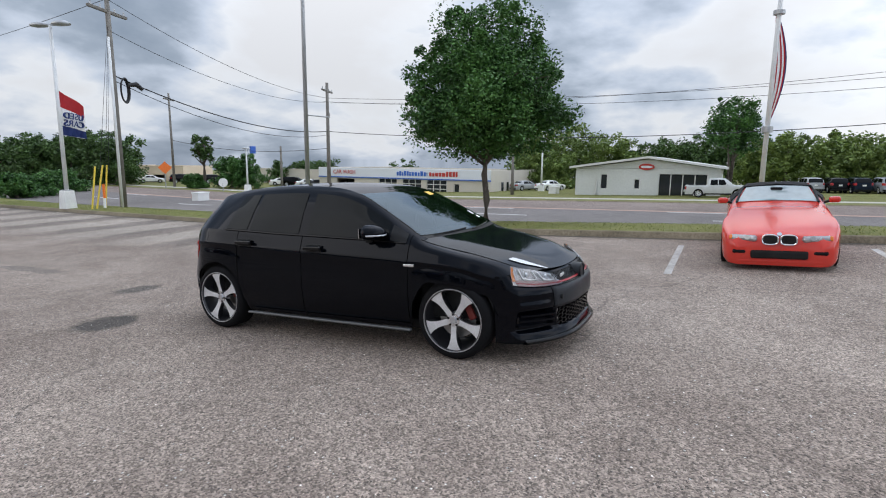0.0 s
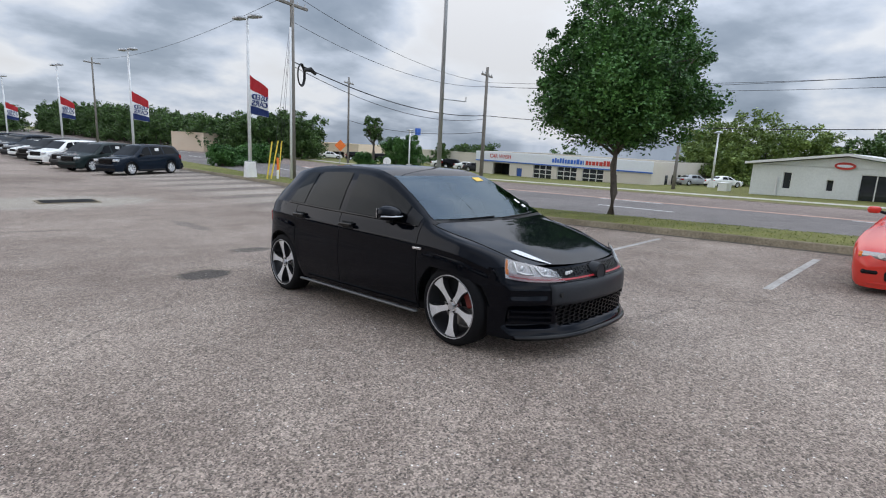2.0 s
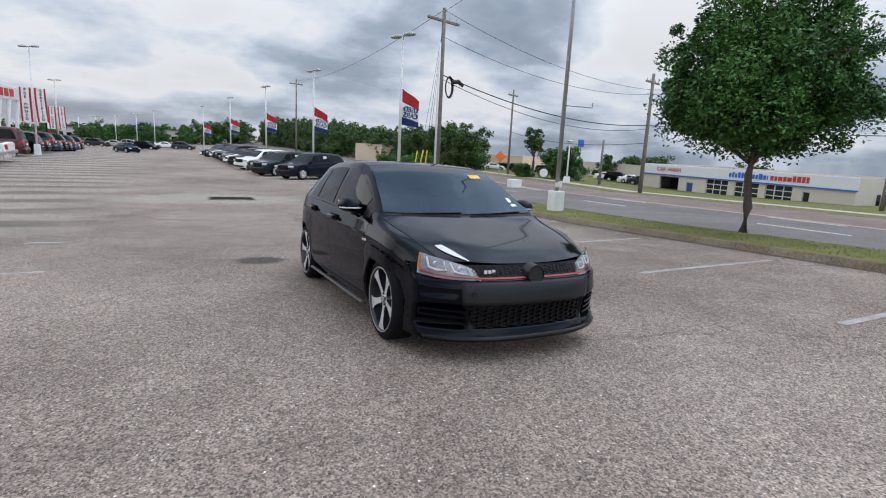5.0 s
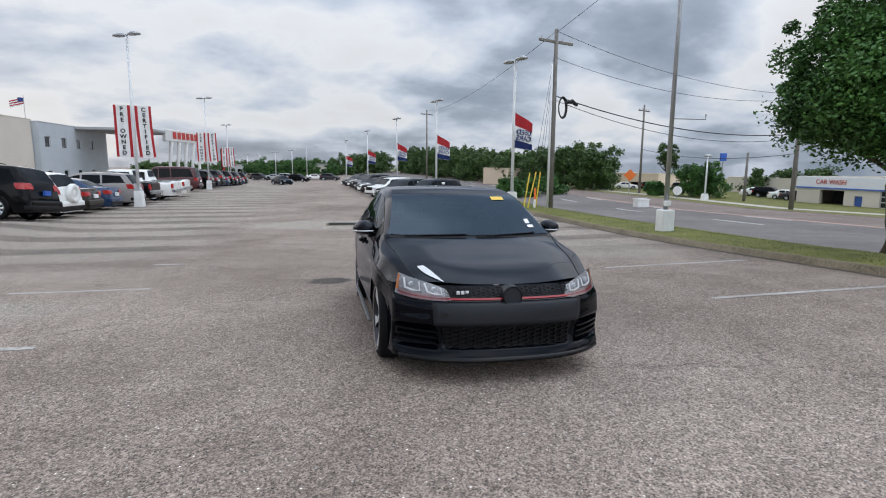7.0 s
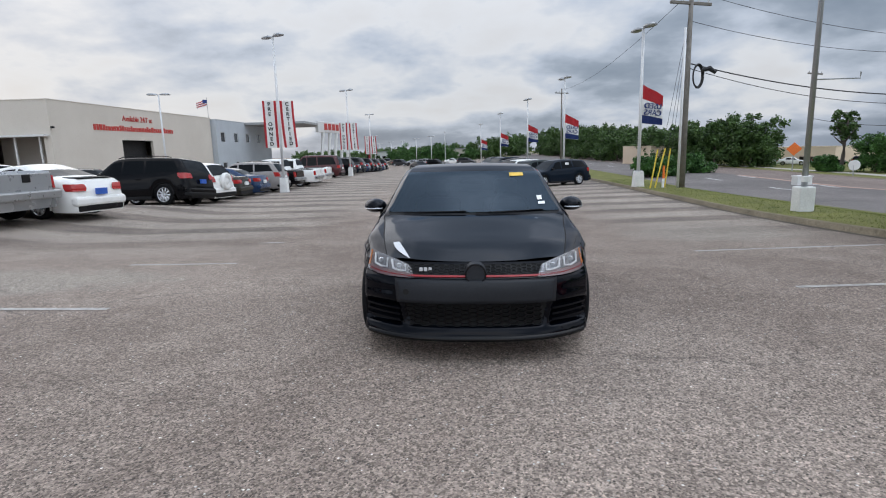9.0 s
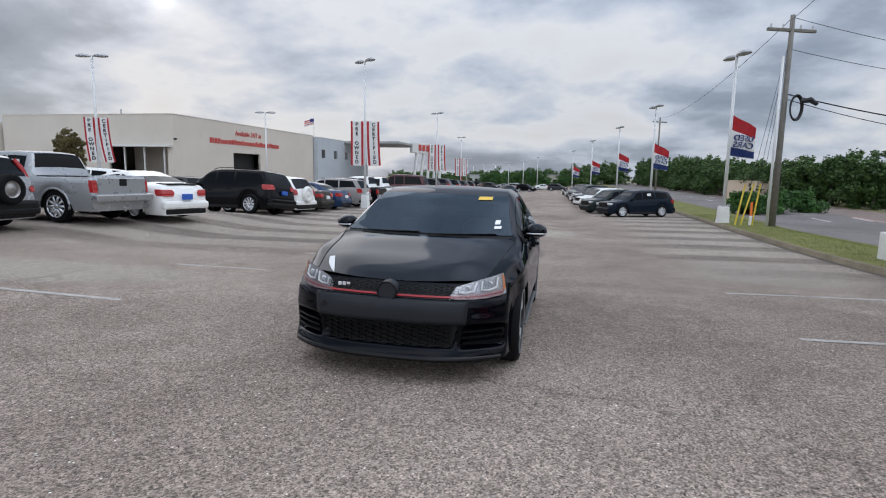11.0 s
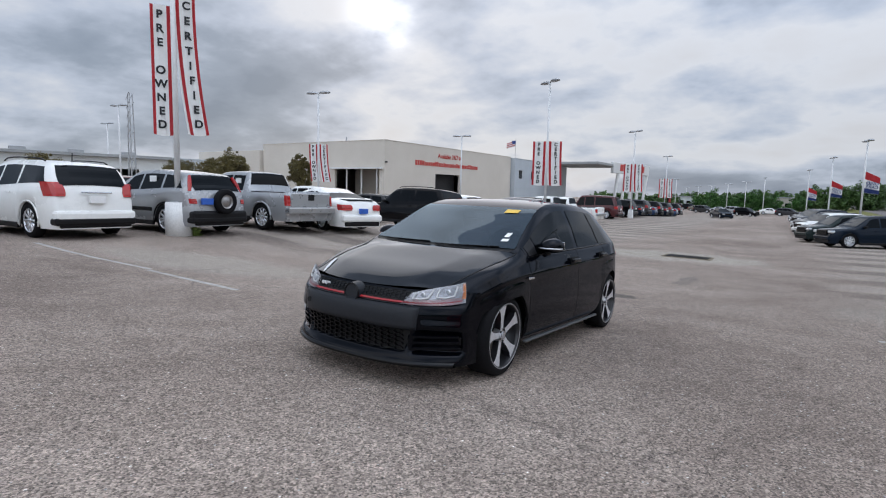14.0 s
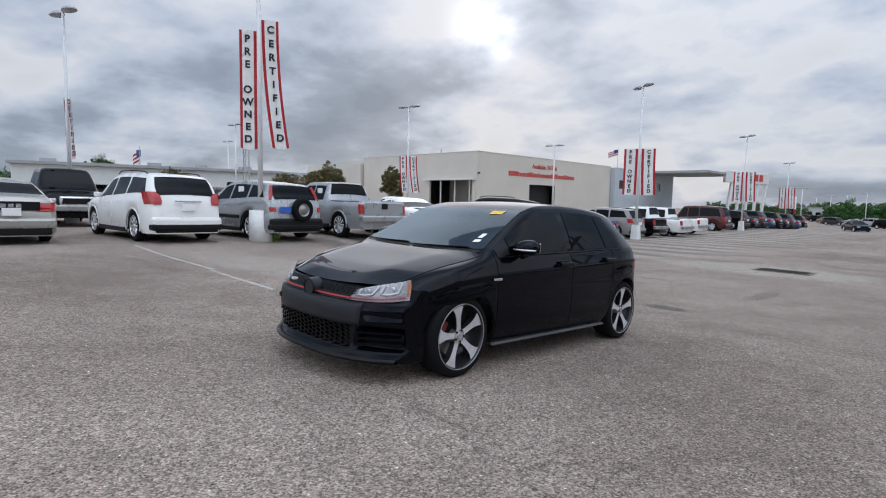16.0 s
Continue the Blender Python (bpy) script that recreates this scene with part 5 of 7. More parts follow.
    # wipers, stickers, aerial
    def on_screen(x, y, lift=0.008):
        s = hero_section(y)
        z = s[-1][1]
        for (x0, z0), (x1, z1) in zip(s[I_INNER:], s[I_INNER + 1:]):
            if x1 <= abs(x) <= x0:
                z = z0 + (z1 - z0) * (x0 - abs(x)) / (x0 - x1)
        return Vector((x, body_y(abs(x), y, z, True) - lift * 0.6, z + lift))

    for x0, x1 in ((-0.60, -0.06), (0.02, 0.60)):
        bm = bmesh.new()
        add_path(bm, [on_screen(x0 + (x1 - x0) * k / 6, -1.0 + 0.03 * k / 6, 0.008) for k in range(7)], 0.0055, 6)
        part("wiper", bm, GRILLE, ob)

    for x, y, wx, wy, mt in ((0.42, -0.375, 0.066, 0.032, STICKER), (0.59, -0.79, 0.022, 0.034, WHITE_SIGN), (0.60, -0.87, 0.03, 0.020, WHITE_SIGN)):
        bm = bmesh.new()
        add_grid(bm, [[on_screen(x + wx * (i / 2 - 1), y + wy * (j / 2 - 1)) for i in range(5)] for j in range(5)])
        part("screen_sticker", bm, mt, ob, "paper sticker on the windscreen")
    # cabin seen through the windscreen
    part("dashboard", box((-0.70, -1.0, 0.78), (0.70, -0.52, 0.93), 0.05), TRIM, ob)
    bm = bmesh.new()
    add_path(bm, [(0.36 + 0.18 * math.cos(a), -0.42 + 0.05 * math.sin(a), 0.95 + 0.17 * math.sin(a)) for a in [2 * math.pi * k / 24 for k in range(25)]], 0.016, 8)
    part("steering_wheel", bm, TRIM, ob)
    for sgn in both:
        bm = bmesh.new()
        add_box(bm, (sgn * 0.36 - 0.25, 0.05, 0.45), (sgn * 0.36 + 0.25, 0.20, 1.05), 0.06)
        add_box(bm, (sgn * 0.36 - 0.13, 0.12, 1.07), (sgn * 0.36 + 0.13, 0.22, 1.25), 0.05)
        part("front_seat", bm, SEAT, ob)
    part("rear_seat", box((-0.6, 0.95, 0.45), (0.6, 1.15, 1.10), 0.06), SEAT, ob)
    part("interior_mirror", box((-0.12, -0.43, 1.19), (0.12, -0.40, 1.25), 0.02), TRIM, ob)
    for sgn in both:
        for y in (AXF, AXR):
            hero_wheel(ob, sgn, y, {(-1, AXF): 54, (-1, AXR): 26, (1, AXF): 30, (1, AXR): 18}[sgn, y])
    return ob


build_hero()

# ---- poles, lamps, banners ----


def light_pole(x, y, high, label, heads=2, concrete=0.0, drum=False, turn=0.0, group="lot lights", head_len=0.95, r=0.085):
    """A slim steel lamp post with flat heads, with or without a concrete foot."""
    ob = thing("street_lamp", set_on(x, y), label, "lamp post", group)
    if concrete:
        if drum:
            part("footing", tube((0, 0, -0.05), (0, 0, concrete), 0.36, 0.345, 28), CONCRETE_W, ob, "white painted concrete drum", True)
        else:
            bm = bmesh.new()
            add_box(bm, (-0.25, -0.25, -0.1), (0.25, 0.25, concrete), 0.03)
            for v in bm.verts:
                if v.co.z > concrete * 0.6:
                    v.co.x *= 0.82
                    v.co.y *= 0.82
            part("footing", bm, CONCRETE_W, ob, "white painted concrete foot")
    part("pole", tube((0, 0, concrete), (0, 0, high), r, r * 0.7, 14), POLE_WHITE, ob, smooth_faces=True)
    part("base_plate", box((-0.17, -0.17, concrete), (0.17, 0.17, concrete + 0.03), 0.005), POLE_GALV, ob)
    for k in range(heads):
        a = radians(turn) + math.pi * 2 * k / heads
        bm = bmesh.new()
        rows = []
        for u, w, h in ((0.05, 0.05, 0.06), (0.18, 0.10, 0.09), (0.30, 0.20, 0.13), (0.55, 0.25, 0.15), (0.85, 0.23, 0.13), (1.0, 0.12, 0.07)):
            x0 = u * head_len
            rows.append([(x0, w * math.cos(q), 0.02 + (h * math.sin(q) if math.sin(q) > 0 else 0.35 * h * math.sin(q))) for q in [2 * math.pi * i / 14 for i in range(14)]])
        vs = add_grid(bm, rows, closed=True)
        bm.faces.new(vs[0])
        bm.faces.new(vs[-1])
        bmesh.ops.transform(bm, matrix=Matrix.Translation((0, 0, high)) @ Matrix.Rotation(a, 4, "Z"), verts=bm.verts)
        part("lamp_head", bm, POLE_GALV, ob, smooth_faces=True)
    return ob


def cloth(w, h, bow, n=10, taper=0.0, lift=0.0):
    """A hanging cloth of width w and height h in the plane y = 0, bowed by bow towards +x at its foot."""
    rows = []
    for i in range(n + 1):
        v = i / n
        shift = bow * v * v
        rows.append([((k / 8) * w + shift, 0.03 * math.sin(5 * v + k) + 0.02 * math.sin(k * 1.3), -v * h) for k in range(9)])
    return rows


def double(bm, thick=0.006):
    """Gives a single sheet a thickness."""
    g = bmesh.ops.solidify(bm, geom=list(bm.faces), thickness=thick)
    return bm


def stripe_banner(owner, words, side, z_top, h=2.9, w=0.75, bow=0.0, turn=0.0, size=0.27):
    """A red and white striped vertical banner beside a pole with letters one below the other."""
    m = Matrix.Translation((0, 0, z_top)) @ Matrix.Rotation(radians(turn), 4, "Z")
    n = 14
    edges, tones = ((0.0, 0.14, 0.74, 0.90, 1.0), "RWRW") if side < 0 else ((0.0, 0.10, 0.26, 0.86, 1.0), "WRWR")
    field = 1 if side < 0 else 2
    hold = None
    for a, b, tone in zip(edges, edges[1:], tones):
        rows = []
        for k in range(n + 1):
            v = k / n
            sh = bow * v * v
            rows.append([(side * (0.015 + w * (1 - e if side < 0 else e)) + sh, 0.03 * math.sin(4 * v) + 0.02 * math.sin(9 * e + 3 * v), -v * h - 0.05 * math.sin(math.pi * e) * v) for e in [a + (b - a) * q / 3 for q in range(4)]])
        bm = bmesh.new()
        add_grid(bm, rows)
        double(bm)
        bmesh.ops.transform(bm, matrix=m, verts=bm.verts)
        mt = RED_CLOTH if tone == "R" else WHITE_SIGN
        if hold is None:
            hold = part("banner", bm, mt, owner, "red and white striped vertical banner")
        else:
            part("stripe", bm, mt, hold)
    letters = [c for c in words]
    for k, c in enumerate(letters):
        if c == " ":
            continue
        v = (k + 0.7) / (len(letters) + 0.4)
        e = (edges[field] + edges[field + 1]) / 2
        x = side * (0.03 + w * (1 - e if side < 0 else e)) + bow * v * v
        for face, rot in ((-0.022, 0), (0.03, 180)):
            o = lettering(c, min(size, h / len(letters) * 1.05), hold, m @ Matrix.Translation((x, 0.03 * math.sin(4 * v) + face, -v * h)) @ Matrix.Rotation(radians(rot), 4, "Z"), INK, "letter", weight=0.035)
    return hold


def used_cars_flag(owner, z_top, turn=0.0, w=1.15, h=2.0):
    """A three-band flag, red over white over blue, with two words on the white band."""
    m = Matrix.Translation((0, 0, z_top)) @ Matrix.Rotation(radians(turn), 4, "Z")
    bands = ((0.0, 0.36, RED_CLOTH), (0.36, 0.78, WHITE_SIGN), (0.78, 1.0, BLUE_CLOTH))
    hold = None
    for a, b, mt in bands:
        rows = []
        for k in range(7):
            v = a + (b - a) * k / 6
            rows.append([(0.08 + w * q / 8, 0.05 * math.sin(q * 0.9 + 2 * v), -h * v - 0.55 * (1 - v) * q / 8 - 0.12 * v * q / 8) for q in range(9)])
        bm = bmesh.new()
        add_grid(bm, rows)
        double(bm)
        bmesh.ops.transform(bm, matrix=m, verts=bm.verts)
        if hold is None:
            hold = part("flag", bm, mt, owner, "red, white and blue used cars flag")
        else:
            part("band", bm, mt, hold)
    for word, v in (("USED", 0.50), ("CARS", 0.67)):
        lettering(word, 0.36, hold, m @ Matrix.Translation((0.08 + w * 0.5, 0.02, -h * v - 0.13)) @ Matrix.Rotation(radians(180), 4, "Z") @ Matrix.Rotation(radians(-6), 4, "Y"), BLUE_CLOTH, "lettering", 0.075)
    part("rod", tube((0.05, 0, -h), (w, 0, -h - 0.12), 0.012, None, 6), POLE_GALV, owner).matrix_local = m
    return hold


# west row, with banners
WEST = ((-12.3, 3.75, 9.3), (-11.5, 28.2, 9.3), (-12.5, 53.0, 8.9), (-15.2, 82.0, 8.9))
for i, (x, y, h) in enumerate(WEST):
    p = light_pole(x, y, h, "tall white lamp post with concrete foot and striped sale banners", 2, 0.9 if i else 0.95, i == 0, -35)
    if i == 0:
        stripe_banner(p, "PRE OWNED", -1, 6.35, 3.5, 0.55, 0.0, 62, 0.3)
        stripe_banner(p, "CERTIFIED", 1, 6.7, 3.8, 0.55, 0.3, 62, 0.3)
    else:
        stripe_banner(p, "PRE OWNED", -1, 5.6, 2.8, 0.9, 0.0, 20, 0.3)
        stripe_banner(p, "CERTIFIED", 1, 5.6, 2.8, 0.9, 0.1, 20, 0.3)
for x, y, h, b in ((-26.3, 22.3, 8.7, True), (-26.3, 41.4, 7.8, False), (-23.7, 1.0, 8.6, True), (-48.3, 19.4, 8.8, False), (-64.0, 25.6, 8.8, False)):
    p = light_pole(x, y, h, "tall white lamp post behind parked cars", 2, 0.9, False, 10)
    if b:
        turn, high, wide, bow = (48, 2.6, 0.62, 0.25) if y > 10 else (8, 2.5, 0.34, 0.4)
        stripe_banner(p, "PRE OWNED", -1, 5.2, high, wide, bow * 0.6, turn)
        stripe_banner(p, "CERTIFIED", 1, 5.2, high, wide, bow, turn)
# east row, with flags
for i, (x, y) in enumerate(((8.42, 21.55), (7.4, 36.3), (6.6, 53.5), (4.8, 70.5), (2.7, 91.0), (-5.0, 129.0))):
    p = light_pole(x, y, 7.36, "white lamp post in the verge with used cars flag", 2, 0.75, False, 102)
    if i < 5:
        used_cars_flag(p, 4.85, 8, 1.05, 1.8)

# tall pole in the verge
p = thing("flag_pole", set_on(8.42, 8.35), "tall galvanised pole on a white concrete foot", "pole")
bm = bmesh.new()
add_box(bm, (-0.19, -0.19, -0.15), (0.19, 0.19, 0.62), 0.03)
part("footing", bm, CONCRETE_W, p, "white painted concrete foot")
part("pole", tube((0, 0, 0.60), (0, 0, 12.5), 0.07, 0.04, 16), POLE_GALV, p, smooth_faces=True)
bz = 2.97 - ground_z(8.42, 8.35)
bm = bmesh.new()
add_path(bm, [(0, 0, bz), (0.55, -0.03, bz), (1.05, -0.05, bz), (1.05, -0.05, bz + 0.14)], 0.018, 8)
part("bracket", bm, POLE_GALV, p)
part("junction_box", box((-0.12, -0.16, 0.74), (0.06, -0.05, 0.88), 0.01), CONCRETE_W, p)


def utility_pole(x, y, high, r, arm=True, turn=0.0):
    ob = thing("utility_pole", set_on(x, y), "weathered wooden utility pole with wires", "pole", "utility poles")
    part("post", tube((0, 0, -0.1), (0, 0, high), r, r * 0.65, 12), WOOD_POLE, ob, smooth_faces=True)
    if arm:
        m = Matrix.Translation((0, 0, high - 0.6)) @ Matrix.Rotation(radians(turn), 4, "Z")
        part("crossarm", box((-1.1, -0.06, -0.06), (1.1, 0.06, 0.06), 0.01, m), WOOD_POLE, ob)
        for k in (-0.95, -0.4, 0.4, 0.95):
            part("insulator", tube(m @ Vector((k, 0, 0.06)), m @ Vector((k, 0, 0.22)), 0.045, 0.03, 8), POLE_GALV, ob)
    return ob


UX, UY = 10.1, 20.4
utility_pole(UX, UY, 8.75, 0.14, True, 20)
utility_pole(28.5, 24.0, 8.4, 0.16, True, 20)

# ---- buildings ----
GLASS_DARK = plain("dark_shop_glass", (0.02, 0.025, 0.03), 0.06, 0, 0.5, 0, 0.1)
WHITE_TRIM = plain("white_trim_paint", (0.68, 0.68, 0.66), 0.55, 0, 0.4, 0, 0.06)
BLUE_DOOR = plain("blue_door_paint", (0.02, 0.09, 0.34), 0.45)
RED_LETTER = plain("red_sign_lettering", (0.50, 0.04, 0.03), 0.5)
BLUE_LETTER = plain("blue_sign_lettering", (0.03, 0.14, 0.55), 0.5)
SIGN_WHITE = plain("white_sign_band", (0.74, 0.77, 0.82), 0.5, 0, 0.4, 0, 0.04)


def wall_with_holes(sx, h, holes, t=0.25, low=-1.2):
    """A wall along x with rectangular openings (x0, x1, z0, z1) that go through it."""
    xs = sorted({0.0, sx, *[v for o in holes for v in o[:2]]})
    zs = sorted({low, h, *[v for o in holes for v in o[2:]]})
    def solid(i, k):
        if not (0 <= i < len(xs) - 1 and 0 <= k < len(zs) - 1):
            return False
        mx, mz = (xs[i] + xs[i + 1]) / 2, (zs[k] + zs[k + 1]) / 2
        return not any(o[0] < mx < o[1] and o[2] < mz < o[3] for o in holes)

    bm = bmesh.new()
    vs = {(i, k, d): bm.verts.new((x, d * t, z)) for i, x in enumerate(xs) for k, z in enumerate(zs) for d in (0, 1)}
    for i in range(len(xs) - 1):
        for k in range(len(zs) - 1):
            if not solid(i, k):
                continue
            for d in (0, 1):
                bm.faces.new([vs[p] for p in ((i, k, d), (i + 1, k, d), (i + 1, k + 1, d), (i, k + 1, d))])
            for di, dk, a, b in ((-1, 0, (i, k), (i, k + 1)), (1, 0, (i + 1, k), (i + 1, k + 1)), (0, -1, (i, k), (i + 1, k)), (0, 1, (i, k + 1), (i + 1, k + 1))):
                if not solid(i + di, k + dk):
                    bm.faces.new((vs[(*a, 0)], vs[(*b, 0)], vs[(*b, 1)], vs[(*a, 1)]))
    bmesh.ops.delete(bm, geom=[v for v in bm.verts if not v.link_faces], context="VERTS")
    return bm


def building(name, m, sx, sy, h, wall, label, parapet=0.35, holes=(), side_holes=()):
    """Four walls with thickness and a flat roof behind a parapet; its front lies along x at y = 0, the body behind it."""
    ob = thing(name, m, label, "building")
    t = 0.25
    part("wall", wall_with_holes(sx, h, holes), wall, ob)
    part("wall", box((0, sy - t, -1.2), (sx, sy, h)), wall, ob)
    bm = wall_with_holes(sy - 2 * t, h, side_holes)
    bmesh.ops.transform(bm, matrix=Matrix.Translation((t, t, 0)) @ Matrix.Rotation(radians(90), 4, "Z"), verts=bm.verts)
    part("wall", bm, wall, ob)
    part("wall", box((sx - t, t, -1.2), (sx, sy - t, h)), wall, ob)
    part("roof", box((t, t, h - parapet - 0.2), (sx - t, sy - t, h - parapet)), ROOF_GREY, ob)
    # floor in near-black, the unlit inside put into its colour
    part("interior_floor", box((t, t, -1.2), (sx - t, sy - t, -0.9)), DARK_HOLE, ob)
    part("coping", box((-0.04, -0.04, h), (sx + 0.04, 0.3, h + 0.06)), wall, ob)
    part("coping", box((-0.04, 0.3, h), (0.3, sy, h + 0.06)), wall, ob)
    return ob


def word_bars(owner, x0, x1, z, h, material, rng_seed, front=-0.02, words=1):
    """Writing as plain bars of its size."""
    rng = random.Random(rng_seed)
    x = x0
    while x < x1:
        w = h * rng.uniform(0.35, 0.75)
        part("sign_stroke", box((x, front - 0.02, z - h / 2), (min(x + w, x1), front + 0.02, z + h / 2 * rng.choice((0.5, 0.6, 1.0)))), material, owner)
        x += w + h * 0.22


def framed_pane(owner, x0, x1, z0, z1, cols=1, rows=1, frame_mat=None, glass=None, depth=0.1):
    """A window set into an opening: frame, bars and panes."""
    frame_mat, glass = frame_mat or WHITE_TRIM, glass or GLASS_DARK
    win = part("window", box((x0, depth + 0.02, z0), (x1, depth + 0.04, z1)), glass, owner)
    bm = bmesh.new()
    f = 0.06
    for k in range(cols + 1):
        x = x0 + (x1 - x0) * k / cols
        add_box(bm, (max(x0, x - f / 2), depth - 0.02, z0), (min(x1, x + f / 2), depth + 0.05, z1))
    part("frame", bm, frame_mat, win)
    bm = bmesh.new()
    for k in range(rows + 1):
        z = z0 + (z1 - z0) * k / rows
        add_box(bm, (x0, depth - 0.015, max(z0, z - f / 2)), (x1, depth + 0.045, min(z1, z + f / 2)))
    part("glazing_bar", bm, frame_mat, win)
    return win


# dealership: front along +y at x = -37; local x runs along world +y, local y towards world -x
dealer = building("dealership_building", pose(-37, 42.3, -1.72, 0, 0, 90) @ Matrix.Scale(1.17, 4), 26.6, 18, 7.35, WALL_TAN, "tan stucco dealership building with red lettering", holes=((8.6, 13.6, -1.0, 4.45),), side_holes=((0.4, 6.4, -1.0, 4.6),))
# added sheet behind the opening, painted as the bay's shade
part("bay_shade_sheet", box((8.4, 0.9, -0.9), (13.8, 1.0, 4.6)), DARK_HOLE, dealer)
part("bay_wall", box((4.5, 0.8, -0.9), (4.6, 8, 4.9)), WALL_TAN, dealer, "back wall of the recessed bay")
for x in (0.6, 2.6, 4.6):
    part("post", box((0.05, 0.4 + x, -1.0), (0.17, 0.52 + x, 4.6)), WHITE_TRIM, dealer)
part("canopy_edge", box((-0.5, 0.2, 4.6), (0.0, 7.2, 4.75)), WHITE_TRIM, dealer)
lettering("Available 24/7 at", 0.72, dealer, Matrix.Translation((11.4, -0.03, 6.4)), RED_LETTER, depth=0.02)
word_bars(dealer, 4.9, 17.6, 5.5, 0.5, RED_LETTER, 5)
part("rear_block", box((-0.4, 18.2, -1.2), (20, 30, 6.7)), WALL_TAN, dealer)
for x, y in ((1.0, 6.0), (14.0, 9.0), (20, 4.0)):
    part("roof_vent", tube((x, y, 6.8), (x, y, 7.9), 0.06, None, 8), POLE_GALV, dealer)
part("wall_lamp", box((-0.05, -0.25, 5.2), (0.15, -0.02, 5.35), 0.03), TRIM, dealer)

annex = building("showroom_building", pose(-36.3, 73.6, -1.72, 0, 0, 90) @ Matrix.Scale(1.17, 4), 19, 18, 7.2, WALL_GREY, "grey clad showroom with small dark windows", holes=[(1.2 + 4 * k, 2.5 + 4 * k, 4.5, 5.7) for k in range(4)] + [(1.2 + 4 * k, 2.4 + 4 * k, 0.8, 1.9) for k in range(4)])
for k in range(4):
    framed_pane(annex, 1.2 + 4 * k, 2.5 + 4 * k, 4.5, 5.7, 1, 1)
    framed_pane(annex, 1.2 + 4 * k, 2.4 + 4 * k, 0.8, 1.9, 1, 1)
part("canopy_roof", box((9, -8.5, 6.9), (21, 0, 7.25), 0.05), ROOF_GREY, annex)
entrance = thing("entrance_portal", pose(-26.3, 92.5, -1.72, 0, 0, 80) @ Matrix.Scale(1.17, 4), "white portal with slanted columns and red sign", "sign")
part("fascia", box((0, 0, 5.9), (13, 0.5, 7.6), 0.1), WHITE_TRIM, entrance)
for k in range(5):
    bm = bmesh.new()
    add_path(bm, [(1.0 + 2.6 * k, 0.25, -0.2), (1.4 + 2.6 * k, 0.25, 3.0), (2.2 + 2.6 * k, 0.25, 6.0)], [0.28, 0.22, 0.28], 10)
    part("column", bm, WHITE_TRIM, entrance)
for k in range(6):
    part("sign_shape", box((2.2 + 1.5 * k, -0.06, 6.3), (3.3 + 1.5 * k, 0.0, 7.3), 0.02), RED_LETTER, entrance)

# car wash across the road: local x runs along world -y, local y towards +x
wash = building("car_wash_building", pose(38, 33.0, -1.9, 0, 0, -90), 18.4, 13, 2.75, WALL_TAN, "tan car wash and lube shop with glazed bay doors", 0.3,
                holes=((2.2, 4.3, -0.4, 1.75), (5.15, 5.8, 0.1, 1.4), (7.1, 9.1, 0.25, 1.85), (9.7, 11.7, 0.25, 1.85), (12.25, 14.3, 0.25, 1.85), (15.0, 15.5, 0.55, 1.55)))
part("sign_band", box((0, -0.12, 1.95), (18.5, -0.01, 2.8), 0.02), SIGN_WHITE, wash, "white sign band with red and blue lettering")
part("blue_edge", box((0, -0.14, 1.86), (18.5, -0.01, 1.95)), BLUE_LETTER, wash)
lettering("CAR WASH", 0.52, wash, Matrix.Translation((3.2, -0.15, 2.38)), RED_LETTER, depth=0.01)
word_bars(wash, 9.2, 12.4, 2.38, 0.42, BLUE_LETTER, 8, -0.14)
word_bars(wash, 12.6, 15.4, 2.38, 0.42, RED_LETTER, 9, -0.14)
# added sheet that paints the open wash bay's inside dark
part("wash_shade_sheet", box((2.1, 1.6, -0.4), (4.4, 1.7, 1.9)), DARK_HOLE, wash)
part("door", box((5.15, 0.1, 0.1), (5.8, 0.16, 1.4), 0.01), BLUE_DOOR, wash, "blue metal door")
for x0 in (7.1, 9.7, 12.25):
    framed_pane(wash, x0, x0 + 2.0, 0.25, 1.85, 3, 4)
framed_pane(wash, 15.0, 15.5, 0.55, 1.55)
for k in range(4):
    part("side_window", box((18.36, 2.6 + 1.3 * k, 0.7), (18.46, 3.0 + 1.3 * k, 1.7)), GLASS_DARK, wash)
store = building("store_building", pose(47, 52, -1.6, 0, 0, -90), 18, 14, 2.0, WALL_TAN, "long low tan store building", 0.2)
mall = building("shop_building", pose(38.2, 66.5, -2.0, 0, 0, -60), 8.4, 10, 2.6, WALL_PEACH, "low peach stucco shop among trees", 0.3, holes=((0.6, 2.2, 0.2, 1.5), (4.4, 6.2, 0.2, 1.5)))
shop = building("shop_building", pose(22.5, 74, -1.6, 0, 0, -70), 6, 7, 2.8, WALL_PEACH, "small tan shop behind trees", 0.3)

# white office with a shallow gable
office = thing("office_building", pose(34, 6.4, -0.8, 0, 0, -90), "low white painted block office with shallow gable roof", "building")
front = wall_with_holes(9.2, 2.05, ((1.73, 2.17, 0.65, 1.65), (3.95, 4.3, 0.7, 1.35), (5.5, 8.4, 0.2, 1.75)), 0.2, -0.5)
part("wall", front, WALL_WHITE, office)
bm = bmesh.new()
add_slab(bm, [(0, 2.05), (9.2, 2.05), (9.2, 2.1), (4.8, 2.68), (0, 2.02)], 0.2, Matrix.Translation((0, 0.1, 0)))
part("gable", bm, WALL_WHITE, office)
part("wall", box((0, 0.2, -0.5), (0.2, 9, 2.05)), WALL_WHITE, office)
part("wall", box((9.0, 0.2, -0.5), (9.2, 9, 2.05)), WALL_WHITE, office)
part("wall", box((0.2, 8.8, -0.5), (9.0, 9, 2.05)), WALL_WHITE, office)
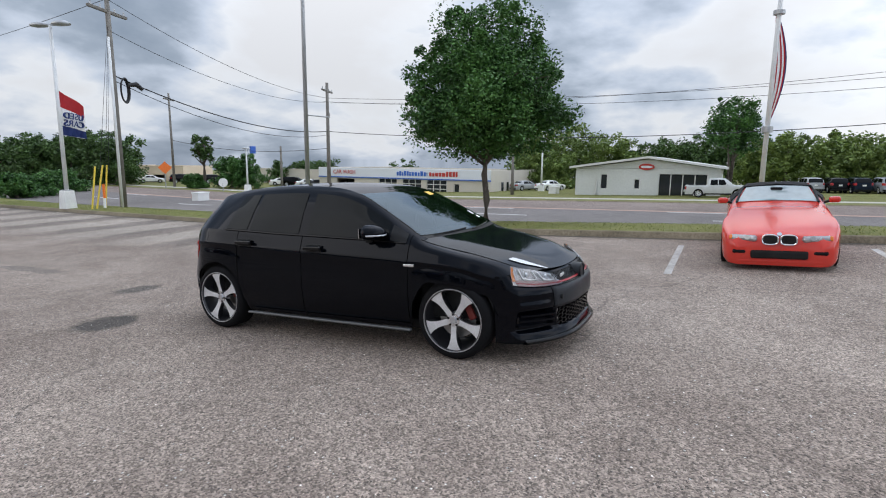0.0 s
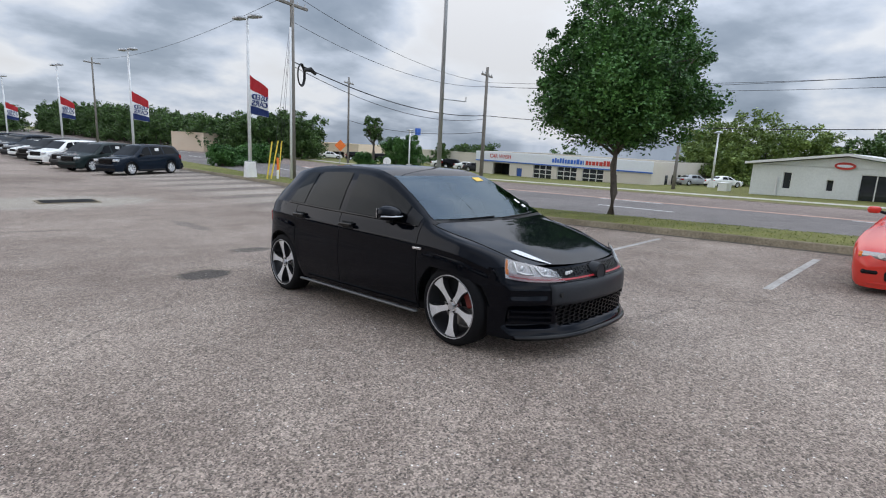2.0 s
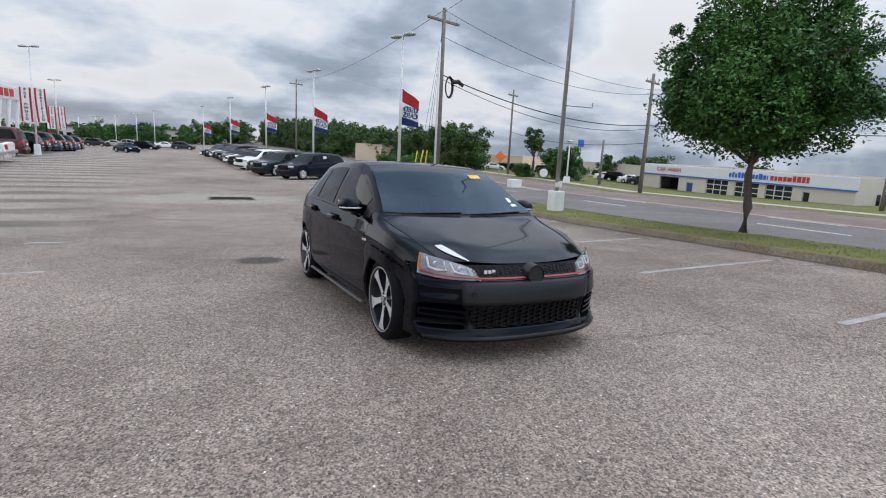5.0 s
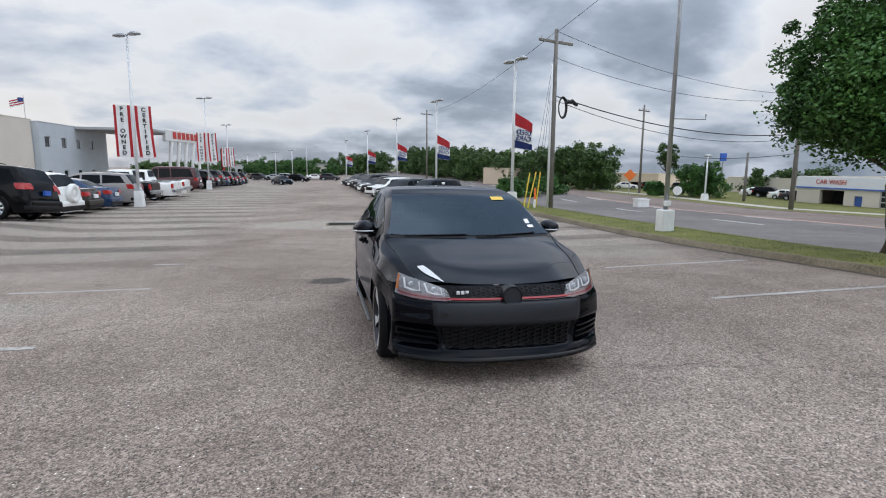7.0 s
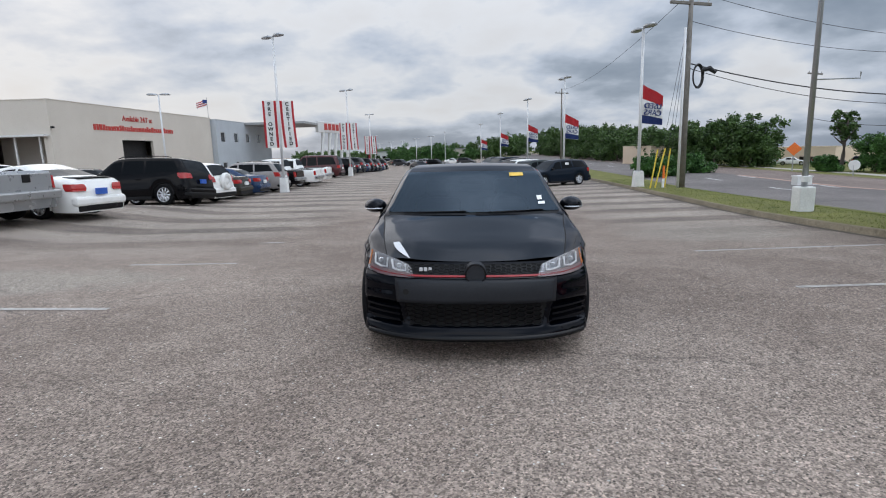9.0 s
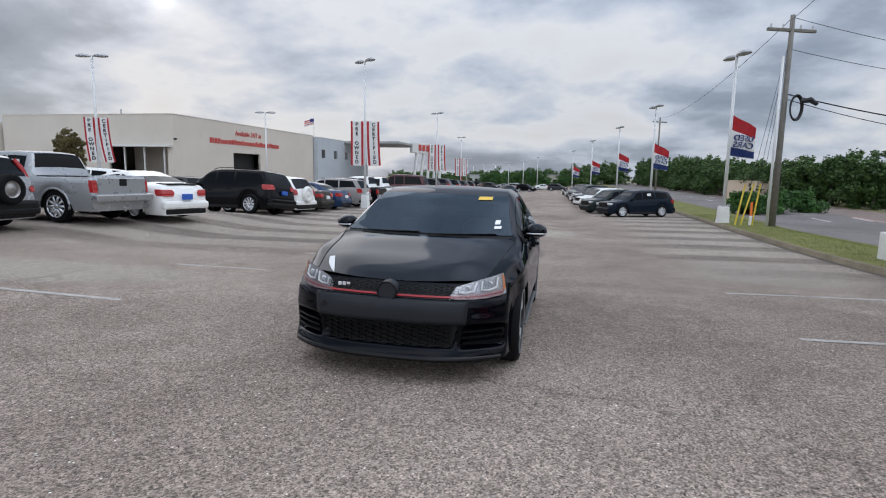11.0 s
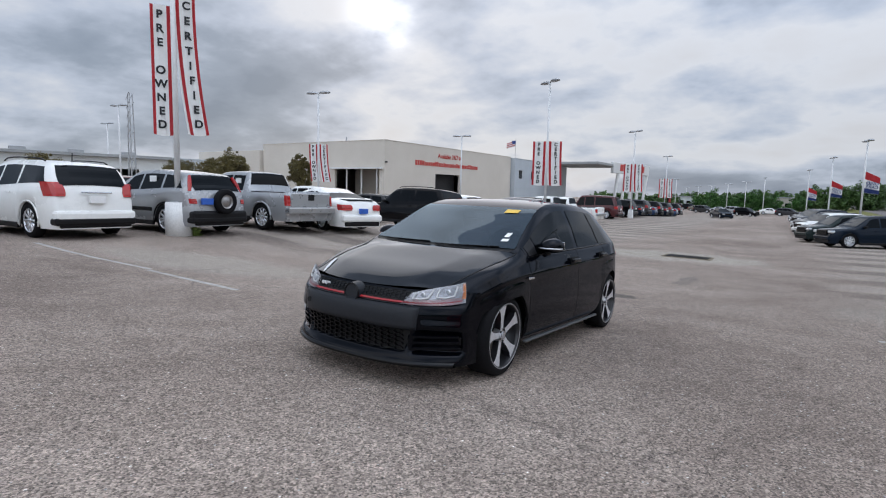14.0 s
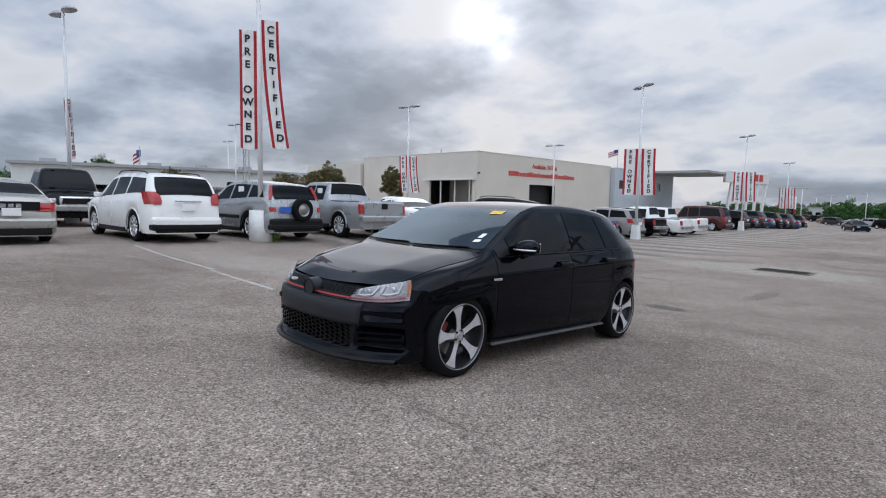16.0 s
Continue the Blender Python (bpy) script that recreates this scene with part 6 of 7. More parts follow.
for pts in (((-0.35, 2.02), (4.8, 2.74)), ((4.8, 2.74), (9.55, 2.08))):
    bm = bmesh.new()
    (xa, za), (xb, zb) = pts
    add_slab(bm, [(xa, za), (xb, zb), (xb, zb + 0.14), (xa, za + 0.14)], 9.8, Matrix.Translation((0, 4.4, 0)))
    part("roof", bm, WHITE_TRIM, office, "shallow pale roof slope")
framed_pane(office, 1.73, 2.17, 0.65, 1.65)
framed_pane(office, 3.95, 4.3, 0.7, 1.35)
framed_pane(office, 5.5, 8.4, 0.2, 1.75, 4, 1)
bm = bmesh.new()
add_slab(bm, [(4.7 + 0.5 * math.cos(a), 2.18 + 0.21 * math.sin(a)) for a in [2 * math.pi * k / 24 for k in range(24)]], 0.08, Matrix.Translation((0, -0.06, 0)))
part("sign", bm, RED_LETTER, office, "oval red and white sign")
bm = bmesh.new()
add_slab(bm, [(4.7 + 0.38 * math.cos(a), 2.18 + 0.08 * math.sin(a)) for a in [2 * math.pi * k / 24 for k in range(24)]], 0.02, Matrix.Translation((0, -0.115, 0)))
part("sign_panel", bm, SIGN_WHITE, office)
part("downpipe", tube((1.45, -0.06, -0.4), (1.45, -0.06, 1.3), 0.05, None, 8), WHITE_TRIM, office)

# long low metal building behind the west lot
shed = building("warehouse_building", pose(-64.5, 4.0, -1.0, 0, 0, 75), 26, 16, 5.0, WALL_WHITE, "long low pale metal warehouse with open bays", 0.1, holes=((2, 4.5, -0.5, 3.2), (7, 10, -0.5, 3.2), (12.5, 15.5, -0.5, 3.2), (20, 23, 1.3, 3.9)))
part("roof_edge", box((-0.3, -0.5, 5.07), (26.3, 0.4, 5.4), 0.03), ROOF_GREY, shed)
for k in range(5):
    part("roof_unit", box((2 + 5 * k, 3, 4.9), (3.4 + 5 * k, 4.2, 5.9), 0.05), POLE_GALV, shed)
hall = building("warehouse_building", pose(-72, 30, -1.0, 0, 0, 80), 18, 16, 5.9, WALL_GREY, "low grey metal building far off", 0.1)

# ---- trees ----


def leaf_material(name, dark, light):
    m, t, b = shader(name)
    g = node(t, "ShaderNodeNewGeometry")
    c = node(t, "ShaderNodeTexCoord")
    nz = node(t, "ShaderNodeTexNoise", [(c.outputs["Object"], "Vector")], Scale=0.9, Detail=2.0)
    s = node(t, "ShaderNodeMath")
    s.operation = "MULTIPLY_ADD"
    t.links.new(g.outputs["Random Per Island"], s.inputs[0])
    s.inputs[1].default_value = 0.65
    q = node(t, "ShaderNodeMapRange", [(nz.outputs[0], "Value")])
    q.inputs["From Min"].default_value, q.inputs["From Max"].default_value = 0.3, 0.7
    q.inputs["To Min"].default_value, q.inputs["To Max"].default_value = -0.1, 0.45
    t.links.new(q.outputs[0], s.inputs[2])
    r = node(t, "ShaderNodeMix")
    r.data_type = "RGBA"
    r.inputs[6].default_value, r.inputs[7].default_value = (*dark, 1), (*light, 1)
    t.links.new(s.outputs[0], r.inputs[0])
    t.links.new(r.outputs[2], b.inputs["Base Color"])
    b.inputs["Roughness"].default_value = 0.55
    b.inputs["Specular IOR Level"].default_value = 0.35
    return m


LEAF_OAK = leaf_material("oak_leaf", (0.012, 0.042, 0.014), (0.095, 0.23, 0.048))
LEAF_DARK = leaf_material("dark_leaf", (0.02, 0.045, 0.013), (0.10, 0.185, 0.045))
LEAF_LIGHT = leaf_material("spring_leaf", (0.07, 0.12, 0.03), (0.22, 0.30, 0.07))
LEAF_OLIVE = leaf_material("olive_leaf", (0.075, 0.065, 0.024), (0.22, 0.18, 0.07))
BARK = plain("bark", (0.12, 0.10, 0.085), 0.9, 0, 0.2, 0, 0.35, 8, 0.6, 35)


def leaf_cloud(rng, clumps, per, size, vs, fs):
    """Many small leaves in clumps, added to lists of vertices and faces."""
    for c, rad in clumps:
        for _ in range(per):
            d = Vector((rng.gauss(0, 1), rng.gauss(0, 1), rng.gauss(0, 0.8)))
            d = d.normalized() * rad * (rng.random() ** 0.45)
            p = c + d
            a = Vector((rng.gauss(0, 1), rng.gauss(0, 1), rng.gauss(0, 0.6))).normalized()
            b = a.cross(Vector((rng.gauss(0, 1), rng.gauss(0, 1), rng.gauss(0, 1)))).normalized()
            s = size * (0.6 + 0.8 * rng.random())
            i = len(vs)
            vs += [p - a * s, p + b * s * 0.55, p + a * s, p - b * s * 0.55]
            fs.append((i, i + 1, i + 2, i + 3))


def crown_clumps(rng, seed, mid, crown_r, rz, count, lo=0.13, hi=0.26, lumps=0.35, skirt=0.0, under=1.0):
    out_ = []
    for _ in range(count):
        d = Vector((rng.gauss(0, 1), rng.gauss(0, 1), rng.gauss(0, 1))).normalized()
        q = rng.random() ** 0.38
        bump = 0.80 + lumps * noise.noise(d * 2.4 + Vector((seed * 1.7, 0, 0)))
        broad = 1.0 + skirt * max(0.0, -d.z)
        out_.append((mid + Vector((d.x * crown_r * q * bump * broad, d.y * crown_r * q * bump * broad, d.z * rz * q * bump * (under if d.z < 0 else 1.0))), crown_r * rng.uniform(lo, hi)))
    return out_


def leaf_mesh(name, vs, fs, leaf):
    me = bpy.data.meshes.new(name)
    me.from_pydata([tuple(v) for v in vs], [], fs)
    me.materials.append(leaf)
    return me


def tree(x, y, high, trunk_h, crown_r, seed, leaf, label, n_clumps=90, per=60, size=0.07, trunk_r=0.12, limbs=9, base=None, sprays=0, group="trees", stems=1, under=1.0):
    rng = random.Random(seed)
    ob = thing("tree", set_on(x, y) if base is None else pose(x, y, base), label, "tree", group)
    bm = bmesh.new()
    rz = (high - trunk_h) / (1 + under)
    mid = Vector((0, 0, high - rz))
    for s in range(stems):
        lean = Vector((rng.uniform(-0.25, 0.25), rng.uniform(-0.25, 0.25), 0)) * (0 if stems == 1 else 1.6)
        top = high - rz * 0.6
        pts = [Vector((rng.uniform(-0.03, 0.03) * k, rng.uniform(-0.03, 0.03) * k, -0.12 + (top + 0.12) * k / 6)) + lean * (k / 6) ** 0.7 for k in range(7)]
        add_path(bm, pts, [trunk_r * (1.3 if k == 0 else 1 - 0.13 * k) for k in range(7)], 10)
    clumps = []
    for _ in range(limbs):
        a = rng.uniform(0, 2 * math.pi)
        z0 = rng.uniform(trunk_h * 0.92, trunk_h + rz * 0.9)
        r = crown_r * rng.uniform(0.55, 0.85)
        e = Vector((math.cos(a) * r, math.sin(a) * r, min(mid.z + 0.25 * rz, z0 + rng.uniform(0.3, 0.9) * rz)))
        s = Vector((0, 0, z0))
        add_path(bm, [s, s.lerp(e, 0.4) + Vector((0, 0, -0.05 * r)), e], [trunk_r * 0.45, trunk_r * 0.3, trunk_r * 0.08], 6)
    part("trunk", bm, BARK, ob, smooth_faces=True)
    clumps += crown_clumps(rng, seed, mid, crown_r, rz, n_clumps, skirt=0.12, under=under)
    # thin outer sprays that break the outline
    for _ in range(sprays):
        d = Vector((rng.gauss(0, 1), rng.gauss(0, 1), rng.gauss(0.25, 0.8))).normalized()
        q = rng.uniform(0.82, 0.95)
        bump = 0.9 + 0.3 * noise.noise(d * 2.4 + Vector((seed * 1.7, 0, 0)))
        clumps.append((mid + Vector((d.x * crown_r * q, d.y * crown_r * q, d.z * rz * q * (under if d.z < 0 else 1.0))) * bump, crown_r * rng.uniform(0.05, 0.10)))
    vs, fs = [], []
    leaf_cloud(rng, clumps, per, size, vs, fs)
    cr = new("crown", leaf_mesh("crown", vs, fs, leaf))
    cr.parent = ob
    return ob


tree(9.62, 2.9, 5.95, 1.62, 2.4, 3, LEAF_OAK, "young live oak with dense dark green crown in verge", 480, 190, 0.044, 0.115, 14, sprays=150, under=0.55)


def woods(name, rows, leaf, seed, label, size=0.2, per=34, count=46, wide=1.0):
    """A far belt of trees as one thing: rows of (x, y, top height, radius)."""
    rng = random.Random(seed)
    vs, fs = [], []
    bm = bmesh.new()
    for n, (x, y, top, r) in enumerate(rows):
        g = ground_z(x, y)
        h = top - g
        rz = h * 0.48
        mid = Vector((x, y, g + h * 0.53))
        add_tube(bm, (x, y, g - 0.2), (x, y, g + h * 0.6), 0.14, 0.06, 6)
        leaf_cloud(rng, crown_clumps(rng, seed + n, mid, r * wide, rz, count, 0.13, 0.26, 0.5), int(per * 1.9), size * 0.7, vs, fs)
        # undergrowth closes the foot of the belt
        low = Vector((x + rng.uniform(-0.5, 0.5) * r, y + rng.uniform(-0.5, 0.5) * r, g + h * 0.22))
        leaf_cloud(rng, crown_clumps(rng, seed + n + 50, low, r * wide * 1.15, h * 0.26, count // 2, 0.13, 0.26, 0.4), int(per * 1.5), size * 0.7, vs, fs)
    me = leaf_mesh(name, vs, fs, leaf)
    ob = tagged(new(name, me), label, "trees", kind="stuff")
    tr = mesh_object("trunks", bm, BARK)
    tr.parent = ob
    return ob


rng_w = random.Random(7)


def belt(points, depth, r, rows=2):
    """Fills a belt between keyed tops with more trees, a little behind and beside each other."""
    out_ = []
    for (x0, y0, h0), (x1, y1, h1) in zip(points, points[1:]):
        n = max(1, int(math.hypot(x1 - x0, y1 - y0) / (r * 1.1)))
        for k in range(n):
            u = k / n
            for j in range(rows):
                out_.append((x0 + (x1 - x0) * u + rng_w.uniform(-1, 1) * r * 0.4 + depth[0] * j, y0 + (y1 - y0) * u + rng_w.uniform(-1, 1) * r * 0.4 + depth[1] * j, (h0 + (h1 - h0) * u) * rng_w.uniform(0.9, 1.08) + 0.25 * j, r * rng_w.uniform(0.85, 1.2)))
    return out_


# narrow mottled strip, darker than the asphalt, at the kerb's foot
GUTTER = patchy("gutter_dark_brown", (0.07, 0.06, 0.048), (0.17, 0.145, 0.115), 2.2, 0.95, 0.4, 20)
for y0 in range(-12, 40, 8):
    ground_strip("gutter", (kerb_x(y0) - 0.08, y0), (kerb_x(y0 + 8) - 0.08, y0 + 8), 0.15, GUTTER, "dark brown strip along the foot of the kerb", 0.006, 10)

woods("woodland", belt([(26.1, 182.8, 7.0), (26.5, 142.2, 6.8), (26.0, 112.7, 5.4), (25.7, 93.3, 4.9), (26.5, 82.6, 4.2), (26.8, 70.2, 3.9), (27.9, 60.9, 4.1)], (4, 3), 2.6), LEAF_DARK, 11, "dark green belt of trees across the road", 0.26, 30, 40)
woods("woodland", belt([(26.4, 62.0, 4.1), (28.4, 57.3, 4.3), (29.4, 54.6, 4.4), (30.3, 52.0, 4.4), (31.0, 50.0, 3.9)], (2, 4), 2.2), LEAF_DARK, 12, "dense dark green oaks across the road", 0.2, 40, 60)
woods("woodland", [(54.6, 16.0, 5.6, 3.2), (53.3, 13.4, 6.1, 3.0), (57.8, 12.0, 5.9, 3.4), (54.5, 8.5, 4.9, 2.8), (56.7, 7.1, 4.7, 2.8), (50.0, 15.0, 3.2, 2.4), (49, 12.0, 2.8, 2.0), (58, 18, 5.0, 3.2)], LEAF_LIGHT, 13, "bright spring green trees behind the white office", 0.2, 42, 60)
woods("woodland", [(61.0, 5.4, 4.7, 3.2), (59.3, 3.1, 4.7, 3.0), (57.5, 0.8, 4.8, 3.0), (55.6, -1.7, 4.5, 3.0), (60, -3.5, 4.9, 3.2), (58, -6, 4.7, 3.2)], LEAF_DARK, 14, "dark trees behind the white office", 0.22, 40, 55)
woods("woodland", belt([(50.4, -4.5, 4.3), (49.4, -7.1, 4.6), (47.3, -9.3, 3.9), (45.6, -11.5, 4.1), (44.0, -14.0, 4.0), (42.0, -19.0, 4.2), (38.0, -30, 4.5), (34.0, -50, 5.0)], (4, -1), 2.0), LEAF_LIGHT, 15, "tall light green hedge of young trees", 0.18, 42, 55)
woods("woodland", [(46.7, 46.7, 1.5, 1.8), (48.6, 44.7, 1.7, 2.0), (50.8, 42.0, 1.8, 2.0), (58, 50, 1.6, 2.4), (62, 38, 2.0, 2.6)], LEAF_DARK, 16, "tree tops behind the store", 0.2, 30, 40)
woods("woodland", [(-7.4, 144.8, 3.8, 3.4), (-4.5, 146.1, 3.0, 3.0), (-10.8, 145.5, 2.6, 2.3), (-17.0, 143.4, 3.3, 2.6), (-14.3, 148.8, 2.0, 2.2), (-20.5, 147.5, 1.8, 2.2), (1.4, 148.8, 2.4, 2.7), (-24.5, 152.9, 1.2, 1.9)], LEAF_OAK, 27, "round green trees at the far end of the lot", 0.2, 42, 50)
woods("woodland", belt([(-48, 150, 2.0), (-28.8, 145.8, 1.3), (-22.1, 163.1, 2.6), (-12.3, 174.1, 2.8), (-1.0, 164.6, 3.4), (6.1, 164.4, 4.9), (13.8, 174.0, 5.7), (24, 183, 6.5)], (2, 6), 4.2), LEAF_DARK, 17, "far belt of trees beyond the lot", 0.42, 26, 36)
# added belt, unseen in the south, that darkens the horizon in reflections
woods("woodland", belt([(-130, 130, 5), (-150, 80, 6), (-150, 20, 6), (-130, -40, 6), (-90, -80, 6), (-30, -95, 6), (25, -85, 6), (34, -50, 5)], (-4, -4), 6.0, 1), LEAF_DARK, 18, "far belt of trees added behind the lot to darken reflections", 0.7, 22, 30)
woods("bushes", [(32.5, 39.1, 2.5, 2.0), (33.6, 38.4, 2.1, 1.8), (14.9, 40.0, 0.6, 1.4), (17.5, 42.0, 0.5, 1.5), (20.5, 45, 0.7, 1.6), (30, 41.5, 0.2, 1.2)], LEAF_OAK, 19, "rounded green bushes across the road", 0.13, 60, 60)
tree(31.9, 42.2, 5.4, 2.2, 1.25, 21, LEAF_DARK, "broken old tree hung with vines", 60, 60, 0.1, 0.2, 10, sprays=14)
tree(35.2, -3.2, 6.6, 2.2, 2.1, 22, LEAF_OAK, "many-stemmed tree beside the white office", 120, 80, 0.085, 0.09, 12, sprays=12, stems=4)
for i, (x, y, top, r) in enumerate(((-64.8, 11.9, 4.8, 2.0), (-44.5, 22.9, 3.7, 1.9), (-41.0, 23.5, 3.8, 1.6), (-34.0, 20.8, 4.1, 1.3), (-31.0, 24.8, 4.1, 1.05), (-56, 16, 3.6, 2.0))):
    tree(x, y, top + 0.9, 1.7, r, 30 + i, LEAF_OLIVE if i else LEAF_DARK, "small olive brown tree among parked cars", 110, 110, 0.06, 0.08, 9, sprays=30, group="lot trees")

# ---- parked cars, west row, tails towards the aisle ----


def west(y, kind, color, label, cat, x=-13.6, L=None, turn=0, size=1.13, **kw):
    ln = (L or {"suv": 4.7, "sedan": 4.75, "truck": 5.3}[kind]) * size
    return parked_car(kind, color, tilted(x - ln / 2, y, -90 + turn) @ Matrix.Scale(size, 4), label, cat, L=L, **kw)


def east(y, kind, color, label, cat, x=4.9, L=None, turn=27, **kw):
    """A car parked at a slant, its middle at x, y."""
    return parked_car(kind, color, tilted(0.95 * x - 0.55, 0.95 * y - 0.25, -90 + turn) @ Matrix.Scale(0.9, 4), label, cat, L=L, **kw)


def spare_wheel(car, y, z, r=0.33, covered=None, x=0.0):
    """A spare wheel on the tail."""
    bm = bmesh.new()
    n = 28
    prof = [(0.0, r * 0.5), (0.0, r * 0.9), (0.05, r), (0.15, r), (0.19, r * 0.92), (0.195, r * 0.75), (0.18, r * 0.55)]
    add_grid(bm, [[(q * math.cos(2 * math.pi * k / n), d, q * math.sin(2 * math.pi * k / n)) for k in range(n)] for d, q in prof], closed=True)
    w = part("spare_wheel", bm, covered or RUBBER, car, "white covered spare wheel" if covered else "spare wheel with steel rim", True)
    w.matrix_local = pose(x, y, z)
    bm = bmesh.new()
    prof = [(0.175, r * 0.56), (0.14, r * 0.50), (0.15, r * 0.36), (0.185, r * 0.24), (0.185, 0.01)]
    add_grid(bm, [[(q * math.cos(2 * math.pi * k / n), d, q * math.sin(2 * math.pi * k / n)) for k in range(n)] for d, q in prof], closed=True)
    part("rim", bm, covered or STEEL, w, smooth_faces=True)


WHITE, SILVER, BLACK, NAVY, GREY, MAROON = (0.86, 0.86, 0.83), (0.38, 0.39, 0.40), (0.004, 0.004, 0.005), (0.006, 0.012, 0.022), (0.05, 0.05, 0.052), (0.07, 0.014, 0.016)
b = west(-2.45, "sedan", (0.42, 0.41, 0.38), "silver sedan with chrome trim, rear to the aisle", "sedan", -12.6, metal=0.5, L=4.95, turn=2)
part("lamp_strip", box((-0.5, 2.44, 0.74), (0.5, 2.5, 0.92), 0.01), TRIM, b, "dark lamp strip with three pale marks")
for k in range(3):
    part("pale_mark", box((-0.17 + 0.13 * k, 2.495, 0.79), (-0.08 + 0.13 * k, 2.506, 0.87)), SILVER_PLASTIC, b)
e = west(1.27, "suv", WHITE, "white crossover with dark rear window on asphalt", "suv", -11.96, L=4.77, H=1.72, lamp_box=(0.92, 1.22, 0.22, 0.3), rails=True, turn=3.5)
part("chrome_handle_bar", box((-0.32, 2.36, 0.99), (0.32, 2.42, 1.03), 0.012), CHROME, e)
part("aerial", tube((0.1, 1.6, 1.68), (0.16, 1.75, 1.86), 0.012, None, 6), TRIM, e)
c = west(4.47, "suv", SILVER, "silver compact off-roader with spare wheel on its tail", "suv", -11.7, L=4.4, H=1.66, metal=0.4, card=True, plate=BLUE, plate_x=0.42, turn=5, lamp_box=(0.80, 0.92, 0.12, 0.08), clad=True)
spare_wheel(c, 2.17, 0.86, x=-0.1)
for sgn in (-1, 1):
    bm = bmesh.new()
    add_path(bm, [(sgn * 0.77, 2.02, 1.10), (sgn * 0.72, 1.96, 1.3), (sgn * 0.655, 1.86, 1.5)], [0.05, 0.055, 0.04], 8)
    part("pillar_lamp", bm, RED_PLASTIC, c, "tall red pillar lamp")
f = west(7.91, "truck", SILVER, "silver crew-cab pickup with dark rear bumper", "pickup", -11.37, L=5.25, H=1.76, metal=0.4, card=True)
part("tailgate_badge", box((-0.12, 2.63, 0.92), (0.12, 2.66, 1.1), 0.02), TRIM, f)
v = west(10.4, "sedan", WHITE, "white small coupe with black diffuser and blue plate", "coupe", -10.85, turn=-10, L=4.22, H=1.36, plate=BLUE)
part("diffuser", box((-0.5, 2.06, 0.22), (0.5, 2.16, 0.52), 0.06), TRIM, v)
part("glass_hatch", box((-0.52, 1.5, 1.02), (0.52, 2.0, 1.06), 0.02), TINT, v)
west(17.3, "suv", BLACK, "black large off-roader with bright alloy wheels", "suv", -11.25, turn=-6, L=5.0, H=1.78, rails=True, lamp_box=(0.95, 1.15, 0.28, 0.3), plate=BLUE)
g = west(20.2, "suv", WHITE, "white off-roader with covered spare wheel", "suv", -11.6, turn=-5, L=4.4, plate=BLUE)
spare_wheel(g, 2.17, 0.9, 0.36, paint(WHITE, 0.3))
west(23.2, "sedan", (0.04, 0.037, 0.03), "grey brown sedan with red tail lamps", "sedan", -11.9)
west(25.9, "sedan", (0.008, 0.035, 0.10), "blue sedan with red tail lamps", "sedan", -11.9)
west(29.3, "suv", (0.30, 0.28, 0.27), "beige crossover with rounded roof", "suv", -11.8)
west(32.9, "truck", BLACK, "black pickup truck with dark bed", "pickup", -11.9)
west(36.9, "truck", WHITE, "white crew-cab pickup truck", "pickup", -11.6, H=1.9, L=5.6)
west(40.9, "truck", WHITE, "white pickup truck with closed bed", "pickup", -11.8, H=1.85, L=5.6)
west(49.6, "suv", MAROON, "dark red large boxy off-roader", "suv", -12.6, L=5.3, H=2.05)
for k in range(9):
    dark = (("suv", BLACK, "black off-roader"), ("sedan", NAVY, "dark blue sedan"), ("suv", GREY, "dark grey crossover"), ("sedan", (0.02, 0.05, 0.12), "blue sedan"))[k % 4]
    west(54.5 + 3.2 * k, dark[0], dark[1], dark[2] + " parked in the far row", dark[0], -12.4)
# second row further west
for y, kind, color, label, x in ((-2.6, "truck", WHITE, "white pickup truck seen over other cars", -26.0), (0.6, "truck", BLACK, "black large pickup with chrome grille", -23.4), (8.8, "suv", (0.10, 0.04, 0.04), "dark red crossover in the second row", -27), (15.2, "suv", GREY, "grey van with rear side glass", -25.5), (18.6, "suv", WHITE, "white long van with side windows", -23.5),
                              (21.8, "sedan", WHITE, "white sedan in the second row", -22.5), (25.0, "suv", GREY, "dark grey crossover in the second row", -24.0), (28.2, "suv", BLACK, "black off-roader in the second row", -24.2), (32.0, "suv", SILVER, "silver crossover near the building", -24.5), (36.0, "suv", WHITE, "white crossover near the building", -24.0), (12.0, "truck", WHITE, "white pickup truck in the second row", -25)):
    big = "chrome grille" in label
    o = parked_car(kind, color, tilted(x, y, 90 if color == BLACK else -90) @ Matrix.Scale(1.15 if big else 1.08, 4), label, {"suv": "suv", "sedan": "sedan", "truck": "pickup"}[kind], H=1.95 if "van" in label or big else None)
    if big:
        part("chrome_grille", box((-0.55, -2.72, 0.70), (0.55, -2.60, 1.0), 0.05), CHROME, o, "broad chrome grille")
        part("grille_mesh", box((-0.46, -2.735, 0.76), (0.46, -2.70, 0.94), 0.02), TRIM, o)
# east row, noses towards the aisle
east(29.5, "suv", NAVY, "dark blue crossover with price card in its window", "suv", 6.2, card=True)
east(33.6, "suv", (0.016, 0.026, 0.026), "very dark green off-roader with price card", "suv", 5.3, card=True)
east(36.8, "suv", GREY, "grey crossover in the verge row", "suv", 5.4)
east(41.5, "suv", WHITE, "white crossover with price card", "suv", 5.0, card=True)
